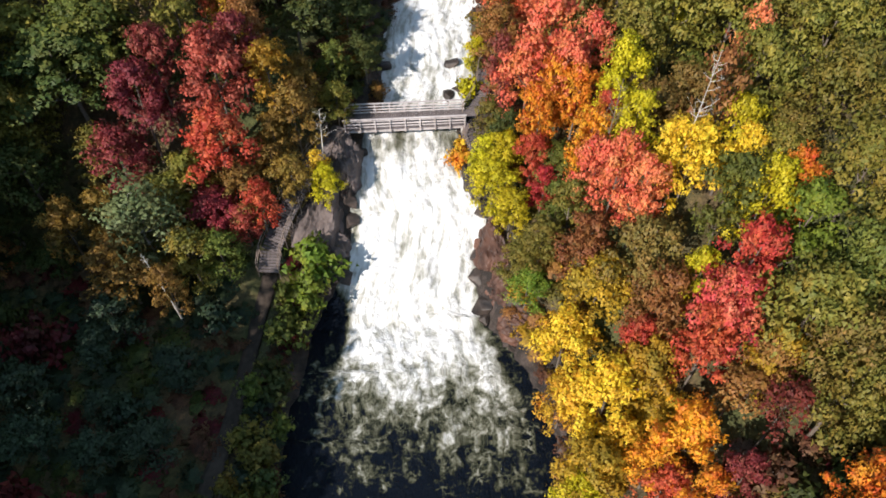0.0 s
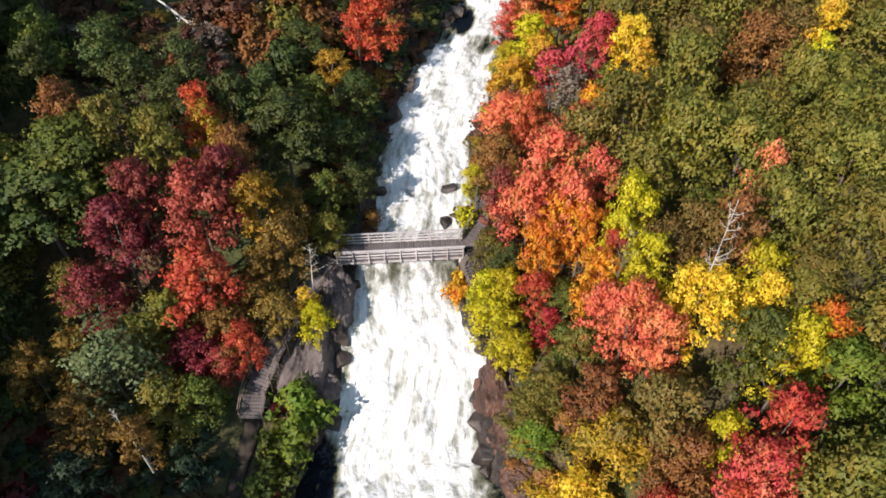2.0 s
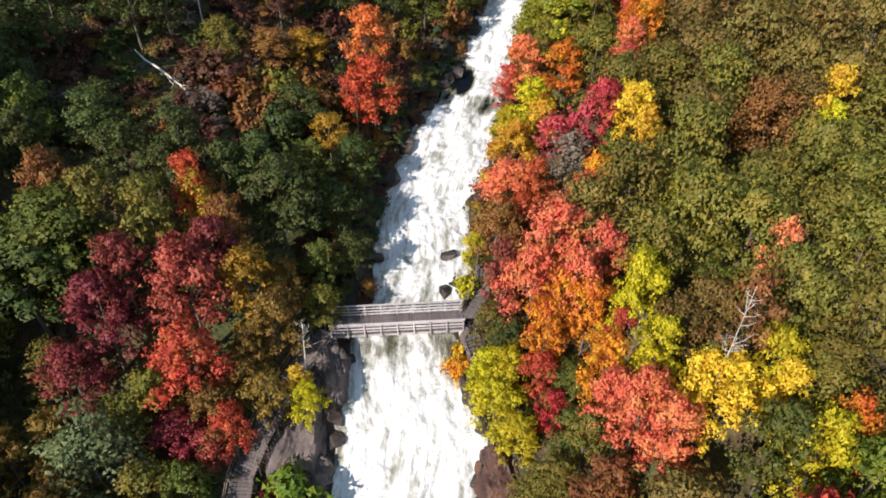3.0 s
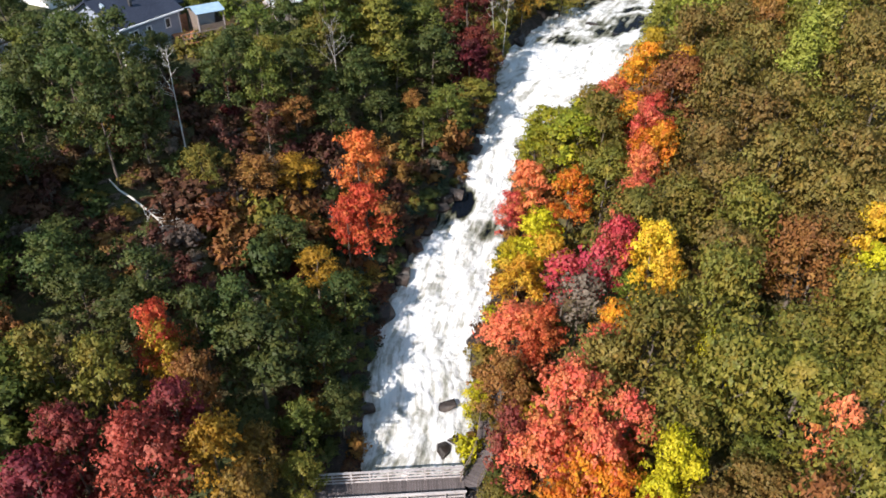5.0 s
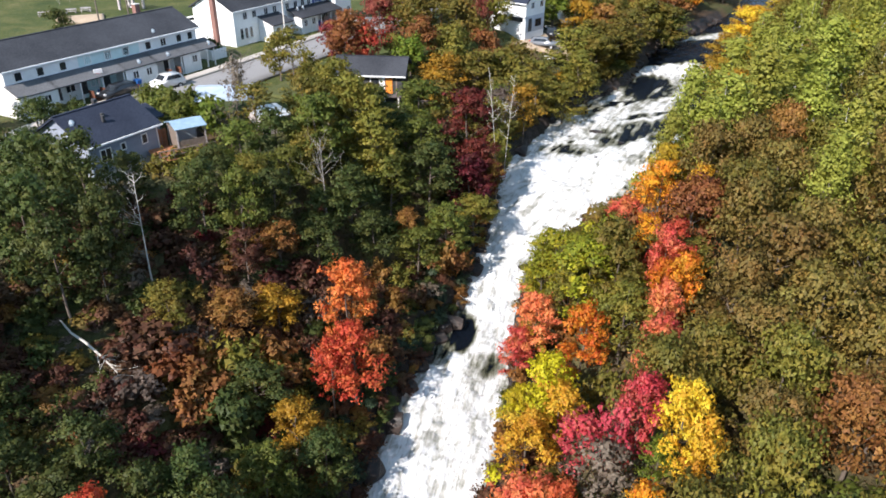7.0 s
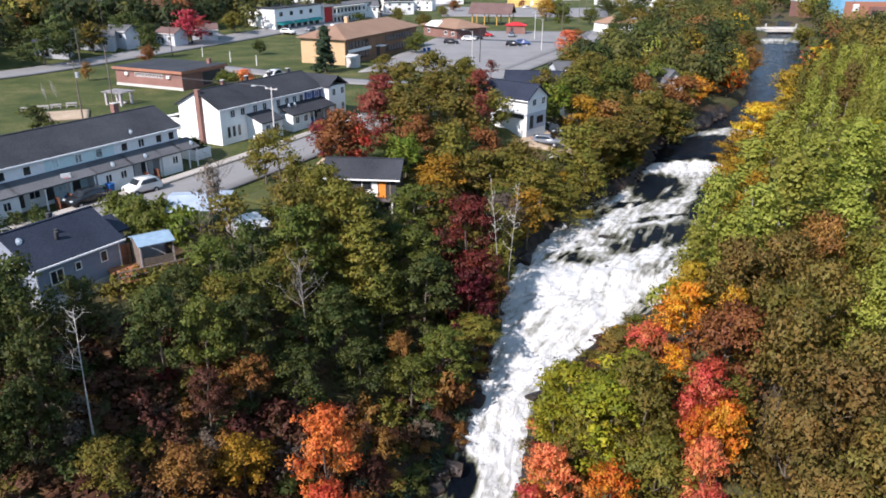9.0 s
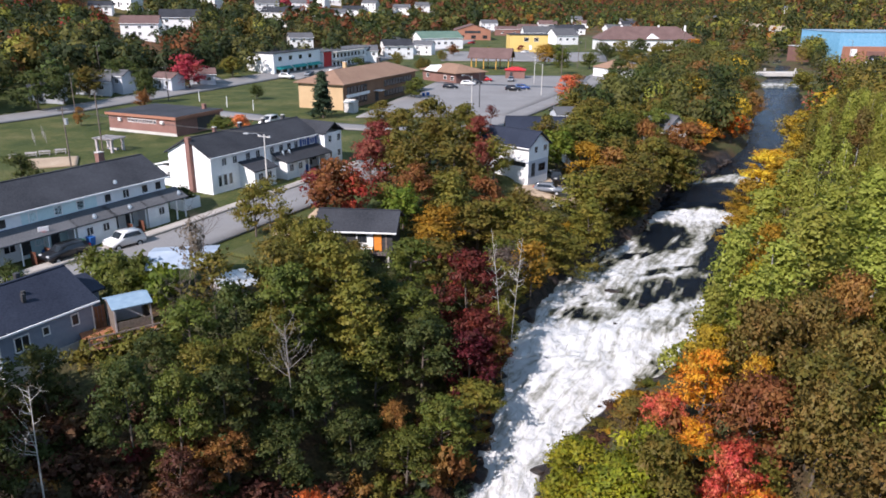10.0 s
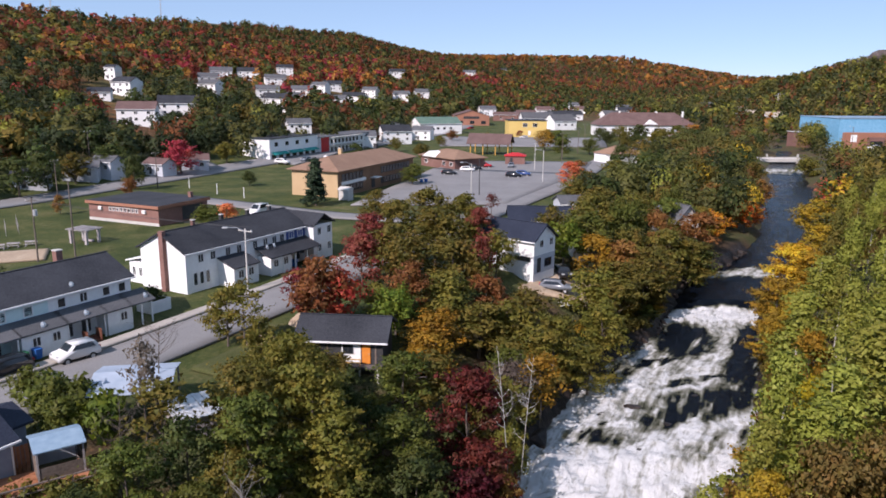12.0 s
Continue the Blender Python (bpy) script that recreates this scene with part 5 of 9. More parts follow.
def crowns(name, colour, P, low, high, r2, words, k, wide):
    """Many small tattered crowns joined as one mass."""
    P = np.array(P, float)
    Z = ground(P[:, 0], P[:, 1])
    H = r2.uniform(low, high, len(P))
    R = H * r2.uniform(0.8, 1.2, len(P)) * wide
    d = unit(r2.normal(size=(len(P), k, 3)) + np.array([0, 0, 0.4]))
    q = r2.uniform(0.5, 1.1, (len(P), k, 1))
    c = np.stack([P[:, 0], P[:, 1], Z + H * 0.57], -1)[:, None, :] + d * q * np.stack([R, R, H * 0.45], -1)[:, None, :]
    nrm = unit(d + 0.5 * r2.normal(size=d.shape)).reshape(-1, 3)
    c = c.reshape(-1, 3)
    t = unit(np.cross(nrm, r2.normal(size=nrm.shape)))
    b = np.cross(nrm, t)
    size = 1.55 / math.sqrt(k)
    s = (np.repeat(R, k) * size * r2.uniform(0.8, 1.5, len(c)))[:, None]
    v = np.stack([c - t * s - b * s * 0.7, c + t * s * 1.2, c - t * s + b * s * 0.8], 1).reshape(-1, 3)
    soft = unit(0.8 * d.reshape(-1, 3) + 0.3 * nrm + np.array([0, 0, 0.3]))
    f = np.arange(len(v)).reshape(-1, 3)
    turned = (np.cross(v[1::3] - v[0::3], v[2::3] - v[0::3]) * soft).sum(1) < 0
    f[turned] = f[turned][:, ::-1]
    ob = mesh_object(name, v, f, FAR[colour], smooth=True)
    ob.data.normals_split_custom_set_from_vertices(np.repeat(soft, 3, 0).tolist())
    tagged(ob, words, "woodland", kind="stuff")


def far_wood(name, colour, count, where, low, high, seed, words, k=26, wide=0.33):
    """A distant wood of one colour."""
    r2 = np.random.default_rng(seed)
    pts = []
    while len(pts) < count:
        x, y = where(r2)
        if x is not None and not in_plot(x, y):
            pts.append((x, y))
    crowns(name, colour, pts, low, high, r2, words, k, wide)


def mixed_wood(name, count, where, shares, low, high, seed, place, k, wide):
    """A distant wood whose colours gather in stands: shares(x, y) gives the weights of its colours there."""
    r2 = np.random.default_rng(seed)
    stands = collections.defaultdict(list)
    done = 0
    while done < count:
        x, y = where(r2)
        if x is None or in_plot(x, y):
            continue
        names, w = zip(*shares(x, y))
        w = np.maximum(np.array(w, float), 0)
        stands[names[int(np.searchsorted(np.cumsum(w), r2.uniform(0, w.sum())))]].append((x, y))
        done += 1
    for colour, pts in stands.items():
        crowns(name, colour, pts, low, high, r2, FAR_WORDS[colour] + " trees " + place, k, wide)


FAR_WORDS = {"red": "scarlet autumn", "coral": "coral-red autumn", "orange": "orange autumn", "rust": "rust-brown", "olive": "olive green", "green": "green", "dark": "dark green", "ochre": "ochre", "poplar": "yellow-green", "gold": "golden"}


def ridge_place(near):
    """A place on the ridge behind the town."""
    def where(r2):
        s = r2.uniform(14, 300 if near else 470)
        a = r2.uniform(-330, 1000) if r2.uniform() < 0.75 else r2.uniform(700, 2400)
        x, y = -80 - 0.89 * s + 0.45 * a, 230 + 0.45 * s + 0.89 * a
        if y < 150 or (y < 430) != near or x < -0.72 * y - 30 or slope_way(x, y) < 8:
            return None, None
        return x, y
    return where


def ridge_colours(x, y):
    """Dark crest, fiery stands below it, greener towards the houses."""
    s = float(slope_way(x, y)) / float(np.interp(y, (450, 900), (1, 0.68)))
    fire, gold = float(wobble(x, y, 80, 3)), float(wobble(x, y, 60, 9))
    crest, band, foot = float(step(330, 400, s)), float(step(90, 170, s) * (1 - step(300, 370, s))), float(1 - step(70, 150, s))
    hot = max(0.0, fire - 0.02) * (0.3 + 2.6 * band) * float(np.interp(y, (500, 900, 1300), (1, 0.8, 0.5)))
    # extra dark trees on the near hillside stand for its shade
    near = float(step(460, 330, y))
    return (("red", 0.9 * hot), ("coral", 1.3 * hot), ("orange", 1.0 * hot * (1 + gold) + 0.1 * band), ("rust", 0.5 + 0.7 * crest + 0.4 * band), ("olive", 0.8 + 0.5 * foot), ("green", 0.25 + 0.5 * foot), ("dark", 0.45 + 0.6 * crest + 0.5 * foot + 2.2 * near),
            ("ochre", max(0.0, gold) * 0.9), ("poplar", max(0.0, gold - 0.1) * 0.8 * foot))


def valley_colours(x, y):
    hue, fire = float(wobble(x, y, 70, 15)), float(wobble(x, y, 50, 5))
    return (("olive", 1.0), ("green", 0.5 - 0.4 * hue), ("poplar", 0.25 + 0.7 * hue), ("ochre", 0.15 + 0.25 * hue), ("dark", 0.4 - 0.3 * hue), ("rust", 0.15), ("orange", max(0.0, fire - 0.3) * 0.8), ("coral", max(0.0, fire - 0.4) * 0.8))


def valley(r2):
    x, y = r2.uniform(-10, 900), r2.uniform(400, 2200)
    s = slope_way(x, y)
    if s > 15 or (y < 640 and x < 130) or (y < 520 and x < 210) or (y < 620 and x < 330 and r2.uniform() < 0.6):
        return None, None
    return x, y


def right_hill(r2):
    x, y = r2.uniform(170, 800), r2.uniform(250, 1200)
    if x > 0.66 * y + 40 or y < 425 and x < 245 or (x < 330 and 420 < y < 640 and r2.uniform() < 0.5):
        return None, None
    return x, y


def river_left(r2):
    x, y = r2.uniform(30, 190), r2.uniform(188, 420)
    left = np.interp(y, LEFT_Y, LEFT_X) - x
    if not 3.8 < left < 42 or (x < 64 and y > 225 and left > 16) or abs(y - 345) < 5:
        return None, None
    return x, y


def river_right(r2):
    x, y = r2.uniform(70, 260), r2.uniform(186, 420)
    right = x - np.interp(y, RIGHT_Y, RIGHT_X)
    if y > 285 and 0.53 < x / (y - 48) < 0.65 or not 4.2 < right < 85 or (y > 338 and right > 14) or abs(y - 345) < 5:
        return None, None
    return x, y


def high_bank(r2):
    x, y = r2.uniform(-85, -32), r2.uniform(-40, 28)
    if x > -34 - 0.2 * (y - 10):
        return None, None
    return x, y


def roadside_gardens(r2):
    """Among the houses behind the main road."""
    s, a = r2.uniform(-8, 130), r2.uniform(-110, 330) if r2.uniform() < 0.5 else r2.uniform(-110, 90)
    x, y = -80 - 0.89 * s + 0.45 * a - 6, 230 + 0.45 * s + 0.89 * a
    road = np.interp(y, (150, 180, 201, 232, 268, 312, 370, 430, 500), (-135, -108, -92, -80, -66, -48, -28, -12, 10))
    if x > road - 9 or (x > road - 32 and 285 < y < 380):
        return None, None
    return x, y


mixed_wood("far_woodland", 14000, ridge_place(False), ridge_colours, 8, 13, 11, "on the far ridge", 22, 0.31)
mixed_wood("hillside_woodland", 1150, ridge_place(True), ridge_colours, 7, 11, 17, "on the hillside above the town", 110, 0.40)
mixed_wood("valley_woodland", 4600, valley, valley_colours, 8, 14, 31, "in the valley", 22, 0.26)
mixed_wood("hill_woodland", 6600, right_hill, valley_colours, 8, 14, 51, "on the rocky hill", 22, 0.26)


def end_of_valley(r2):
    return r2.uniform(-300, 1500), r2.uniform(2000, 3300)


for colour, words in (("rust", "rust-brown woods at the valley's end"), ("olive", "olive woods at the valley's end"), ("orange", "orange woods at the valley's end")):
    far_wood("valley_end_woodland", colour, 520, end_of_valley, 12, 18, 300 + len(words), words, 10, 0.6)
for colour, words, n1, n2 in (("olive", "olive green trees beside the upper river", 90, 130), ("green", "green trees beside the upper river", 40, 40), ("rust", "rust-brown trees beside the upper river", 9, 14), ("ochre", "ochre trees beside the upper river", 10, 16), ("poplar", "yellow-green trees beside the upper river", 8, 50), ("dark", "dark green trees beside the upper river", 26, 20), ("gold", "golden trees beside the upper river", 4, 5)):
    far_wood("riverside_woodland", colour, n1, river_left, 7, 10, 71 + n1, words, 330, 0.42)
    far_wood("riverside_woodland", colour, n2, river_right, 8, 12, 91 + n2, words, 300, 0.36)
# unseen trees that deepen the shade of the high bank
far_wood("high_bank_woodland", "dark", 110, high_bank, 11, 15, 5, "dark trees out of view on the high bank, casting shade", 200, 0.33)


# stands out of view, added only to cast shade on the left bank
def tall_shade_stand(r2):
    return r2.uniform(-52, -37), r2.uniform(41, 57)


def pool_shade_stand(r2):
    return r2.uniform(-38, -28), r2.uniform(-12, 4)


far_wood("tall_bank_woodland", "dark", 26, pool_shade_stand, 20, 23, 13, "tall dark trees added out of view to shade the pool bank", 200, 0.2)
def bank_shade_stand(r2):
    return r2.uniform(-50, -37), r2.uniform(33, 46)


far_wood("tall_bank_woodland", "dark", 44, bank_shade_stand, 18, 22, 23, "tall dark trees added out of view to shade the slope", 160, 0.24)
far_wood("tall_bank_woodland", "dark", 48, tall_shade_stand, 16, 20, 9, "tall dark trees added out of view above the slope, for shade", 200, 0.26)
for colour, words, n1 in (("dark", "dark green trees among the roadside houses", 520), ("olive", "olive green trees among the roadside houses", 80), ("rust", "rust-brown trees among the roadside houses", 34), ("green", "green trees among the roadside houses", 90), ("red", "scarlet trees among the roadside houses", 12)):
    far_wood("garden_woodland", colour, n1, roadside_gardens, 6, 10, 200 + n1, words, 110, 0.38)


MASS = collections.defaultdict(list)


def low_bush(x, y, height, r, colour):
    """Adds one low bush to the joined undergrowth of its colour."""
    me, _, r0, z0 = ARCH["shrub"][len(MASS[colour]) % len(ARCH["shrub"])]
    v = np.empty(len(me.vertices) * 3, np.float32)
    me.vertices.foreach_get("co", v)
    v = v.reshape(-1, 3)
    a = rng.uniform(0, 6.28)
    turn = np.array([[math.cos(a), -math.sin(a), 0], [math.sin(a), math.cos(a), 0], [0, 0, 1]])
    out = unit(v * np.array([1, 1, 0.6]) + np.array([0, 0, 0.5])) @ turn.T
    MASS[colour].append((v @ turn.T * np.array([r / r0, r / r0, height / z0]) + np.array([x, y, ground_at(x, y) - 0.15]), out))


# low growth at the very edge of the right bank above the falls
for yy in np.arange(102, 152, 1.7):
    for off in (1.6, 4.0):
        x = float(np.interp(yy, RIGHT_Y, RIGHT_X)) + off + rng.uniform(-0.4, 0.4)
        low_bush(x, yy + rng.uniform(-0.5, 0.5), rng.uniform(1.6, 2.8), rng.uniform(1.3, 1.9), pick(("olive", 4), ("ochre", 2), ("rust", 1.5), ("lime", 1), ("poplar", 1)))
# growth that hangs over the right edge of the lower rapids, and brush down to the pool
for yy in np.arange(17, 100, 1.5):
    for off in ((2.6, 4.6) if 86 < yy else (1.0, 2.8, 4.8) if yy < 32 or yy > 45 else (3.2, 5.0)):
        x = float(np.interp(yy, RIGHT_Y, RIGHT_X)) + off + rng.uniform(-0.4, 0.4)
        if 45 < yy < 50 and x < 4.2 or np.hypot(x - 4.3, yy - 35.6) < 3.2:
            continue
        low_bush(x, yy + rng.uniform(-0.5, 0.5), rng.uniform(0.5, 1.0) if yy > 84 else rng.uniform(0.9, 1.9), rng.uniform(0.9, 1.4), pick(("rust", 3), ("olive", 3), ("brush", 1.5), ("ochre", 1.2), ("green", 1), ("coral", 0.5 if yy > 50 else 0.1), ("lime", 0.6 if yy > 60 else 0.1)))
# brush hangs over the rapids' left edge, its dark colours standing for shade
for yy in np.arange(49, 104, 1.3):
    for off in (0.5, 1.9, 3.4, 5.0):
        x = float(np.interp(yy, LEFT_Y, LEFT_X)) - off + rng.uniform(-0.4, 0.4)
        low_bush(x, yy + rng.uniform(-0.5, 0.5), rng.uniform(0.7, 1.5), rng.uniform(0.8, 1.3), pick(("spruce", 2), ("dark", 3), ("brush", 3), ("rust", 1.2), ("olive", 1)))
# brush on the bank by the pool, its dark leaf tones standing for shade
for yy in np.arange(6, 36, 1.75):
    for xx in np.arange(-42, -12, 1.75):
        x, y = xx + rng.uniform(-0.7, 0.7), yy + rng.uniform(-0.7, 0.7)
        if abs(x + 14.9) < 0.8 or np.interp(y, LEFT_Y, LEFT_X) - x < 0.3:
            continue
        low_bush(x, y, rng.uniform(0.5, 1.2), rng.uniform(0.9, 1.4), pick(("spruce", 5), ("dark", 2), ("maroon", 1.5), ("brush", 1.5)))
for yy in np.arange(108, 158, 1.9):
    for off in (2.0, 4.6, 7.0):
        x = float(np.interp(yy, LEFT_Y, LEFT_X)) - off + rng.uniform(-0.5, 0.5)
        low_bush(x, yy + rng.uniform(-0.5, 0.5), rng.uniform(1.2, 1.8 + 0.25 * off), rng.uniform(1.2, 1.8), pick(("olive", 5), ("green", 2), ("ochre", 1), ("dark", 1.5)))


# brush in the shaded hollow of the right wood
for yy in np.arange(9, 18, 1.5):
    for xx in np.arange(15, 26, 1.5):
        low_bush(xx + rng.uniform(-0.6, 0.6), yy + rng.uniform(-0.6, 0.6), rng.uniform(0.9, 2.4), rng.uniform(0.8, 1.2), pick(("brush", 3), ("dark", 3), ("twig", 1), ("olive", 1.5), ("maroon", 0.7)))


def wood_behind(r2):
    """The forest goes on beyond the near trees and behind the start."""
    x, y = r2.uniform(12, 95), r2.uniform(-45, 92)
    if y > 4 and x < 40 + 0.1 * y or x < 14 - 0.2 * y:
        return None, None
    return x, y


for colour, words, n1 in (("olive", "olive green trees of the forest beyond the falls", 130), ("rust", "rust-brown trees of the forest beyond the falls", 70), ("ochre", "ochre trees of the forest beyond the falls", 40), ("orange", "orange trees of the forest beyond the falls", 16)):
    far_wood("forest_woodland", colour, n1, wood_behind, 8, 11, 400 + n1, words, 160, 0.4)

# low twiggy brush over the open part of the left slope
for yy in np.arange(59, 84, 1.9):
    for xx in np.arange(-33, -8, 1.9):
        x, y = xx + rng.uniform(-0.7, 0.7), yy + rng.uniform(-0.7, 0.7)
        along = (x + 26.8) * 0.82 - (y - 67.9) * 0.57
        off = abs((x + 26.8) * 0.57 + (y - 67.9) * 0.82)
        if np.interp(y, LEFT_Y, LEFT_X) - x < 5 or (off < 0.7 and -0.5 < along < 6):
            continue
        low_bush(x, y, rng.uniform(1.2, 1.7), rng.uniform(1.0, 1.4), pick(("brush", 6), ("rust", 1.2), ("twig", 1.5), ("olive", 1.5), ("dark", 2), ("maroon", 0.8)))
for yy in np.arange(61, 71, 1.1):
    for xx in np.arange(-31, -19, 1.1):
        low_bush(xx + rng.uniform(-0.4, 0.4), yy + rng.uniform(-0.4, 0.4), rng.uniform(0.15, 0.3), rng.uniform(0.6, 0.9), pick(("twig", 2), ("spruce", 2), ("brush", 3), ("dark", 1)))
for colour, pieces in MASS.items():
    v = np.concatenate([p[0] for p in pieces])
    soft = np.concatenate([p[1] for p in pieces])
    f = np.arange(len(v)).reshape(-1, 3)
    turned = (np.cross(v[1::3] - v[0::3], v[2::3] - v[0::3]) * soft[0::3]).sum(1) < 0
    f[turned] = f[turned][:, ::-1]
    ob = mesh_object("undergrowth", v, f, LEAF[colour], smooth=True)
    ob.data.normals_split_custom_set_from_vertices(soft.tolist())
    # the spruce tone stands for deep bank shade, not for needled plants
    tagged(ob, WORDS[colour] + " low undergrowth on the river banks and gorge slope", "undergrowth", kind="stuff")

# ---- built things ----


def bm_object(name, bm, mat, parent=None, label="", smooth=False):
    me = bpy.data.meshes.new(name)
    bm.to_mesh(me)
    bm.free()
    me.materials.append(mat)
    if smooth:
        for p in me.polygons:
            p.use_smooth = True
    ob = new(name, me)
    if parent is not None:
        ob.parent = parent
    if label:
        tagged(ob, label)
    return ob


def boxes(*specs, bevel=0.0):
    """One bmesh of boxes: (x0, y0, z0, x1, y1, z1) each."""
    bm = bmesh.new()
    for x0, y0, z0, x1, y1, z1 in specs:
        m = Matrix.Translation(((x0 + x1) / 2, (y0 + y1) / 2, (z0 + z1) / 2)) @ Matrix.Diagonal((abs(x1 - x0), abs(y1 - y0), abs(z1 - z0), 1))
        bmesh.ops.create_cube(bm, size=1, matrix=m)
    if bevel:
        bmesh.ops.bevel(bm, geom=bm.edges[:], offset=bevel, segments=1, affect="EDGES")
    return bm


def part(name, bm, mat, parent, label=""):
    return bm_object(name, bm, mat, parent, label)


def thing(name, x, y, z, rz, label, category, group="", kind=""):
    ob = new(name)
    ob.matrix_world = pose(x, y, z, 0, 0, rz)
    return tagged(ob, label, category, group, kind)


def solid(verts, faces):
    bm = bmesh.new()
    vs = [bm.verts.new(v) for v in verts]
    for f in faces:
        bm.faces.new([vs[i] for i in f])
    bmesh.ops.recalc_face_normals(bm, faces=bm.faces[:])
    return bm


def slab_roof(quads, thick=0.18):
    """Roof planes as thick slabs."""
    bm = bmesh.new()
    for q in quads:
        a = [bm.verts.new(p) for p in q]
        b = [bm.verts.new((p[0], p[1], p[2] - thick)) for p in q]
        n = len(q)
        bm.faces.new(a)
        bm.faces.new(b[::-1])
        for i in range(n):
            bm.faces.new((a[i], b[i], b[(i + 1) % n], a[(i + 1) % n]))
    bmesh.ops.recalc_face_normals(bm, faces=bm.faces[:])
    return bm


WINDOW_MESH = {}


def window(parent, face, u, z, w, h, L, D, frame_mat=None, bars=1):
    """A window set in the wall: a frame that stands proud and a recessed pane."""
    key = (round(w, 2), round(h, 2), bars, (frame_mat or M_TRIM).name)
    if key not in WINDOW_MESH:
        t = 0.09
        spec = [(-w / 2, -0.06, -h / 2, w / 2, 0.05, -h / 2 + t), (-w / 2, -0.06, h / 2 - t, w / 2, 0.05, h / 2), (-w / 2, -0.06, -h / 2 + t, -w / 2 + t, 0.05, h / 2 - t), (w / 2 - t, -0.06, -h / 2 + t, w / 2, 0.05, h / 2 - t)]
        for i in range(bars):
            x = -w / 2 + w * (i + 1) / (bars + 1)
            spec.append((x - 0.03, -0.045, -h / 2 + t, x + 0.03, 0.05, h / 2 - t))
        fr = bm_object("window_frame", boxes(*spec), frame_mat or M_TRIM)
        pa = bm_object("pane", boxes((-w / 2 + t, -0.02, -h / 2 + t, w / 2 - t, 0.045, h / 2 - t)), M_GLASS)
        WINDOW_MESH[key] = (fr.data, pa.data)
        bpy.data.objects.remove(fr)
        bpy.data.objects.remove(pa)
    fr, pa = WINDOW_MESH[key]
    ob = new("window", fr)
    ob.parent = parent
    place = {"front": pose(u, -0.01, z), "back": pose(u, D + 0.01, z, 0, 0, 180), "left": pose(-0.01, u, z, 0, 0, -90), "right": pose(L + 0.01, u, z, 0, 0, 90)}[face]
    ob.matrix_basis = place
    p = new("pane", pa)
    p.parent = ob
    return ob


def door(parent, face, u, L, D, mat, w=0.95, h=2.05, z=0.15):
    ob = part("door", boxes((-w / 2, -0.05, 0, w / 2, 0.03, h), bevel=0.012), mat, parent)
    ob.matrix_basis = {"front": pose(u, -0.01, z), "back": pose(u, D + 0.01, z, 0, 0, 180), "left": pose(-0.01, u, z, 0, 0, -90), "right": pose(L + 0.01, u, z, 0, 0, 90)}[face]
    part("door_handle", boxes((w / 2 - 0.16, -0.11, 0.98, w / 2 - 0.06, -0.05, 1.04)), M_STEEL, ob)
    return ob


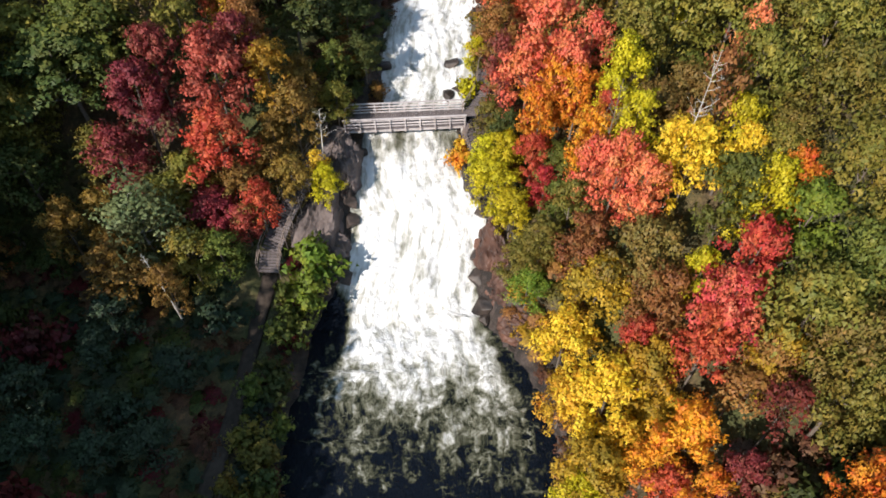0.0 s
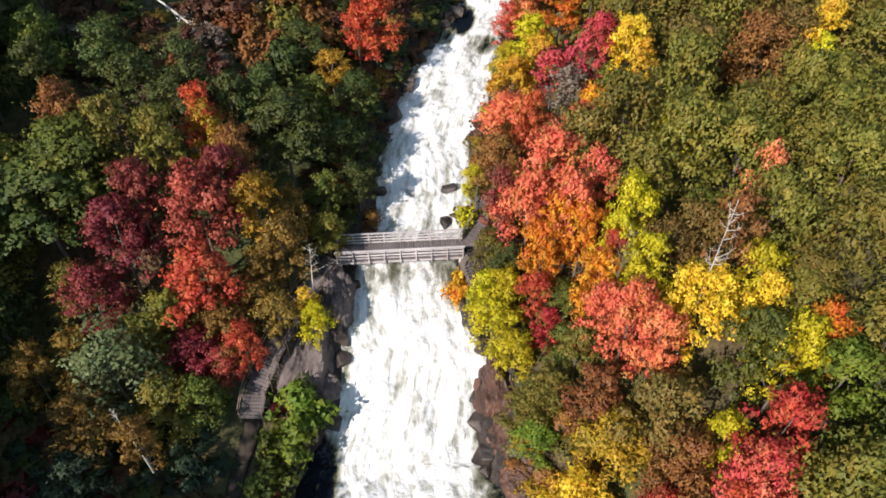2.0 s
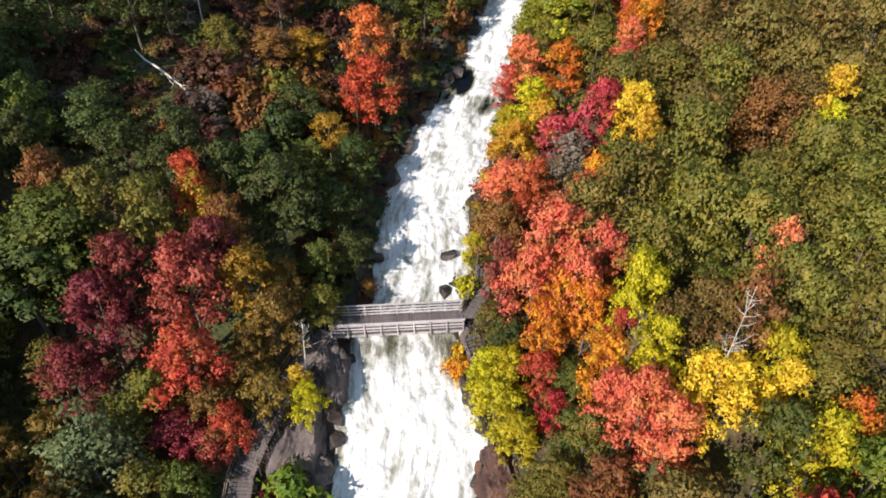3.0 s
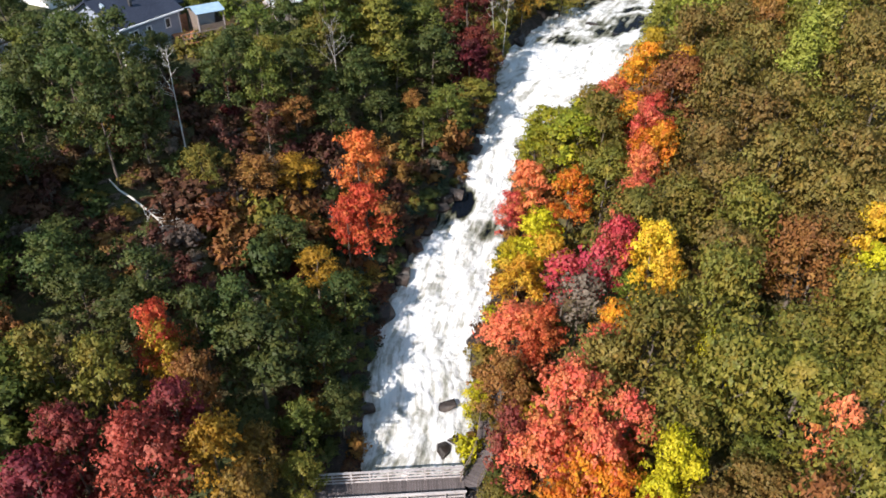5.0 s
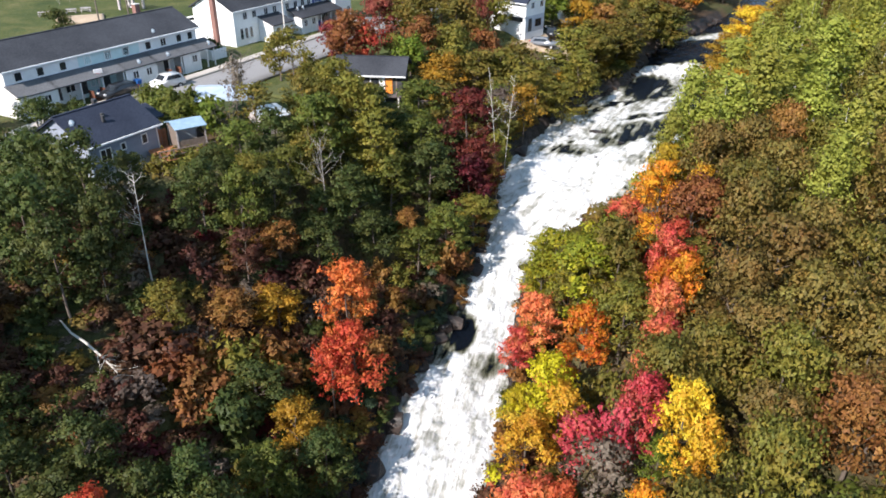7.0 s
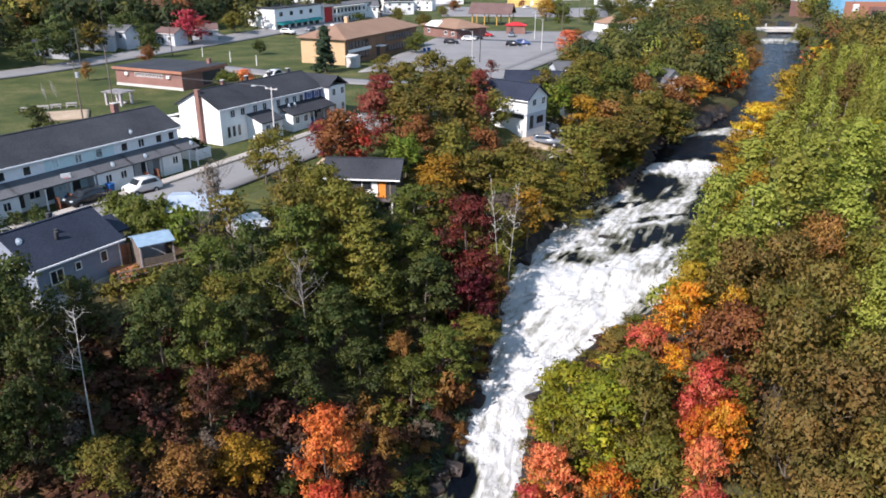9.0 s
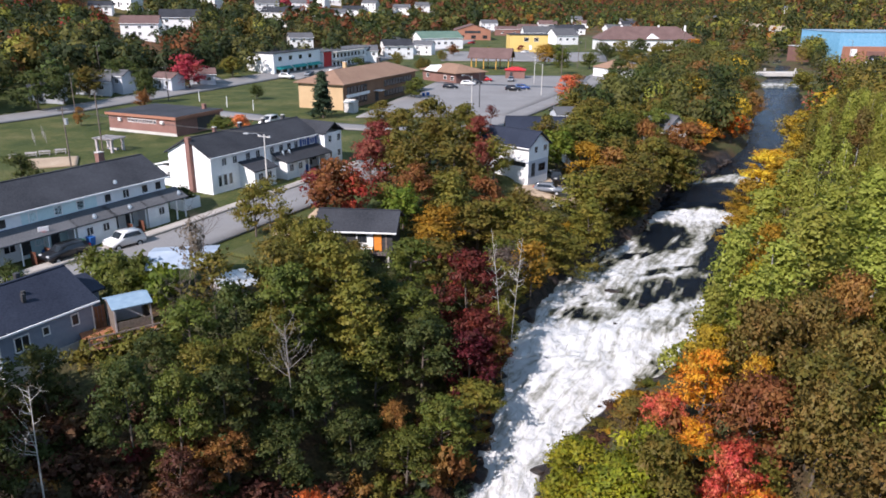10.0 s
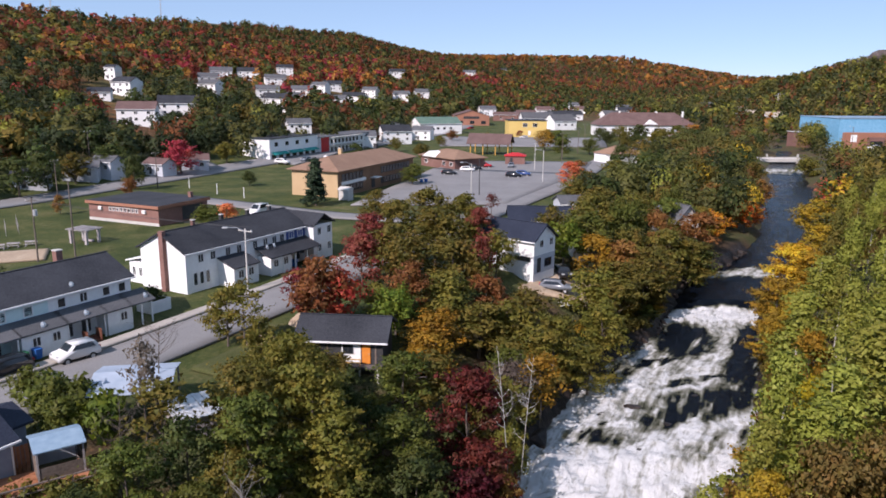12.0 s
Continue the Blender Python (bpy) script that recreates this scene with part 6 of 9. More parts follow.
def house(name, x, y, z, rz, L, D, eave, rise, roof, wall_mat, roof_mat, label, category="house", ridge="x", over=0.4, group="", sunk=1.5):
    """A building with its front-left corner at x, y, the front running L along the turned x axis and D deep."""
    ob = thing(name, x, y, z, rz, label, category, group)
    if roof == "gable":
        if ridge == "x":
            v = [(0, 0, -sunk), (L, 0, -sunk), (L, D, -sunk), (0, D, -sunk), (0, 0, eave), (L, 0, eave), (L, D, eave), (0, D, eave), (0, D / 2, eave + rise - 0.05), (L, D / 2, eave + rise - 0.05)]
            f = [(0, 1, 5, 4), (2, 3, 7, 6), (1, 2, 6, 9, 5), (3, 0, 4, 8, 7), (4, 5, 9, 8), (6, 7, 8, 9)]
            k = rise / (D / 2)
            e = eave - over * k + 0.13
            t = eave + rise + 0.13
            quads = [[(-over, -over, e), (L + over, -over, e), (L + over, D / 2, t), (-over, D / 2, t)], [(-over, D / 2, t), (L + over, D / 2, t), (L + over, D + over, e), (-over, D + over, e)]]
        else:
            v = [(0, 0, -sunk), (L, 0, -sunk), (L, D, -sunk), (0, D, -sunk), (0, 0, eave), (L, 0, eave), (L, D, eave), (0, D, eave), (L / 2, 0, eave + rise - 0.05), (L / 2, D, eave + rise - 0.05)]
            f = [(0, 1, 5, 8, 4), (2, 3, 7, 9, 6), (1, 2, 6, 5), (3, 0, 4, 7), (5, 6, 9, 8), (7, 4, 8, 9)]
            k = rise / (L / 2)
            e = eave - over * k + 0.13
            t = eave + rise + 0.13
            quads = [[(-over, -over, e), (L / 2, -over, t), (L / 2, D + over, t), (-over, D + over, e)], [(L / 2, -over, t), (L + over, -over, e), (L + over, D + over, e), (L / 2, D + over, t)]]
        part("wall", solid(v, f), wall_mat, ob)
        part("roof", slab_roof(quads), roof_mat, ob)
        if ridge == "x":
            part("ridge_cap", boxes((-over, D / 2 - 0.14, t - 0.03, L + over, D / 2 + 0.14, t + 0.05), bevel=0.03), roof_mat, ob)
            part("gutter", boxes((-over, -over - 0.12, e - 0.2, L + over, -over - 0.005, e - 0.03), bevel=0.02), M_TRIM, ob)
        else:
            part("ridge_cap", boxes((L / 2 - 0.14, -over, t - 0.03, L / 2 + 0.14, D + over, t + 0.05), bevel=0.03), roof_mat, ob)
    elif roof == "hip":
        part("wall", boxes((0, 0, -sunk, L, D, eave)), wall_mat, ob)
        o = over
        if D > L:
            r0, r1 = (L / 2, L / 2, eave + rise), (L / 2, D - L / 2, eave + rise)
            quads = [[(-o, -o, eave), (L + o, -o, eave), r0], [(L + o, -o, eave), (L + o, D + o, eave), r1, r0], [(L + o, D + o, eave), (-o, D + o, eave), r1], [(-o, D + o, eave), (-o, -o, eave), r0, r1]]
        else:
            r0, r1 = (D / 2, D / 2, eave + rise), (L - D / 2, D / 2, eave + rise)
            quads = [[(-o, -o, eave), (L + o, -o, eave), r1, r0], [(L + o, -o, eave), (L + o, D + o, eave), r1], [(L + o, D + o, eave), (-o, D + o, eave), r0, r1], [(-o, D + o, eave), (-o, -o, eave), r0]]
        part("roof", slab_roof([[(a, b, c + 0.2) for a, b, c in q] for q in quads], 0.2), roof_mat, ob)
    else:
        part("wall", boxes((0, 0, -sunk, L, D, eave)), wall_mat, ob)
        part("roof", boxes((-over, -over, eave + 0.004, L + over, D + over, eave + 0.25), bevel=0.03), roof_mat, ob)
    return ob


def chimney(parent, x, y, z0, z1, w=0.6, mat=None):
    c = part("chimney", boxes((x - w / 2, y - w / 2, z0, x + w / 2, y + w / 2, z1)), mat or M_BRICK, parent)
    part("cap", boxes((x - w / 2 - 0.06, y - w / 2 - 0.06, z1, x + w / 2 + 0.06, y + w / 2 + 0.06, z1 + 0.1), bevel=0.02), M_CONCRETE, c)


def dish(parent, x, y, z):
    bm = bmesh.new()
    bmesh.ops.create_cone(bm, cap_ends=False, segments=14, radius1=0.36, radius2=0.05, depth=0.12)
    d = part("satellite_dish", bm, M_TRIM, parent)
    d.matrix_basis = pose(x, y, z, 70, 0, 20)
    part("arm", boxes((-0.025, -0.025, -0.6, 0.025, 0.025, 0)), M_STEEL, d)


GZT = 24.6


def lean_to(parent, x0, x1, depth, z0, z1, wall_mat, roof_mat, closed=True):
    """A porch wing with a sloping roof against the front wall."""
    if closed:
        v = [(x0, -depth, -1.5), (x1, -depth, -1.5), (x1, 0, -1.5), (x0, 0, -1.5), (x0, -depth, z0), (x1, -depth, z0), (x1, 0, z1), (x0, 0, z1)]
        w = part("porch_wall", solid(v, [(0, 1, 5, 4), (1, 2, 6, 5), (2, 3, 7, 6), (3, 0, 4, 7), (4, 5, 6, 7), (0, 3, 2, 1)]), wall_mat, parent)
    else:
        n = max(2, int((x1 - x0) / 2.5))
        for i in range(n + 1):
            x = x0 + 0.1 + (x1 - x0 - 0.2) * i / n
            part("post", boxes((x - 0.07, -depth + 0.02, -0.5, x + 0.07, -depth + 0.16, z0 - 0.05)), M_TRIM, parent)
    k = (z1 - z0) / depth
    o = 0.3
    part("porch_roof", slab_roof([[(x0 - 0.2, -depth - o, z0 - o * k + 0.16), (x1 + 0.2, -depth - o, z0 - o * k + 0.16), (x1 + 0.2, -0.02, z1 + 0.16), (x0 - 0.2, -0.02, z1 + 0.16)]], 0.15), roof_mat, parent)


def row_house_one():
    L, D = 27.0, 8.4
    x, y = -32.5 - 0.5 * L, 124.7 - 0.866 * L
    h = house("row_house", x, y, GZT, 60, L, D, 4.9, 2.0, "gable", M_SIDING, M_SHINGLE, "long white two-storey row house with dark shingle roof")
    part("wall_panel", boxes((9.0, -0.03, -1, 17.6, -0.004, 4.8)), M_TEALSIDE, h, "pale teal siding")
    for i, u in enumerate((1.6, 4.2, 7.0, 10.2, 13.0, 15.6, 19.0, 21.4, 24.0, 25.9)):
        window(h, "front", u, 3.9, 0.95, 1.05, L, D, bars=1 if i in (4, 7) else 0)
    part("blue_strip", boxes((0.0, -0.06, 3.1, L, -0.034, 3.26)), M_BLUESIDE, h, "blue strip above the porch roofs")
    for x0, x1, closed in ((0.0, 4.4, True), (4.4, 13.4, False), (13.6, 18.2, True), (18.2, 22.4, False), (22.6, 25.4, True), (25.4, 28.2, False)):
        lean_to(h, x0, x1, 1.9, 2.3, 3.1, M_SIDING, M_SHINGLEG, closed)
    for u in (1.4, 3.2, 15.0, 17.0, 24.5):
        w = window(h, "front", u, 1.35, 0.9, 1.0, L, D)
        w.matrix_basis = pose(u, -1.91, 1.35)
    for u in (5.6, 9.0, 12.2, 19.4, 21.4):
        door(h, "front", u, L, D, M_DARKTRIM)
    for u in (7.3, 10.6):
        window(h, "front", u, 1.3, 1.3, 1.1, L, D)
    chimney(h, 22.5, D / 2 + 1.2, 5.9, 7.9, 0.7)
    for u in (8.0, 16.0, 20.5):
        dish(h, u, -1.7 if u > 10 else 2.0, 5.6 if u < 10 else 2.7)
    dish(h, 20.6, 0.4, 5.3)
    dish(h, 27.6, -1.6, 2.8)
    # red-brown board steps and screens by the porch doors
    for u in (8.2, 19.6):
        for k in range(3):
            part("step", boxes((u, -2.3 - 0.3 * k, -0.4, u + 1.4, -2.0 - 0.3 * k, 0.35 - 0.18 * k)), M_REDBROWN, h, "red-brown timber step")
        for v in (u - 0.08, u + 1.44):
            for k in range(5):
                part("screen_board", boxes((v, -3.0 + 0.2 * k, -0.4, v + 0.04, -2.82 + 0.2 * k, 1.15)), M_REDBROWN, h, "red-brown timber board")


def row_house_two():
    L, D = 22.4, 8.2
    x, y = -30.1, 135.3
    h = house("row_house", x, y, GZT, 60, L, D, 5.0, 2.1, "gable", M_SIDING, M_SHINGLE, "white two-storey row house with dark roof and brick chimney")
    for u in (2.4, 4.4, 7.0, 9.0, 12.0, 14.0, 15.8, 17.4):
        window(h, "front", u, 3.9, 0.95, 1.15, L, D)
    part("wall_panel", boxes((18.3, -0.04, 2.6, 22.4, -0.004, 4.9)), M_BLUESIDE, h, "blue siding")
    for u in (19.4, 21.3):
        window(h, "front", u, 4.0, 1.1, 1.1, L, D)
    part("chimney", boxes((-0.55, D * 0.40, -1.2, -0.01, D * 0.40 + 0.75, 7.4)), M_BRICK, h, "tall brown brick chimney")
    lean_to(h, 5.2, 9.6, 2.8, 2.3, 3.3, M_SIDING, M_SHINGLE)
    lean_to(h, 12.0, 22.2, 2.8, 2.3, 3.3, M_SIDING, M_SHINGLE, False)
    part("porch_wall", boxes((12.2, -2.6, -1, 16.4, -0.004, 2.25)), M_SIDING, h)
    for u in (6.4, 8.2, 13.2, 15.2):
        w = window(h, "front", u, 1.35, 1.0, 1.1, L, D)
        w.matrix_basis = pose(u, -2.81 if u < 10 else -2.61, 1.35)
    for u in (1.4, 2.4, 3.4):
        window(h, "front", u, 1.4, 0.75, 1.7, L, D, bars=0)
    for u in (10.8, 17.4, 20.6):
        door(h, "front", u, L, D, M_DARKTRIM)
    for u in (19.0, 21.6):
        window(h, "front", u, 1.3, 1.2, 1.1, L, D)
    # the wing at the far end
    w = part("wing_wall", solid([(L + 0.1, D, -1), (L + 4.5, D, -1), (L + 4.5, -1.6, -1), (L + 0.1, -1.6, -1), (L + 0.1, -1.6, 5.0), (L + 4.5, -1.6, 5.0), (L + 4.5, D, 5.0), (L + 0.1, D, 5.0), (L + 0.1, D, -1)],
                                [(3, 2, 5, 4), (2, 1, 6, 5), (1, 8, 7, 6), (8, 3, 4, 7), (4, 5, 6, 7)]), M_SIDING, h)
    part("wing_roof", slab_roof([[(L - 0.2, -2.0, 5.1), (L + 2.3, -2.0, 6.6), (L + 2.3, D + 0.4, 6.6), (L - 0.2, D + 0.4, 5.1)], [(L + 2.3, -2.0, 6.6), (L + 4.9, -2.0, 5.1), (L + 4.9, D + 0.4, 5.1), (L + 2.3, D + 0.4, 6.6)]]), M_SHINGLE, h)
    for u in (L + 1.4, L + 3.7):
        for z in (1.5, 4.0):
            q = window(h, "front", u, z, 0.9, 1.2, L, D)
            q.matrix_basis = pose(u, -1.61, z)
    # rear wing seen past the gable
    part("rear_wing", boxes((0.6, D, -1, 5.0, D + 3.2, 2.6)), M_SIDING, h)
    part("rear_roof", slab_roof([[(0.3, D + 0.02, 3.5), (5.3, D + 0.02, 3.5), (5.3, D + 3.6, 2.7), (0.3, D + 3.6, 2.7)]]), M_TRIM, h)
    for u in (D + 1.0, D + 2.3):
        q = window(h, "left", u, 1.3, 0.7, 1.2, L, D)
        q.matrix_basis = pose(0.59, u, 1.3, 0, 0, -90)
    for u in (6.0, 11.0, 16.0, 20.5):
        chimney(h, u, D / 2 + 1.0, 6.0, 7.7, 0.45, M_DARKTRIM if u > 10 else M_BRICK)
    for u in (13.2, 14.6):
        dish(h, u, -1.2, 3.5)


def grey_bungalow():
    L, D = 7.6, 7.0
    h = house("bungalow", -30.7, 85.3, 24.0, 60, L, D, 3.1, 2.0, "gable", M_BLUEGREY, M_SHINGLE2, "blue-grey bungalow with dark shingle gable roof")
    window(h, "front", 1.7, 1.7, 1.2, 1.25, L, D)
    window(h, "front", 3.6, 1.95, 0.6, 0.75, L, D, bars=0)
    window(h, "front", 6.0, 1.95, 0.7, 1.0, L, D, bars=0)
    for x in (-0.02, L - 0.1):
        part("corner_board", boxes((x, -0.03, -0.2, x + 0.12, -0.004, 3.0)), M_TRIM, h, "white corner board")
    part("foundation", boxes((-0.04, -0.04, -3, L + 0.04, D + 0.04, 0.1)), M_CONCRETE, h)
    window(h, "left", D / 2, 1.6, 1.2, 1.1, L, D)
    for u, v in ((3.1, 2.1), (3.5, 1.5)):
        part("roof_vent", boxes((u, D / 2 - v, 4.1, u + 0.28, D / 2 - v + 0.28, 4.75), bevel=0.03), M_DARKTRIM, h)
    part("flue", boxes((4.2, D / 2 + 0.3, 4.5, 4.6, D / 2 + 0.7, 5.6), bevel=0.04), M_DARKTRIM, h)
    dish(h, 0.6, 2.2, 4.6)
    # low side wing with its own roof
    part("side_wing", boxes((L, 2.5, -2, L + 2.4, D - 0.5, 2.5)), M_BLUEGREY, h)
    part("side_roof", slab_roof([[(L + 0.02, 2.1, 2.75), (L + 2.8, 2.1, 2.75), (L + 2.8, D / 2 + 1, 3.6), (L + 0.02, D / 2 + 1, 3.6)], [(L + 0.02, D / 2 + 1, 3.6), (L + 2.8, D / 2 + 1, 3.6), (L + 2.8, D, 2.75), (L + 0.02, D, 2.75)]]), M_SHINGLE2, h)


def garden_gazebo():
    g = thing("gazebo", -24.5, 90.4, 24.6, 36, "small garden gazebo with pale blue sheet roof", "gazebo")
    W = 2.7
    for a in (0, W):
        for b in (0, W):
            part("post", boxes((a - 0.06, b - 0.06, -2, a + 0.06, b + 0.06, 2.3)), M_WOOD, g)
    part("roof", slab_roof([[(-0.2, -0.2, 2.3), (W + 0.2, -0.2, 2.3), (W + 0.2, W / 2, 2.75), (-0.2, W / 2, 2.75)], [(-0.2, W / 2, 2.75), (W + 0.2, W / 2, 2.75), (W + 0.2, W + 0.2, 2.3), (-0.2, W + 0.2, 2.3)]], 0.08), M_BLUEROOF, g)
    for i in range(6):
        y = -0.1 + 0.65 * i
        part("deck_board", boxes((-2.4, y - 1.6, 0.0, W + 0.4, y - 0.98, 0.08)), M_CEDAR, g)
    for x in (-2.3, -1.0, 0.35, 1.7, W + 0.3):
        part("rail_post", boxes((x - 0.05, -1.65, -2.2, x + 0.05, -1.55, 1.0)), M_OLDWOOD, g)
    part("rail", boxes((-2.35, -1.66, 0.92, W + 0.35, -1.54, 1.0)), M_OLDWOOD, g)
    part("rail", boxes((-2.35, -1.64, 0.45, W + 0.35, -1.56, 0.52)), M_OLDWOOD, g)
    for i in range(9):
        part("fence_board", boxes((-2.4 + 0.26 * i, W + 0.6, -1.5, -2.17 + 0.26 * i, W + 0.64, 1.5 + 0.03 * (i % 3))), M_CEDAR, g)
    part("panel", boxes((0.1, W - 0.05, 0.1, W - 0.1, W, 1.9)), M_GREYSIDE, g)
    part("screen", boxes((0.08, -0.03, 0.1, W - 0.08, 0.0, 1.1)), M_POLE, g)
    part("screen", boxes((-0.03, 0.08, 0.1, 0.0, W - 0.08, 2.2)), M_POLE, g)
    part("screen", boxes((W, 0.08, 0.1, W + 0.03, W - 0.08, 1.1)), M_POLE, g)


def tarp_shelter():
    g = thing("shelter", -24.9, 98.4, 24.7, 12, "open shelter with pale blue sheet roof among trees", "shelter")
    for a in (0.2, 5.6):
        for b in (0.2, 5.4):
            part("post", boxes((a - 0.07, b - 0.07, -1.5, a + 0.07, b + 0.07, 2.5)), M_WOOD, g)
    part("roof", slab_roof([[(-0.2, -0.2, 2.5), (5.8, -0.2, 2.4), (5.8, 2.8, 3.1), (-0.2, 2.8, 3.2)], [(-0.2, 2.8, 3.2), (5.8, 2.8, 3.1), (5.8, 5.8, 2.5), (-0.2, 5.8, 2.6)]], 0.06), M_TARP, g)
    s = thing("metal_shed", -18.0, 97.6, 23.8, 35, "low shed with galvanised corrugated roof", "shed")
    part("wall", boxes((0, 0, -2, 3.2, 4.2, 1.7)), M_WOOD, s)
    for i in range(11):
        x = -0.2 + i * 0.33
        part("sheet", boxes((x, -0.2, 1.75, x + 0.3, 4.4, 1.80 + 0.05 * (i % 2)), bevel=0.015), M_METALROOF, s)


def cabin():
    L, D = 8.4, 6.0
    h = house("cabin", -12.75, 116.25, 23.0, -5, L, D, 2.6, 1.35, "gable", M_DARKTRIM, M_SHINGLE, "low dark cabin with white front and orange door", over=0.55)
    part("front_panel", boxes((4.3, -0.04, 0.1, 6.2, -0.004, 2.3)), M_TRIM, h, "white boarded front")
    d = door(h, "front", 6.75, L, D, M_DOORORANGE, 0.85, 2.1, 0.1)
    d.matrix_basis = pose(6.75, -0.05, 0.1)
    w = window(h, "front", 4.95, 1.55, 1.05, 0.95, L, D, M_DARKTRIM)
    w.matrix_basis = pose(4.95, -0.05, 1.55)
    part("porch_rail", boxes((4.2, -0.75, 0.35, 6.3, -0.68, 0.45), (4.2, -0.75, 0.7, 6.3, -0.68, 0.78), (4.2, -0.75, -0.1, 4.28, -0.68, 0.8), (6.22, -0.75, -0.1, 6.3, -0.68, 0.8)), M_TIMBER, h)
    part("porch_floor", boxes((4.0, -0.8, -0.2, L, -0.004, 0.0)), M_DECK, h)
    for u in (1.2, 2.8, 7.6):
        part("cladding_board", boxes((u, -0.035, -0.4, u + 0.16, -0.004, 2.5)), M_OLDWOOD, h)
    for x in (4.3, 6.2, 8.0):
        part("stilt", boxes((x - 0.09, -0.7, -3.0, x + 0.09, -0.52, -0.2)), M_CONCRETE, h)


def white_house():
    L, D = 9.0, 5.7
    # the front-right corner stands at (14.4, 147.1)
    a = radians(-40)
    x, y = 14.4 - L * math.cos(a), 147.1 - L * math.sin(a)
    h = house("white_house", x, y, 24.1, -40, L, D, 4.9, 1.9, "gable", M_SIDING, M_SHINGLE2, "two-storey white house with blue-black gable roof")
    q = window(h, "front", 7.2, 2.1, 2.6, 0.7, L, D, M_DARKTRIM, 2)
    window(h, "front", 4.0, 4.0, 1.0, 1.0, L, D)
    window(h, "right", 2.0, 4.2, 1.0, 1.1, L, D, M_TRIM)
    window(h, "right", 4.6, 4.2, 1.0, 1.1, L, D, M_TRIM)
    part("gable_panel", boxes((L + 0.004, 0.1, 0.0, L + 0.04, D - 0.1, 2.6)), M_GREYSIDE, h)
    door(h, "right", 1.4, L + 0.04, D, M_DARKTRIM)
    part("corner_board", boxes((L - 0.02, -0.07, -1, L + 0.09, 0.1, 4.85)), M_TRIM, h)
    window(h, "right", 3.8, 1.3, 1.8, 1.2, L + 0.04, D, M_DARKTRIM)
    h2 = house("house", 13.5, 172.0, 24.4, -3, 10.5, 7.5, 3.0, 1.9, "gable", M_SIDING, M_SHINGLE2, "white house with dark blue shingle roof behind trees")
    window(h2, "front", 5.4, 1.8, 1.0, 1.1, 10.5, 7.5)
    window(h2, "front", 8.4, 1.8, 1.0, 1.1, 10.5, 7.5)
    h3 = house("house", 26.0, 192.0, 24.4, 6, 8.5, 7.0, 2.8, 1.2, "gable", M_GREYSIDE, M_SHINGLEG, "small grey house with low grey roof")
    door(h3, "front", 1.6, 8.5, 7.0, M_ORANGE)
    window(h3, "front", 4.6, 1.6, 1.2, 1.0, 8.5, 7.0)
    house("barn", 41.5, 183.5, 23.6, -68, 7.0, 5.2, 3.0, 2.6, "gable", M_CONCRETE, M_SHINGLEG, "pale grey barn with steep grey roof by the river")
    s = house("garden_shed", 22.5, 160.0, 24.0, 10, 2.6, 2.4, 2.2, 0.5, "gable", M_SIDING, M_TRIM, "small white garden shed", "shed", over=0.15)
    door(s, "front", 1.3, 2.6, 2.4, M_TRIM, 0.9, 1.9, 0.0)


def brick_hall():
    L, D = 17.5, 13.0
    h = house("brick_hall", -66.2, 187.0, GZT, -24, L, D, 3.3, 0, "flat", M_BRICK, M_SHINGLE, "low red brick hall with flat dark roof", "building")
    part("fascia", boxes((-0.45, -0.45, 2.95, L + 0.45, -0.405, 3.5)), M_ORANGE, h)
    part("fascia", boxes((L + 0.405, -0.4, 2.95, L + 0.45, D + 0.4, 3.5)), M_ORANGE, h)
    part("plinth", boxes((-0.05, -0.05, -0.6, L + 0.05, -0.004, 0.25)), M_CONCRETE, h)
    for i in range(8):
        window(h, "front", 5.6 + 0.95 * i, 2.2, 0.62, 0.8, L, D, M_TRIM, 0)
    for u in (3.2, 14.2):
        part("wall_unit", boxes((u - 0.4, -0.4, 1.9, u + 0.4, -0.004, 2.5), bevel=0.04), M_TRIM, h)
    # flat dark sheet in place of the shade inside a porch recess
    part("dark_porch_sheet", boxes((L + 0.004, 6.0, 0, L + 0.05, 11.5, 2.6)), M_DARKTRIM, h)
    part("chimney", boxes((L - 3, D - 2, 3.55, L - 2.3, D - 1.3, 4.6)), M_BRICK, h)


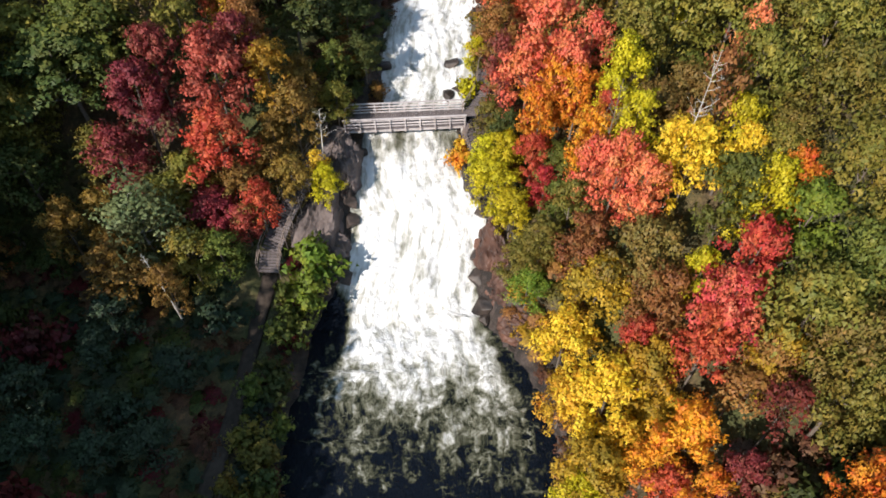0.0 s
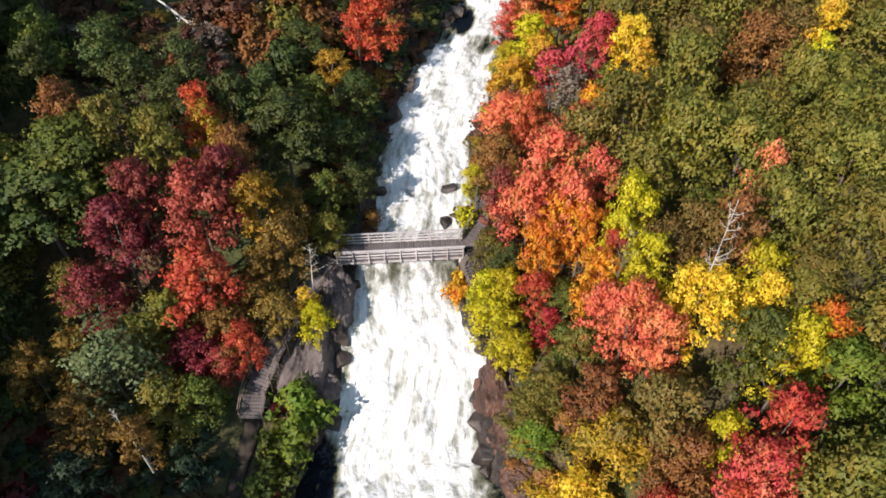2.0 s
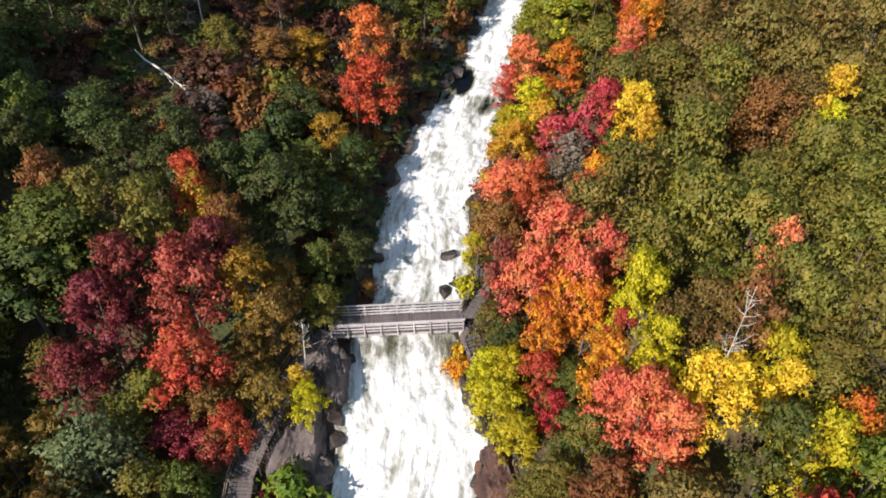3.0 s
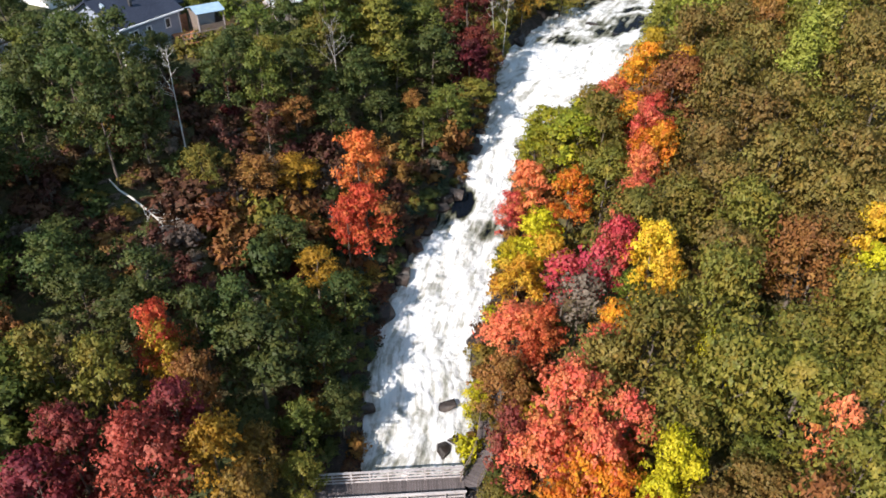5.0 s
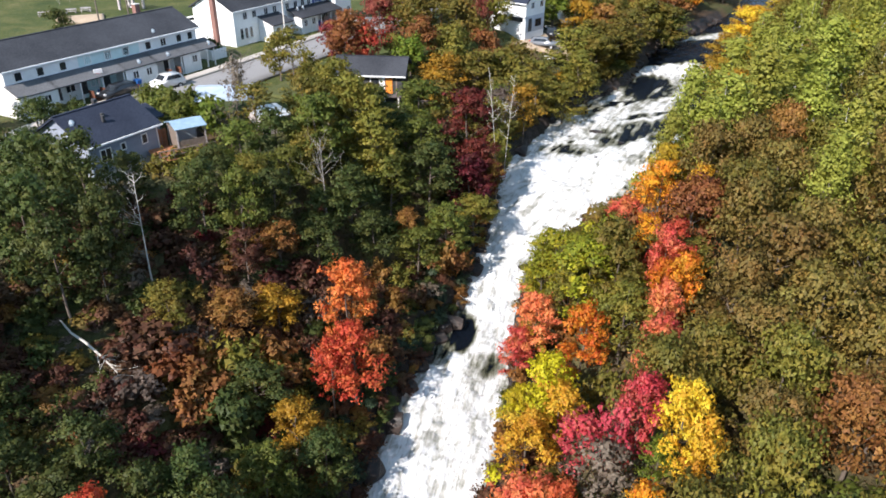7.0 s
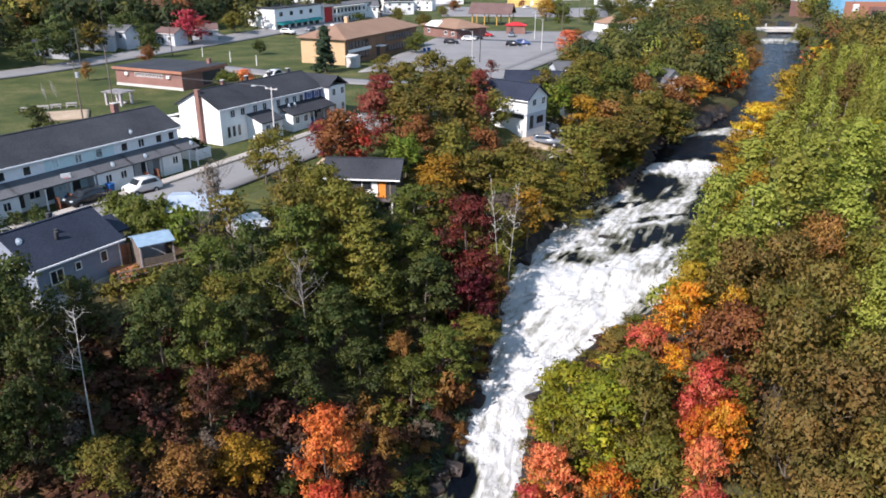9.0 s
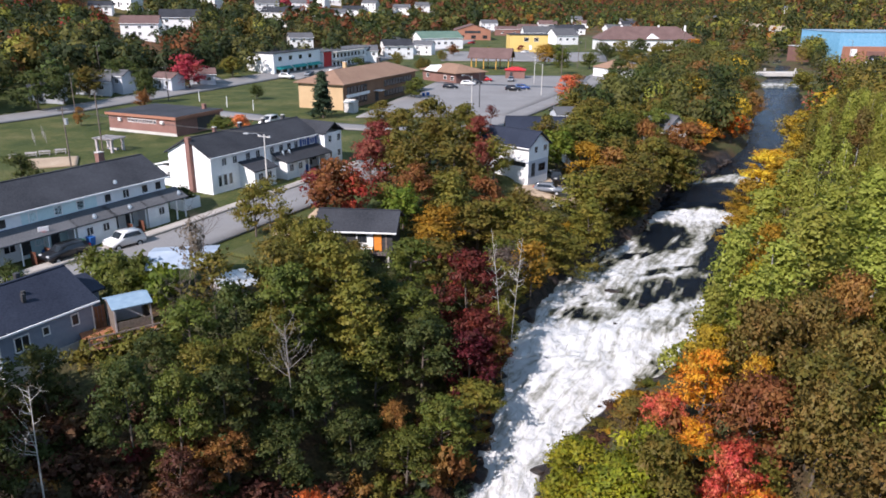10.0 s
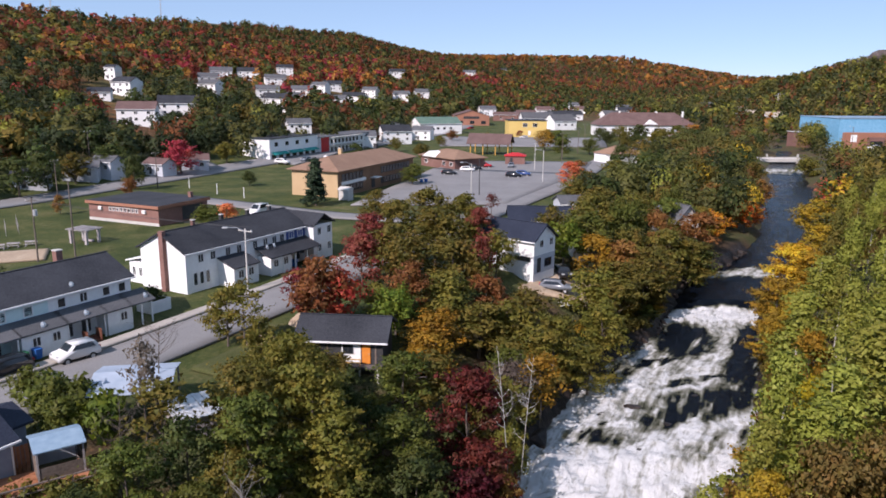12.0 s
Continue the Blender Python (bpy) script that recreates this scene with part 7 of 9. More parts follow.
def school():
    L, D = 12.6, 42.0
    h = house("school", -34.0, 222.2, GZT, -23, L, D, 5.8, 2.7, "hip", M_TANBRICK, M_SHINGLEB, "tan brick two-storey school with brown hip roof", "building", over=0.9)
    for z in (1.5, 4.2):
        for u in np.arange(2.6, 13, 1.75):
            window(h, "right", float(u), z, 1.5, 1.7, L + 0.05, D, M_DARKTRIM, 0)
        for u in np.arange(22.5, 40, 1.75):
            window(h, "right", float(u), z, 1.5, 1.7, L + 0.05, D, M_DARKTRIM, 0)
    # this wall lies in shade; the darker tone is put into its facing
    part("shaded_side_facing", boxes((L + 0.004, 0.3, -0.5, L + 0.05, 41.7, 5.7)), M_SHADEBRICK, h, "brown brick facing darkened for the shaded side")
    part("spandrel", boxes((L + 0.054, 1.6, 2.45, L + 0.10, 13.6, 3.2)), M_TRIM, h)
    door(h, "right", 17.5, L + 0.05, D, M_DARKTRIM, 1.8, 2.3, 0.1)
    part("canopy", boxes((L + 0.06, 16.0, 2.7, L + 1.8, 19.0, 2.9), bevel=0.03), M_TRIM, h)
    for u in (14.0, 33.0):
        chimney(h, L / 2 - 1.0, u, 7.2, 10.0, 0.9, M_TANBRICK if u < 20 else M_DARKTRIM)
    part("roof_vent", boxes((L / 2 - 2, 7.6, 7.3, L / 2 - 1.2, 8.3, 8.6), bevel=0.04), M_TRIM, h)
    s = house("storage_hut", -21.8, 214.2, GZT, -23, 2.6, 2.2, 2.2, 0.4, "gable", M_CONCRETE, M_CONCRETE, "pale grey storage hut beside the school", "shed", over=0.12)


def motel():
    L, D = 11.0, 31.0
    h = house("motel", -66.0, 299.5, GZT, -22, L, D, 7.6, 0, "flat", M_SIDING, M_SHINGLE, "white flat-roofed two-storey shop building with teal awnings", "building", over=0.35)
    for u in np.arange(4, 30, 6.5):
        window(h, "right", float(u), 5.7, 1.9, 1.4, L, D, M_DARKTRIM)
    for u in np.arange(2.5, 29, 4.2):
        window(h, "right", float(u), 1.4, 2.6, 1.8, L, D, M_DARKTRIM, 2)
    for u in (1.0, 11.0, 21.0):
        part("awning", slab_roof([[(L + 0.02, u, 3.2), (L + 0.02, u + 9, 3.2), (L + 1.5, u + 9, 2.4), (L + 1.5, u, 2.4)]], 0.12), M_TEAL, h, "teal awning")
    a = radians(-22)
    x, y = -66.0 - math.sin(a) * (D + 0.4), 299.5 + math.cos(a) * (D + 0.4)
    m = house("lodging_block", x + 1, y, GZT, -22, L, 40.0, 6.4, 0, "flat", M_SIDING, M_SHINGLEG, "white two-storey lodging block with gallery and red end", "building", over=0.5)
    part("end_panel", boxes((L + 0.004, 0.1, 0, L + 0.06, 6.0, 6.3)), M_REDPAINT, m)
    part("gallery_floor", boxes((L + 0.07, 6.2, 2.9, L + 2.0, 30, 3.1)), M_CONCRETE, m)
    for u in np.arange(6.4, 30.1, 2.95):
        part("gallery_post", boxes((L + 1.85, float(u) - 0.09, -0.5, L + 2.0, float(u) + 0.09, 6.0)), M_TRIM, m)
    part("gallery_rail", boxes((L + 1.88, 6.2, 3.9, L + 1.98, 30, 4.02), (L + 1.88, 6.2, 3.45, L + 1.98, 30, 3.52)), M_TRIM, m)
    part("gallery_roof", boxes((L + 0.52, 6.0, 6.1, L + 2.3, 30.3, 6.3)), M_CONCRETE, m)
    for u in np.arange(8, 30, 2.95):
        for z in (1.5, 4.6):
            window(m, "right", float(u), z, 1.4, 1.5, L, 40, M_DARKTRIM)
    for u in (32.5, 36.5):
        for z in (1.5, 4.6):
            window(m, "right", u, z, 1.2, 1.4, L, 40, M_DARKTRIM)


def town_centre():
    h = house("park_building", -4.5, 293.0, GZT, -55, 19.0, 12.0, 3.1, 2.2, "hip", M_BRICK, M_SHINGLEB, "brick park building with brown hip roof and white gable", "building", over=0.9)
    part("front_gable", solid([(2, -1.0, 3.1), (10, -1.0, 3.1), (6, -1.0, 5.0), (2, 3.0, 3.1), (10, 3.0, 3.1), (6, 3.0, 5.0)], [(0, 1, 2), (3, 5, 4), (0, 2, 5, 3), (1, 4, 5, 2), (0, 3, 4, 1)]), M_TRIM, h)
    for u in (3, 13, 17):
        window(h, "front", u, 1.5, 1.6, 1.3, 19, 12)
    p = thing("pavilion", 14.0, 338.0, GZT, -15, "open timber pavilion with brown shingle roof", "pavilion")
    for u in (0, 5, 10, 15):
        for v in (0, 9):
            part("post", boxes((u - 0.18, v - 0.18, -0.5, u + 0.18, v + 0.18, 4.0)), M_TIMBER, p)
    part("beam", boxes((-0.3, -0.15, 3.6, 15.3, 0.15, 3.95), (-0.3, 8.85, 3.6, 15.3, 9.15, 3.95)), M_TIMBER, p)
    part("roof", slab_roof([[(-1.5, -1.2, 3.9), (16, -1.2, 3.9), (16, 4.5, 7.6), (-1.5, 4.5, 7.6)], [(-1.5, 4.5, 7.6), (16, 4.5, 7.6), (16, 10.2, 3.9), (-1.5, 10.2, 3.9)]], 0.25), M_SHINGLEP, p)
    part("truss", boxes((-0.4, 0.0, 4.0, -0.15, 9, 4.3), (-0.4, 4.3, 4.0, -0.15, 4.7, 7.2)), M_TIMBER, p)
    part("brace", slab_roof([[(-0.35, 0.2, 4.3), (-0.05, 0.2, 4.3), (-0.05, 4.4, 7.2), (-0.35, 4.4, 7.2)], [(-0.35, 4.6, 7.2), (-0.05, 4.6, 7.2), (-0.05, 8.8, 4.3), (-0.35, 8.8, 4.3)]], 0.3), M_TIMBER, p)
    s = house("red_shed", 24.0, 296.0, GZT, -8, 6.6, 4.5, 2.7, 0.9, "hip", M_BRICK, M_REDPAINT, "small brick shed with bright red roof", "shed", over=0.4)
    door(s, "front", 2.0, 6.6, 4.5, M_DARKTRIM)
    y = house("yellow_building", 40.0, 452.0, GZT, 2, 21.0, 16.0, 8.0, 0, "flat", M_YELLOW, M_SHINGLE, "bright yellow two-storey building with flat grey roof", "building")
    for u in (9.0, 14.5):
        window(y, "front", u, 5.6, 2.6, 2.2, 21, 16, M_TRIM, 2)
    door(y, "front", 11.5, 21, 16, M_TRIM, 1.4, 2.4)
    o = house("orange_building", 13.0, 560.0, GZT, 4, 24.0, 22.0, 6.5, 3.6, "gable", M_ORANGE, M_SHINGLEP, "orange-fronted hall with dark gable roof", "building", "y")
    part("sign", boxes((6, -0.15, 4.4, 17, -0.02, 6.0)), M_DARKTRIM, o, "dark sign board")
    for u in (4, 12, 20):
        window(o, "front", u, 1.9, 3.2, 2.2, 24, 22, M_DARKTRIM, 2)
    g = house("green_roofed_hall", -9.0, 470.0, GZT, 22, 26.0, 17.0, 5.0, 3.4, "gable", M_SIDING, M_SHINGLEV, "white hall with weathered green gable roof", "building")
    for u in (3, 7, 11, 15, 19):
        window(g, "front", u, 2.2, 1.8, 1.5, 26, 17)
    w = house("shop", -28.0, 415.0, GZT, 10, 14.0, 15.0, 6.2, 2.0, "gable", M_SIDING, M_SHINGLE, "white two-storey shop with dark roof", "building", "y")
    for u in (3, 7, 11):
        window(w, "front", u, 4.6, 1.4, 1.3, 14, 15)
        window(w, "front", u, 1.5, 2.2, 1.6, 14, 15, M_DARKTRIM)
    b = house("plum_roofed_residence", 94.0, 470.0, GZT, 4, 56.0, 18.0, 5.0, 7.0, "hip", M_SIDING, M_SHINGLEP, "long white residence with plum-brown hip roof", "building", over=0.8)
    for u in np.arange(3, 54, 5.0):
        window(b, "front", float(u), 2.6, 2.0, 1.8, 56, 18)
    for u in (14, 36, 52):
        chimney(b, u, 9, 9, 12.8, 0.9, M_TRIM)
    part("gable_dormer", solid([(26, -0.8, 5.6), (34, -0.8, 5.6), (30, -0.8, 8.2), (26, 5, 5.6), (34, 5, 5.6), (30, 5, 8.2)], [(0, 1, 2), (3, 5, 4), (0, 2, 5, 3), (1, 4, 5, 2), (0, 3, 4, 1)]), M_SIDING, b)
    c = house("blue_arena", 186.0, 386.0, 24.0, 3, 52.0, 34.0, 13.6, 0, "flat", M_BLUEMETAL, M_BLUEROOF, "large sky-blue metal-clad arena with brick entrance", "building", over=0.25)
    part("entrance_block", boxes((2, -3.0, -1, 22, -0.004, 7.4), bevel=0.03), M_ORANGE, c, "brown brick entrance")
    part("entrance_front", boxes((12, -4.2, -1, 20, -3.01, 5.4), bevel=0.03), M_BRICK, c)
    part("glazing", boxes((13, -4.26, 0.2, 19, -4.21, 3.6)), M_GLASS, c)
    part("sign_panel", boxes((4.2, -3.06, 3.2, 7.2, -3.01, 6.4)), M_TRIM, c, "white sign panel")
    part("cladding_seam", boxes(*[(float(u), -0.05, 0, float(u) + 0.12, -0.004, 13.4) for u in np.arange(24, 52, 2.0)]), M_BLUEROOF, c)
    part("parapet", boxes((-0.3, -0.3, 13.86, 52.3, 0.0, 14.3)), M_BLUEROOF, c)
    t = house("brick_annexe", 177.5, 402.0, 24.0, 3, 8.0, 14.0, 6.0, 0, "flat", M_BRICK, M_CONCRETE, "brown brick annexe with pale flat roof", "building")
    for i, (x, y, L, D, e, r, wm, rm, lab) in enumerate(((262, 720, 26, 16, 5, 4, M_SIDING, M_CONCRETE, "white house with pale roof"), (290, 735, 40, 22, 4, 5, M_TANBRICK, M_SHINGLEG, "long beige building with grey-beige roof"), (335, 760, 34, 20, 4, 4, M_SIDING, M_SHINGLEG, "beige low building with pale roof"),
                                                    (60, 560, 22, 14, 5, 4, M_SIDING, M_SHINGLEG, "white gabled house in the town"), (84, 590, 20, 12, 5, 4, M_SIDING, M_SHINGLE, "white gabled house in the town"), (44, 620, 30, 14, 5, 2, M_BRICK, M_SHINGLEP, "brown brick shop in the town"),
                                                    (76, 520, 16, 14, 5, 4, M_SIDING, M_SHINGLEG, "white gabled house in the town"), (100, 640, 18, 12, 5, 3, M_SIDING, M_SHINGLE, "white gabled house in the town"), (140, 660, 20, 12, 5, 3, M_SIDING, M_SHINGLEG, "white house with grey roof"), (200, 700, 18, 12, 5, 3, M_SIDING, M_SHINGLE, "white house with dark roof"))):
        q = house("house", x, y, GZT + float(hill(x, y)), (12, -8, 20, 5)[i % 4], L, D, e, r, "gable", wm, rm, lab)
        for u in (0.2, 0.5, 0.8):
            window(q, "front", L * u, 2.6, 1.8, 1.5, L, D)
    n = house("brown_house", 62.0, 300.0, GZT, 30, 13.0, 10.0, 3.0, 2.6, "hip", M_SIDING, M_SHINGLEB, "low house with brown hip roof")


row_house_one()
row_house_two()
grey_bungalow()
garden_gazebo()
tarp_shelter()
cabin()
white_house()
brick_hall()
school()
motel()
town_centre()


# ---- houses on the hillside and along the main road ----
def hill_house(x, y, L, D, rz, eave, rise, wall, roof, label):
    g = ground_at(x, y)
    h = house("house", x, y, g, rz, L, D, eave, rise, "gable", wall, roof, label, group="hillside houses", sunk=4)
    k = 3 if L > 10 else 2
    for i in range(k):
        u = L * (i + 0.5) / k
        window(h, "front", u, eave - 1.4, 1.3, 1.2, L, D)
        if eave > 4:
            window(h, "front", u, 1.4, 1.3, 1.2, L, D)
    door(h, "front", L * 0.36, L, D, M_DARKTRIM)
    return h

hill_house(-118.5, 323.5, 13.6, 9.0, 10, 5.2, 2.6, M_SIDING, M_SHINGLEP, "white gabled house on the wooded hillside")
hill_house(-114.7, 354.5, 16.0, 9.0, 14, 5.2, 3.0, M_SIDING, M_SHINGLE, "white gabled house on the wooded hillside")
hill_house(-149.0, 390.6, 11.1, 8.3, -20, 5.2, 2.1, M_SIDING, M_SHINGLE, "white gabled house on the wooded hillside")
hill_house(-134.5, 468.5, 12.7, 9.0, -25, 5.2, 2.4, M_SIDING, M_SHINGLEG, "white gabled house on the wooded hillside")
hill_house(-158.0, 544.9, 13.6, 9.0, 20, 5.2, 2.6, M_SIDING, M_SHINGLEG, "white gabled house on the wooded hillside")
hill_house(-165.5, 595.1, 15.7, 9.0, 15, 5, 3.0, M_SIDING, M_SHINGLEG, "white gabled house on the wooded hillside")
hill_house(-155.0, 630.0, 16.0, 9.0, 10, 5, 3.0, M_SIDING, M_SHINGLE, "white gabled house on the wooded hillside")
hill_house(-119.8, 545.1, 15.1, 9.0, 20, 5, 2.9, M_SIDING, M_SHINGLEG, "white gabled house on the wooded hillside")
hill_house(-97.8, 462.6, 15.0, 9.0, -15, 5, 2.9, M_SIDING, M_SHINGLE, "white gabled house on the wooded hillside")
hill_house(-98.7, 524.6, 13.8, 9.0, 10, 5, 2.6, M_SIDING, M_SHINGLEG, "white gabled house on the wooded hillside")
hill_house(-133.1, 629.0, 16.0, 9.0, 20, 5, 3.0, M_SIDING, M_SHINGLEG, "white gabled house on the wooded hillside")
hill_house(-106.8, 594.1, 15.8, 9.0, 0, 4.5, 3.0, M_SIDING, M_SHINGLEG, "white gabled house on the wooded hillside")
hill_house(-99.4, 636.6, 12.7, 9.0, -20, 5, 2.4, M_SIDING, M_SHINGLEG, "white gabled house on the wooded hillside")
hill_house(-91.1, 655.8, 14.9, 9.0, 20, 5, 2.8, M_SIDING, M_SHINGLE, "white gabled house on the wooded hillside")
hill_house(-78.4, 583.4, 13.9, 9.0, 10, 4, 2.6, M_SIDING, M_SHINGLEG, "white gabled house on the wooded hillside")
hill_house(-71.8, 611.3, 16.0, 9.0, -10, 4, 3.0, M_SIDING, M_SHINGLE, "white gabled house on the wooded hillside")
hill_house(-62.1, 664.2, 12.5, 9.0, -20, 5, 2.4, M_SIDING, M_SHINGLEG, "white gabled house on the wooded hillside")
hill_house(-49.5, 834.2, 16.0, 9.0, 10, 4, 3.0, M_SIDING, M_SHINGLE, "white gabled house on the wooded hillside")
hill_house(-19.4, 722.2, 16.0, 9.0, 10, 4, 3.0, M_SIDING, M_SHINGLEG, "white gabled house on the wooded hillside")
hill_house(-37.3, 678.8, 13.7, 9.0, -10, 4, 2.6, M_SIDING, M_SHINGLEG, "white gabled house on the wooded hillside")
hill_house(34.7, 1033.9, 16.0, 9.0, 0, 6, 3.0, M_SIDING, M_SHINGLEG, "white gabled house on the wooded hillside")
hill_house(102.1, 1320.1, 16.0, 9.0, 0, 5, 3.0, M_SIDING, M_SHINGLE, "white gabled house on the wooded hillside")
hill_house(-173.1, 439.0, 7.0, 5.2, -20, 6, 1.3, M_SIDING, M_SHINGLE, "white gabled house on the wooded hillside")
hill_house(-149.4, 367.7, 9.2, 6.9, 15, 3, 1.8, M_SIDING, M_SHINGLE, "white gabled house on the wooded hillside")
hill_house(-63.9, 367.4, 10.2, 7.7, 20, 4, 1.9, M_SIDING, M_SHINGLEG, "white gabled house on the wooded hillside")
hill_house(-94.2, 232.4, 8.4, 6.3, 15, 3, 1.6, M_GREYSIDE, M_SHINGLEG, "small grey house among trees by the main road")
hill_house(-91.0, 241.0, 7.0, 5.2, -20, 4, 1.3, M_GREYSIDE, M_SHINGLEG, "small grey house among trees by the main road")
hill_house(-99.0, 218.2, 7.6, 5.7, 15, 3, 1.4, M_GREYSIDE, M_SHINGLE, "small grey house among trees by the main road")
hill_house(-81.1, 251.6, 7.0, 5.2, -25, 3, 1.3, M_GREYSIDE, M_SHINGLEP, "small grey house among trees by the main road")
hill_house(-74.4, 262.0, 7.9, 5.9, 20, 3, 1.5, M_GREYSIDE, M_SHINGLEP, "small grey house among trees by the main road")
hill_house(-137.9, 694.1, 13.9, 9.0, 15, 5, 2.6, M_SIDING, M_SHINGLE, "white gabled house on the wooded hillside")
hill_house(139.6, 852.5, 16.0, 9.0, 10, 5, 3.0, M_SIDING, M_SHINGLEG, "white gabled house on the wooded hillside")
hill_house(184.7, 808.8, 16.0, 9.0, -10, 5, 3.0, M_SIDING, M_SHINGLEG, "white gabled house on the wooded hillside")
hill_house(89.2, 704.8, 16.0, 9.0, 5, 5, 3.0, M_SIDING, M_SHINGLEP, "white gabled house on the wooded hillside")
hill_house(276.4, 820.9, 16.0, 9.0, 10, 5, 3.0, M_SIDING, M_SHINGLEG, "white gabled house on the wooded hillside")
hill_house(-24.3, 388.8, 14.0, 9.0, 20, 5, 2.7, M_SIDING, M_SHINGLE, "white gabled house on the wooded hillside")
hill_house(-12.4, 422.9, 9.9, 7.4, -15, 5, 1.9, M_SIDING, M_SHINGLEG, "white gabled house on the wooded hillside")
hill_house(-35.3, 356.4, 10.4, 7.8, 10, 4, 2.0, M_SIDING, M_SHINGLEG, "white gabled house on the wooded hillside")
hill_house(65.4, 646.8, 16.0, 9.0, 5, 4, 3.0, M_SIDING, M_SHINGLEP, "white gabled house on the wooded hillside")
hill_house(134.2, 635.4, 16.0, 9.0, -20, 4, 3.0, M_SIDING, M_SHINGLEG, "white gabled house on the wooded hillside")
hill_house(164.2, 712.5, 16.0, 9.0, 15, 5, 3.0, M_SIDING, M_SHINGLE, "white gabled house on the wooded hillside")
hill_house(132.1, 775.6, 14.8, 9.0, -10, 4, 2.8, M_SIDING, M_SHINGLEP, "white gabled house on the wooded hillside")
hill_house(180.9, 934.7, 16.0, 9.0, 20, 4, 3.0, M_SIDING, M_SHINGLEG, "white gabled house on the wooded hillside")
hill_house(259.7, 677.5, 16.0, 9.0, 5, 3.5, 3.0, M_SIDING, M_SHINGLET, "white gabled house on the wooded hillside")
hill_house(266.7, 643.8, 16.0, 9.0, -15, 3.5, 3.0, M_SIDING, M_SHINGLET, "white gabled house on the wooded hillside")
hill_house(36.5, 663.3, 13.4, 9.0, 10, 5, 2.5, M_SIDING, M_SHINGLEG, "white gabled house on the wooded hillside")

# ---- roads, pavements and lawns ----


def ribbon(name, pts, width, mat, lift, label, category, kind="structure", smooth_steps=10):
    """A strip laid on the ground along a bent line."""
    P = np.array(pts, float)
    t = np.linspace(0, len(P) - 1, (len(P) - 1) * smooth_steps + 1)
    xs, ys = np.interp(t, np.arange(len(P)), P[:, 0]), np.interp(t, np.arange(len(P)), P[:, 1])
    if len(P) > 2:
        for _ in range(smooth_steps):
            xs[1:-1] = (xs[:-2] + 2 * xs[1:-1] + xs[2:]) / 4
            ys[1:-1] = (ys[:-2] + 2 * ys[1:-1] + ys[2:]) / 4
    dx, dy = np.gradient(xs), np.gradient(ys)
    n = np.hypot(dx, dy)
    nx, ny = -dy / n, dx / n
    rows = []
    for s in (-0.5, -0.25, 0, 0.25, 0.5):
        x, y = xs + nx * width * s, ys + ny * width * s
        rows.append(np.stack([x, y, ground(x, y) + lift], -1))
    V = np.stack(rows, 1)
    top = V.reshape(-1, 3)
    ob = mesh_object(name, top, grid_faces(5, len(xs)), mat, smooth=True)
    so = ob.modifiers.new("thickness", "SOLIDIFY")
    so.thickness, so.offset = 0.3, 0
    return tagged(ob, label, category, kind=kind)


def patch(name, corners, mat, lift, label, category):
    P = np.array(corners, float)
    n = 14
    u, v = np.meshgrid(np.linspace(0, 1, n), np.linspace(0, 1, n))
    u, v = u[..., None], v[..., None]
    XY = P[0] * (1 - u) * (1 - v) + P[1] * u * (1 - v) + P[2] * u * v + P[3] * (1 - u) * v
    x, y = XY[..., 0].ravel(), XY[..., 1].ravel()
    ob = mesh_object(name, np.stack([x, y, ground(x, y) + lift], -1), grid_faces(n, n), mat, smooth=True)
    so = ob.modifiers.new("thickness", "SOLIDIFY")
    so.thickness, so.offset = 0.3, 0
    return tagged(ob, label, category, kind="structure")


ribbon("road", [(-46, 84), (-37, 98), (-27, 115), (-16, 137), (-6, 160), (6, 186), (24, 222), (42, 260), (60, 310), (76, 350), (98, 400), (120, 450)], 7.4, M_ASPHALT, 0.20, "worn grey asphalt street past the row houses", "road")
ribbon("pavement", [(-50.5, 86.5), (-41.3, 100.5), (-31.2, 117.5), (-20.3, 139.2), (-12, 157)], 1.5, M_PATHWAY, 0.29, "narrow concrete pavement along the street", "pavement")
ribbon("main_road", [(-135, 150), (-108, 180), (-92, 201), (-80, 232), (-66, 268), (-48, 312), (-28, 370), (-12, 430), (10, 500), (30, 600), (60, 760)], 8.5, M_ASPHALT, 0.20, "grey asphalt main road through the town", "road")
ribbon("side_road", [(-66, 268), (-84, 290), (-92, 320), (-84, 350)], 6.0, M_ASPHALT, 0.24, "asphalt side road climbing the hillside", "road")
ribbon("cross_road", [(-58, 214), (-44, 206), (-30, 198), (-20, 192), (4, 186)], 6.0, M_ASPHALT, 0.22, "asphalt lane behind the row houses", "road")
patch("car_park", [(-18, 205), (16, 208), (44, 268), (0, 282)], M_ASPHALT, 0.23, "wide grey asphalt car park", "car park")
patch("car_park", [(0, 270), (44, 266), (56, 306), (4, 306)], M_ASPHALT, 0.21, "asphalt parking area by the red shed", "car park")
patch("forecourt", [(-52, 292), (-46, 288), (-30, 360), (-40, 366)], M_ASPHALT, 0.26, "asphalt forecourt of the shops", "car park")
patch("town_square", [(2, 380), (78, 380), (92, 450), (2, 450)], M_ASPHALT, 0.24, "asphalt lots in the town centre", "car park")
patch("yard", [(12, 143.5), (22, 143.5), (24, 153), (18, 154)], M_DIRT, 0.16, "bare gravel yard beside the white house", "yard")
patch("lawn", [(-21.5, 110.5), (-14, 106.5), (-10, 114), (-17.5, 119)], M_LAWN, 0.14, "patchy lawn beside the street", "lawn")
patch("verge", [(-19, 196), (-4, 190), (0, 198), (-14, 205)], M_LAWN, 0.18, "mown grass verge", "lawn")

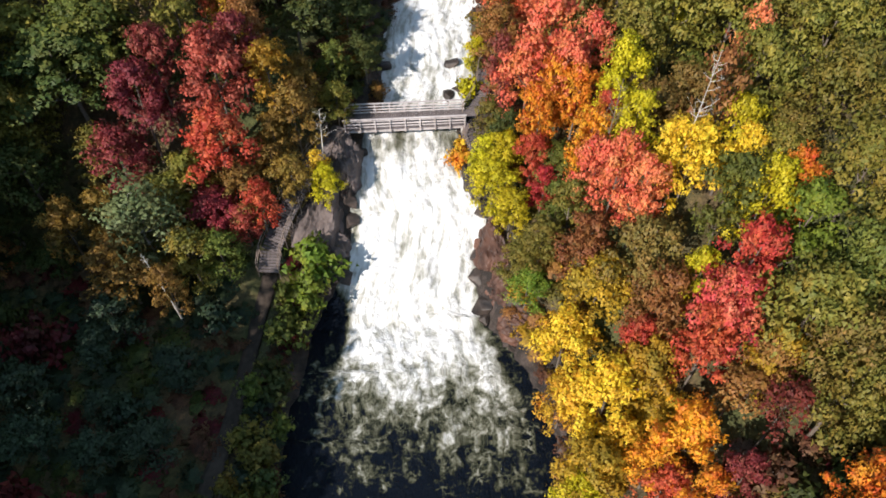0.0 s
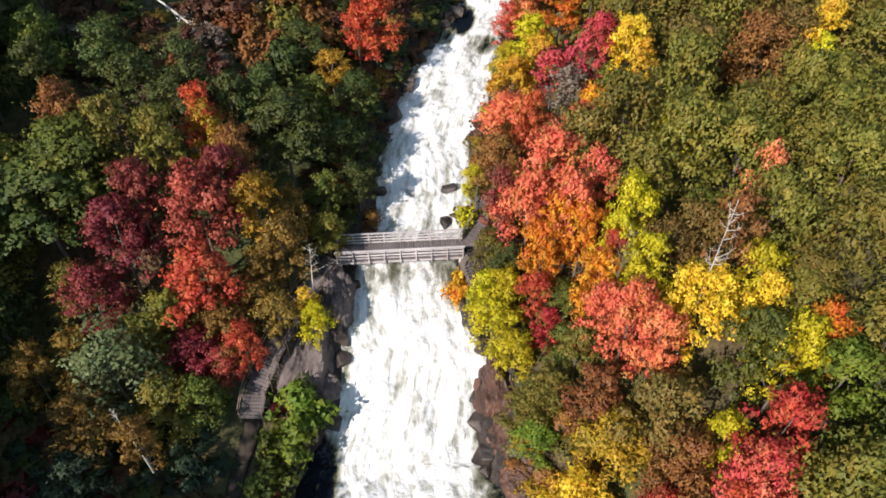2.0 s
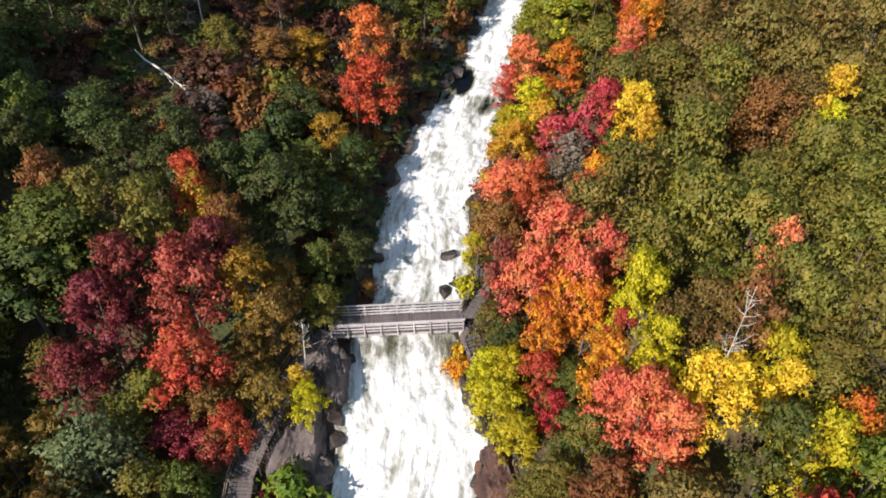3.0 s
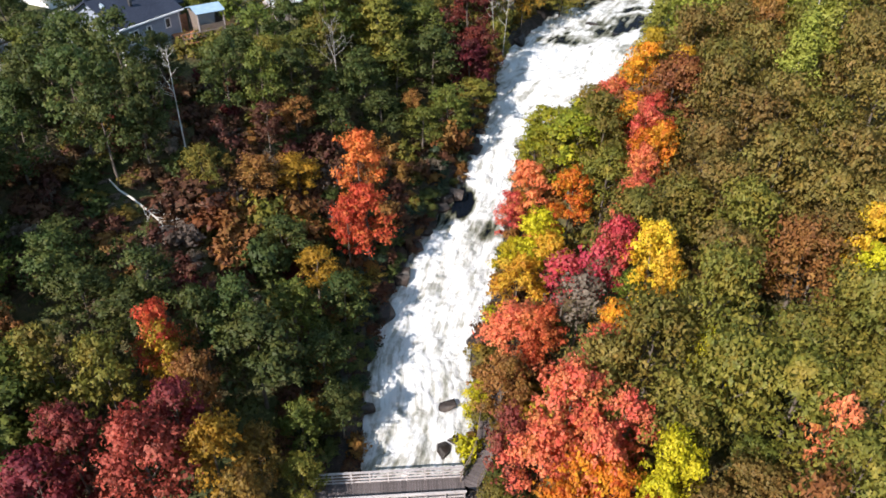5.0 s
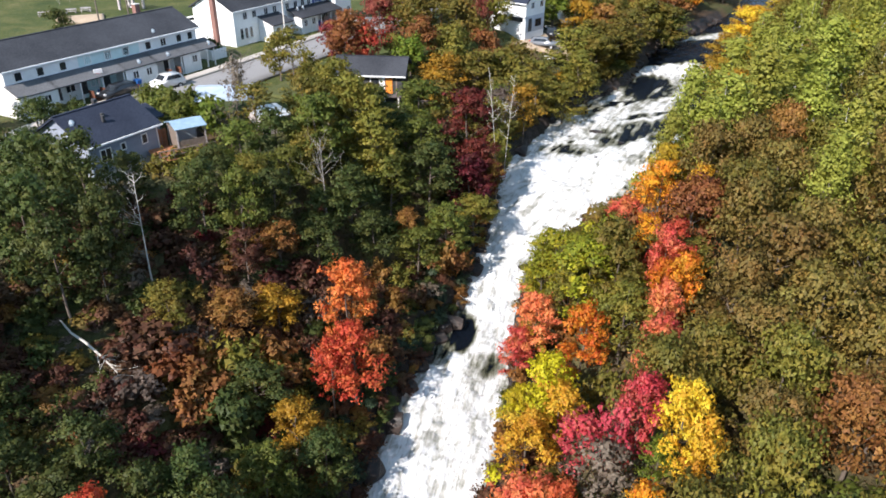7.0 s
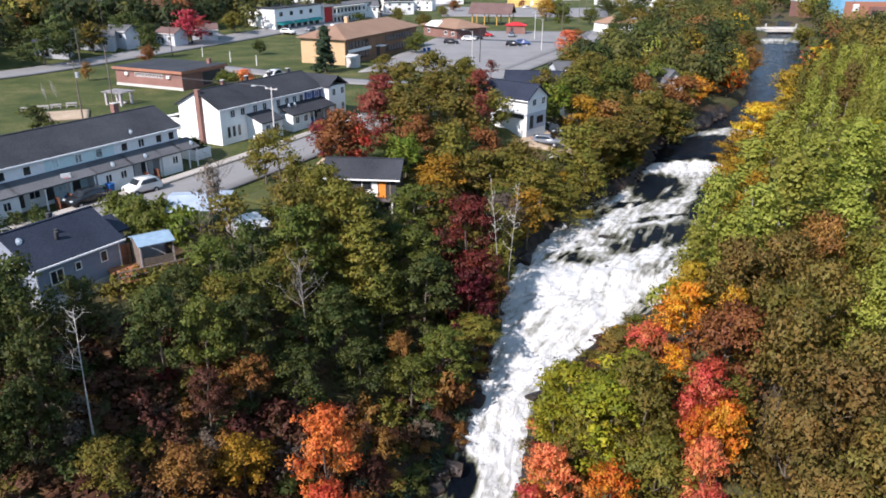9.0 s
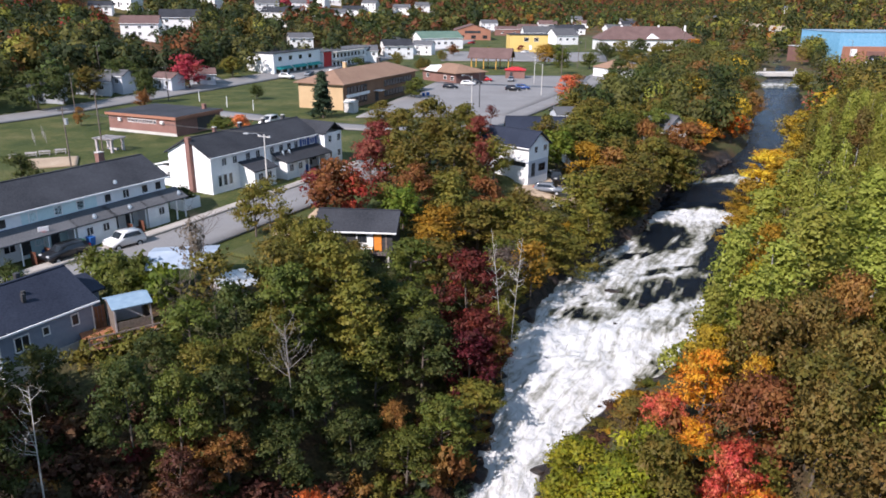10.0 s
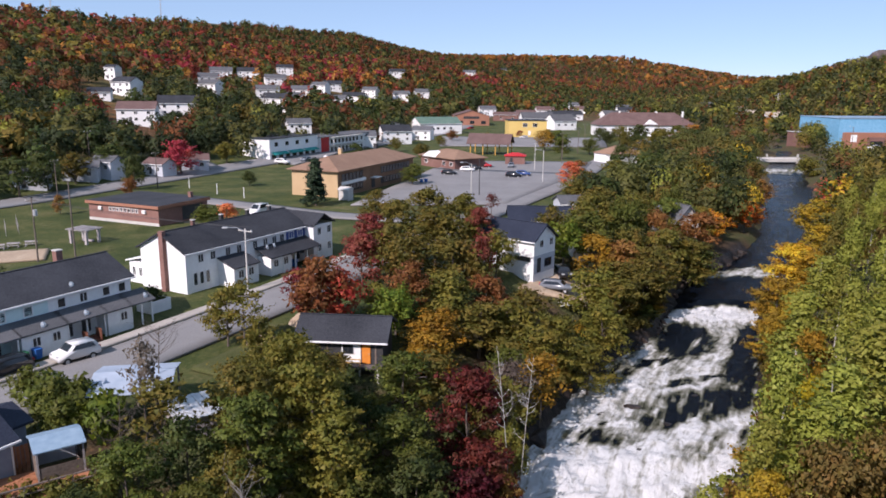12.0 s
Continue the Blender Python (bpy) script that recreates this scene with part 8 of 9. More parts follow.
# ---- road bridge over the upper river ----
rb = thing("road_bridge", 131.0, 341.0, 22.6, 4, "concrete road bridge with pale parapet", "bridge")
part("deck", boxes((-3, 0, -0.9, 20, 8, 0.0), bevel=0.05), M_CONCRETE, rb)
part("parapet", boxes((-3, 0.0, 0.004, 20, 0.3, 0.35), (-3, 7.7, 0.004, 20, 8.0, 0.35)), M_CONCRETE, rb)
for u in range(8):
    part("rail_post", boxes((-2.5 + u * 3.1, 0.05, 0.35, -2.2 + u * 3.1, 0.25, 1.0)), M_CONCRETE, rb)
part("rail", boxes((-3, 0.08, 1.0, 20, 0.22, 1.15)), M_STEEL, rb)
for u in (2.5, 15.5):
    part("pillar", boxes((u, 0.05, 1.0, u + 0.6, 0.5, 2.3), bevel=0.05), M_CONCRETE, rb)
part("abutment", boxes((-4, -0.5, -4, 1.5, 8.5, -0.9)), M_CONCRETE, rb)
part("abutment", boxes((15.5, -0.5, -4, 21, 8.5, -0.9)), M_CONCRETE, rb)
part("shadow_beam", boxes((1.5, 1.0, -1.5, 15.5, 1.5, -0.9), (1.5, 6.5, -1.5, 15.5, 7.0, -0.9)), M_CONCRETE, rb)

# ---- the footbridge over the lower fall ----


def footbridge():
    L, W = 10.3, 1.95
    fb = thing("footbridge", -8.35, 46.1, 7.35, 4.0, "grey weathered timber footbridge with plank deck and rails", "bridge")
    for y in (0.15, W - 0.35):
        part("beam", boxes((-0.2, y, -0.45, L + 0.2, y + 0.2, -0.004)), M_WOOD, fb)
    plank = bm_object("plank", boxes((0, -0.05, 0, 0.185, W + 0.05, 0.055), bevel=0.008), M_DECK)
    me = plank.data
    bpy.data.objects.remove(plank)
    for i in range(52):
        p = new("plank", me)
        p.parent = fb
        p.matrix_basis = pose(i * 0.2, rng.uniform(-0.02, 0.02), rng.uniform(0, 0.012))
    for y in (-0.06, W - 0.02):
        for i in range(9):
            x = 0.05 + i * (L - 0.1) / 8
            part("post", boxes((x - 0.05, y - 0.02, -0.35, x + 0.05, y + 0.09, 1.12), bevel=0.008), M_WOOD, fb)
        part("handrail", boxes((-0.1, y - 0.06, 1.12, L + 0.1, y + 0.13, 1.17), bevel=0.01), M_WOOD, fb)
        for z in (0.2, 0.5, 0.82):
            part("rail", boxes((-0.05, y + 0.09 if y < 1 else y - 0.06, z, L + 0.05, y + 0.13 if y < 1 else y - 0.02, z + 0.12)), M_WOOD, fb)
    for x in (-0.1, L - 0.3):
        part("pier", boxes((x, 0.1, -3.2, x + 0.45, W - 0.1, -0.46), bevel=0.04), M_CONCRETE, fb)
    return fb


footbridge()


def boardwalk(name, pts, width, side, label):
    """A stepped timber walk: planks along a bent line with a rail on the given sides."""
    P = np.array(pts, float)
    seg = np.linalg.norm(np.diff(P, axis=0), axis=1)
    s = np.concatenate([[0], np.cumsum(seg)])
    bw = thing(name, 0, 0, 0, 0, label, "walkway")
    plank = bm_object("plank", boxes((-0.12, -width / 2, -0.03, 0.12, width / 2, 0.03), bevel=0.008), M_DECK)
    me = plank.data
    bpy.data.objects.remove(plank)
    for d in np.arange(0.12, s[-1], 0.26):
        c = [np.interp(d, s, P[:, i]) for i in range(3)]
        e = [np.interp(min(d + 0.3, s[-1]), s, P[:, i]) - np.interp(d - 0.1, s, P[:, i]) for i in range(3)]
        p = new("plank", me)
        p.parent = bw
        p.matrix_basis = pose(c[0], c[1], c[2], 0, 0, math.degrees(math.atan2(e[1], e[0])) + rng.uniform(-1, 1))
    for sd in side:
        last = None
        for d in np.arange(0.1, s[-1], 1.5):
            c = np.array([np.interp(d, s, P[:, i]) for i in range(3)])
            e = np.array([np.interp(min(d + 0.2, s[-1]), s, P[:, i]) - np.interp(max(d - 0.2, 0), s, P[:, i]) for i in range(3)])
            n = np.array([-e[1], e[0]]) / max(1e-6, math.hypot(e[0], e[1]))
            q = (c[0] + sd * n[0] * width / 2, c[1] + sd * n[1] * width / 2, c[2])
            part("post", boxes((q[0] - 0.035, q[1] - 0.035, q[2] - 1.4, q[0] + 0.035, q[1] + 0.035, q[2] + 1.05)), M_OLDWOOD, bw)
            if last is not None:
                for z in (0.55, 1.02):
                    v, f = tube([(last[0], last[1], last[2] + z), (q[0], q[1], q[2] + z)], [0.035, 0.035], 4)
                    mesh_object("rail", v, f, M_OLDWOOD, bw)
            last = q


boardwalk("boardwalk", [(-14.0, 34.4, 2.9), (-13.9, 36.2, 3.6), (-12.9, 38.2, 5.2), (-11.6, 40.4, 6.6), (-10.4, 43.2, 7.2), (-8.6, 46.6, 7.25)], 1.7, (1, -1), "weathered timber stair walk down beside the fall")
boardwalk("stairway", [(2.2, 46.0, 7.2), (2.8, 44.6, 6.4), (3.4, 43.2, 5.5)], 1.2, (1, -1), "grey timber steps below the footbridge end")
boardwalk("boardwalk", [(2.2, 48.0, 7.3), (3.4, 50.2, 7.8), (3.9, 53.4, 8.4), (4.6, 56.5, 9.0)], 1.3, (-1, 1), "grey timber walk above the footbridge end")
ribbon("footpath", [(-13.9, 34.8), (-14.6, 31), (-14.9, 26), (-15.4, 20), (-16.5, 12)], 1.2, M_EARTH, 0.12, "trodden dark earth footpath in shade", "footpath", smooth_steps=8)

# ---- rocks ----
ROCKS = []
for i in range(6):
    bm = bmesh.new()
    for j in range(22):
        d = Vector((math.sin(i * 9.1 + j * 2.4), math.cos(i * 4.7 + j * 5.3), math.sin(i * 3.3 + j * 7.7 + 1))).normalized()
        bm.verts.new(d * (0.85 + 0.28 * math.sin(j * 3.9 + i)))
    bmesh.ops.convex_hull(bm, input=bm.verts[:])
    bmesh.ops.delete(bm, geom=[v for v in bm.verts if not v.link_faces], context="VERTS")
    bmesh.ops.bevel(bm, geom=bm.edges[:], offset=0.06, segments=1, affect="EDGES", clamp_overlap=True)
    bmesh.ops.triangulate(bm, faces=bm.faces[:])
    o = bm_object("boulder", bm, M_ROCK)
    ROCKS.append(o.data)
    bpy.data.objects.remove(o)


SLABS = []
for i in range(3):
    bm = bmesh.new()
    bmesh.ops.create_icosphere(bm, subdivisions=5, radius=1.0)
    for v in bm.verts:
        d = v.co.normalized()
        q = d * 1.4 + Vector((i * 5.1, 2, 0))
        k = 1 + 0.30 * noise.noise(q) + 0.14 * noise.noise(q * 2.7) + 0.06 * noise.noise(q * 6.5)
        crack = abs(noise.noise(Vector((d.x * 2.6 + i, d.y * 0.9, d.z * 0.7))))
        k -= 0.10 * max(0.0, 1 - crack * 12)
        v.co = d * k
        v.co.z += 0.09 * (math.floor(v.co.z * 4.5) / 4.5 - v.co.z)
    o = bm_object("rock_slab", bm, M_SLAB)
    SLABS.append(o.data)
    bpy.data.objects.remove(o)


def rock(x, y, z, sx, sy, sz, rz, mat=None, label="dark wet boulder at the water's edge", group="river boulders"):
    big = group == "slabs"
    ob = new("rock_slab" if big else "boulder", SLABS[int(abs(x * 7 + y * 3)) % 3] if big else ROCKS[int(abs(x * 7 + y * 3)) % 6])
    ob.matrix_world = pose(x, y, z, rng.uniform(-8, 8), rng.uniform(-8, 8), rz) @ Matrix.Diagonal((sx, sy, sz, 1))
    if mat is not None:
        ob.material_slots[0].link = "OBJECT"
        ob.material_slots[0].material = mat
    return tagged(ob, label, "rock", group)


rock(0.6, 56.2, 6.4, 1.0, 0.85, 0.9, 20, label="dark boulder standing in the white rapids")
rock(0.6, 52.6, 5.9, 1.1, 0.7, 0.6, 60, label="dark boulder standing in the white rapids")
rock(1.6, 53.2, 6.0, 0.8, 0.9, 0.7, 10, label="dark boulder at the edge of the rapids")
# the grey slab beside the lower fall and the brown outcrop across it
rock(-9.9, 40.2, 2.5, 2.2, 4.3, 3.1, -14, M_SLAB, "large grey-brown rock slab beside the lower fall", "slabs")
rock(-8.6, 44.0, 4.6, 1.8, 2.6, 3.0, 10, M_SLAB, "grey rock face under the footbridge end", "slabs")
rock(-9.2, 37.6, 1.4, 1.8, 1.6, 2.4, 30, M_SLAB, "grey rock slab at the foot of the fall", "slabs")
rock(-8.2, 42.2, 3.2, 0.9, 2.0, 2.4, -6, M_ROCK, "black wet rock between the slab and the fall", "slabs")
rock(-8.5, 38.6, 1.6, 0.9, 2.2, 1.9, -8, M_ROCK, "black wet rock at the foot of the fall", "slabs")
rock(4.3, 36.8, 2.4, 1.7, 2.9, 2.6, 12, M_REDROCK, "large brown rock outcrop splitting the fall", "slabs")
rock(4.9, 33.4, 1.6, 1.4, 1.8, 1.8, 40, M_REDROCK, "brown wet rock outcrop at the pool", "slabs")
rock(6.2, 30.6, 1.0, 1.6, 2.0, 1.6, 70, M_REDROCK, "brown wet rock at the pool", "slabs")
rock(2.6, 43.4, 4.8, 1.0, 2.4, 2.0, 4, M_ROCK, "dark rock wall beside the fall", "slabs")
rock(2.3, 46.6, 5.4, 1.1, 1.5, 1.8, 4, M_SLAB, "rock under the footbridge end", "slabs")
rrng = np.random.default_rng(5)
for yy in np.arange(18, 190, 1.15):
    for side in (0, 1):
        if rrng.uniform() < (0.8 if side == 0 and 104 < yy < 136 else 0.3 if side == 0 or yy < 42 else 0.8) or (yy < 35 and side == 0) or (yy < 29 and rrng.uniform() < 0.6):
            continue
        y = yy + rrng.uniform(-0.5, 0.5)
        edge = np.interp(y, LEFT_Y, LEFT_X) if side == 0 else np.interp(y, RIGHT_Y, RIGHT_X)
        s = rrng.uniform(0.35, 1.15) * (1.25 if 60 < y < 100 and side == 0 else 1)
        x = edge + (-1 if side == 0 else 1) * rrng.uniform(-0.2, 0.9) * s
        rock(float(x), float(y), float(water_level(y)) + 0.25 * s, s * rrng.uniform(0.8, 1.3), s * rrng.uniform(0.8, 1.5), s * rrng.uniform(0.6, 1.1), rrng.uniform(0, 180))
for x, y, s in ((18.5, 119, 0.8), (22, 121, 1.0), (26, 126, 0.9), (24.6, 117, 0.7), (29, 134, 0.8), (15.5, 115.5, 0.7), (30, 124, 0.6), (38, 147, 0.6), (20.5, 112, 0.6)):
    rock(x, y, float(water_level(y)) - 0.1, s * 1.5, s, s * 0.6, 35, label="low dark rock breaking the upper rapids")

# ---- dead wood ----


def bare_tree(x, y, top, lean, spread_r, mat, label, seed, girth=0.085):
    r3 = np.random.default_rng(seed)
    g = ground_at(x, y) - 0.2
    H = top - g
    pieces = []
    trunk_path = [np.array([lean[0] * t ** 1.5, lean[1] * t ** 1.5, H * t]) for t in np.linspace(0, 1, 9)]
    pieces.append(tube(trunk_path, list(np.linspace(girth, 0.015, 9)), 7))
    for k in range(16):
        t = r3.uniform(0.55, 0.98)
        p0 = np.array([lean[0] * t ** 1.5, lean[1] * t ** 1.5, H * t])
        a = r3.uniform(0, 6.28)
        ln = spread_r * (1.25 - t) * r3.uniform(0.8, 1.6)
        p1 = p0 + np.array([math.cos(a) * ln * 0.6, math.sin(a) * ln * 0.6, ln * 0.4])
        p2 = p0 + np.array([math.cos(a) * ln, math.sin(a) * ln, ln * 0.95])
        pieces.append(tube([p0, p1, p2], [0.024, 0.015, 0.005], 5))
        for j in range(4):
            q = p1 + (p2 - p1) * r3.uniform(0, 0.9)
            e = q + r3.normal(size=3) * 0.35 * ln + np.array([0, 0, 0.2 * ln])
            pieces.append(tube([q, e], [0.009, 0.003], 4))
    v, f = merge(pieces)
    ob = mesh_object("bare_tree", v, f, mat)
    ob.matrix_world = pose(x, y, g)
    tagged(ob, label, "tree")


bare_tree(-22.1, 73.5, 29.0, (-0.3, 1.2), 1.7, M_BIRCH, "tall bare white birch on the gorge slope", 1)
bare_tree(-10.2, 86.4, 28.0, (0.0, -1.0), 2.6, M_DEADWOOD, "dead grey tree with bare branches", 2)
bare_tree(15.7, 34.3, 24.2, (0.3, 0.3), 1.1, M_BIRCH, "bare white birch rising from the forest", 3, 0.05)
bare_tree(-9.9, 43.0, 12.0, (0.3, 0.2), 0.9, M_BIRCH, "small bare birch beside the footbridge", 4)
for bx, by, top, lean, seed in ((7.0, 101.6, 30.0, (-1.4, 0.4), 5), (7.5, 101.0, 29.4, (0.9, 0.2), 15)):
    bare_tree(bx, by, top, lean, 1.2, M_BIRCH, "thin pale bare birch stem by the upper fall", seed, 0.04)
bare_tree(11.2, 36.5, 20.5, (0.2, 0.2), 1.4, M_BARK, "thin bare grey tree in the red maples", 6)
bare_tree(-19.8, 91.4, 29.6, (0.3, 0.2), 2.2, M_BARK, "half-bare twiggy tree beside the gardens", 12, 0.05)
bare_tree(-21.0, 101.5, 31.5, (0.4, 0.3), 2.6, M_BARK, "thin half-bare tree above the shelter", 8)
bare_tree(-20.2, 30.4, 10.0, (-0.8, 0.4), 0.5, M_BIRCH, "pale trunk of a leaning birch", 9)


def fallen_log():
    stem = [np.array(p) + (0, 0, 0.4) for p in ((-26.9, 68.3, 19.75), (-25.9, 67.5, 19.2), (-24.9, 67.1, 18.75), (-23.5, 66.3, 18.05), (-22.2, 65.4, 17.4), (-21.3, 64.3, 16.85))]
    pieces = [tube(stem, [0.05, 0.08, 0.095, 0.085, 0.06, 0.03], 7)]
    r4 = np.random.default_rng(3)
    for k in range(11):
        t = r4.uniform(0.5, 1) * 5
        i = min(int(t), 4)
        p = stem[i] + (stem[i + 1] - stem[i]) * (t - i)
        a = math.radians(-32 + r4.uniform(-50, 45))
        ln = r4.uniform(0.9, 2.3)
        e = p + np.array([math.cos(a) * ln, math.sin(a) * ln, r4.uniform(-0.25, 0.35)])
        m = (p + e) / 2 + r4.normal(size=3) * 0.12
        pieces.append(tube([p, m, e], [0.034, 0.022, 0.007], 5))
        for j in range(3):
            q = m + (e - m) * r4.uniform(0, 0.8)
            pieces.append(tube([q, q + r4.normal(size=3) * 0.3 + np.array([0.2, -0.1, 0.1])], [0.012, 0.004], 4))
    v, f = merge(pieces)
    tagged(mesh_object("fallen_tree", v, f, M_BIRCH), "fallen bleached tree lying on the slope", "fallen tree")
    rock(-22.2, 64.9, 17.1, 1.0, 0.8, 0.6, 20, M_PATHWAY, "pale boulder beside the fallen tree", "slope rocks")


fallen_log()

# ---- vehicles ----


def car(x, y, rz, paint, label, tall=1.65, length=4.6, category="car"):
    z = ground_at(x, y) + 0.36
    c = thing("car", x, y, z, rz, label, category)
    L, W, H = length, 1.85, tall
    prof = [(-L / 2, 0.32), (-L / 2 + 0.02, 0.72), (-L / 2 + 0.18, H * 0.56), (-L * 0.27, H * 0.64), (-L * 0.12, H * 0.97), (L * 0.05, H), (L * 0.38, H * 0.96), (L / 2 - 0.1, H * 0.62), (L / 2, 0.75), (L / 2 - 0.04, 0.32)]
    bm = bmesh.new()
    rows = []
    for yy, inset in ((-W / 2, 0.0), (-W / 2 + 0.14, 0.02), (W / 2 - 0.14, 0.02), (W / 2, 0.0)):
        row = []
        for px, pz in prof:
            squeeze = 0.16 if pz > H * 0.66 and abs(yy) > W / 2 - 0.05 else 0
            row.append(bm.verts.new((px, yy - math.copysign(squeeze, yy), pz - (0.05 if abs(yy) > W / 2 - 0.05 else 0))))
        rows.append(row)
    for a, b in zip(rows, rows[1:]):
        for i in range(len(prof)):
            j = (i + 1) % len(prof)
            bm.faces.new((a[i], a[j], b[j], b[i]))
    bm.faces.new(rows[0][::-1])
    bm.faces.new(rows[-1])
    bmesh.ops.recalc_face_normals(bm, faces=bm.faces[:])
    bmesh.ops.bevel(bm, geom=bm.edges[:], offset=0.07, segments=2, affect="EDGES", clamp_overlap=True)
    for f in bm.faces:
        f.smooth = True
    part("body", bm, PAINT[paint], c)
    for s in (-1, 1):
        g = solid([(-L * 0.17, s * (W / 2 - 0.09), H * 0.66), (L * 0.38, s * (W / 2 - 0.09), H * 0.66), (L * 0.31, s * (W / 2 - 0.155), H * 0.93), (-L * 0.06, s * (W / 2 - 0.155), H * 0.93),
                   (-L * 0.17, s * (W / 2 + 0.012), H * 0.66), (L * 0.38, s * (W / 2 + 0.012), H * 0.66), (L * 0.31, s * (W / 2 - 0.10), H * 0.93), (-L * 0.06, s * (W / 2 - 0.10), H * 0.93)],
                  [(0, 1, 2, 3), (7, 6, 5, 4), (0, 4, 5, 1), (1, 5, 6, 2), (2, 6, 7, 3), (3, 7, 4, 0)])
        part("side_window", g, M_GLASS, c)
    part("windscreen", solid([(-L * 0.26, -W * 0.40, H * 0.64), (-L * 0.26, W * 0.40, H * 0.64), (-L * 0.125, W * 0.36, H * 0.94), (-L * 0.125, -W * 0.36, H * 0.94),
                              (-L * 0.27, -W * 0.40, H * 0.67), (-L * 0.27, W * 0.40, H * 0.67), (-L * 0.135, W * 0.36, H * 0.97), (-L * 0.135, -W * 0.36, H * 0.97)],
                             [(0, 1, 2, 3), (7, 6, 5, 4), (0, 4, 5, 1), (1, 5, 6, 2), (2, 6, 7, 3), (3, 7, 4, 0)]), M_GLASS, c)
    part("rear_window", boxes((L * 0.40, -W * 0.36, H * 0.70, L * 0.45, W * 0.36, H * 0.88)), M_GLASS, c)
    for s in (-1, 1):
        part("headlight", boxes((-L / 2 - 0.01, s * 0.62 - 0.2, 0.68, -L / 2 + 0.2, s * 0.62 + 0.2, 0.86), bevel=0.03), M_METALROOF, c)
        part("tail_light", boxes((L / 2 - 0.15, s * 0.72 - 0.12, 0.75, L / 2 + 0.02, s * 0.72 + 0.12, 1.0), bevel=0.02), M_REDPAINT, c)
        for wx in (-L * 0.30, L * 0.29):
            bm = bmesh.new()
            bmesh.ops.create_cone(bm, cap_ends=True, segments=16, radius1=0.35, radius2=0.35, depth=0.24)
            w = part("wheel", bm, M_RUBBER, c)
            w.matrix_basis = pose(wx, s * (W / 2 - 0.10), 0.15, 90)
            bm = bmesh.new()
            bmesh.ops.create_cone(bm, cap_ends=True, segments=12, radius1=0.21, radius2=0.19, depth=0.27)
            part("rim", bm, M_STEEL, w)
    return c


car(-32.9, 112.6, 41 + 10, "white", "white sport utility car parked beside the kerb", 1.62, 4.0)
car(-37.3, 108.6, 58, "black", "black car parked in front of the row house", 1.5)
car(17.6, 145.9, 160, "grey", "dark grey saloon parked in the yard", 1.45)
car(19.5, 152.6, 100, "black", "black car parked beside the white house", 1.5)
car(4.4, 263.4, 175, "black", "black car in the car park", 1.5)
car(10.2, 272.8, 170, "white", "white car in the car park", 1.5)
car(12.6, 276.8, 172, "black", "dark car in the car park", 1.6)
car(16.2, 285.0, 172, "red", "bright red car in the car park", 1.6, 5.0)
car(23.0, 258.4, 170, "black", "black sport utility car in the car park", 1.7)
car(26.2, 262.2, 165, "blue", "dark blue car in the car park", 1.6)
car(25.0, 286.0, 80, "grey", "grey car near the red shed", 1.5)
car(-17.6, 158.2, 60, "blue", "blue car parked by the row house", 1.5)
car(-50.5, 290.0, 160, "white", "white pickup-sized car by the shops", 1.75, 5.2)
car(-58.0, 304.0, 160, "black", "dark car behind the shop building", 1.5)
car(-44.5, 300.0, 70, "grey", "grey car on the main road", 1.5)
car(176.0, 372.0, 10, "white", "white car outside the blue arena", 1.6)
car(196.0, 374.0, 10, "white", "white van outside the blue arena", 2.1, 5.4)
car(47.0, 440.0, 0, "white", "white car beside the yellow building", 1.5)
car(22.0, 520.0, 20, "red", "red car outside the orange building", 1.5)
car(-34.5, 190.5, 70, "white", "white box van beside the brick hall", 2.4, 5.6, "van")

# ---- poles, lamps and wires ----


def pole(x, y, h, label, arms=(), lamp=False, mat=None, transformer=False, r=0.13):
    z = ground_at(x, y)
    p = thing("street_lamp" if lamp else "utility_pole", x, y, z, 0, label, "street lamp" if lamp else "utility pole")
    v, f = tube([(0, 0, -0.5), (0, 0, h / 2), (0, 0, h)], [r, r * 0.85, r * 0.65], 8)
    mesh_object("shaft", v, f, mat or M_POLE, p, True)
    for a, zz, ln in arms:
        o = part("crossarm", boxes((-ln / 2, -0.06, zz - 0.06, ln / 2, 0.06, zz + 0.06)), M_POLE if mat is None else mat, p)
        o.rotation_euler = (0, 0, radians(a))
        for k in (-0.45, 0, 0.45):
            part("insulator", boxes((k * ln - 0.04, -0.04, zz + 0.06, k * ln + 0.04, 0.04, zz + 0.2)), M_TRIM, o)
    if lamp:
        v, f = tube([(0, 0, h - 0.4), (-0.9, -0.4, h + 0.2), (-1.9, -0.9, h + 0.3)], [0.06, 0.05, 0.045], 6)
        arm = mesh_object("arm", v, f, M_STEEL, p)
        part("lamp_head", boxes((-2.5, -1.2, h + 0.2, -1.8, -0.8, h + 0.38), bevel=0.05), M_STEEL, p)
    if transformer:
        bm = bmesh.new()
        bmesh.ops.create_cone(bm, cap_ends=True, segments=12, radius1=0.3, radius2=0.3, depth=0.9, matrix=Matrix.Translation((0.4, -0.1, h - 2.2)))
        part("transformer", bm, M_STEEL, p)
    return p


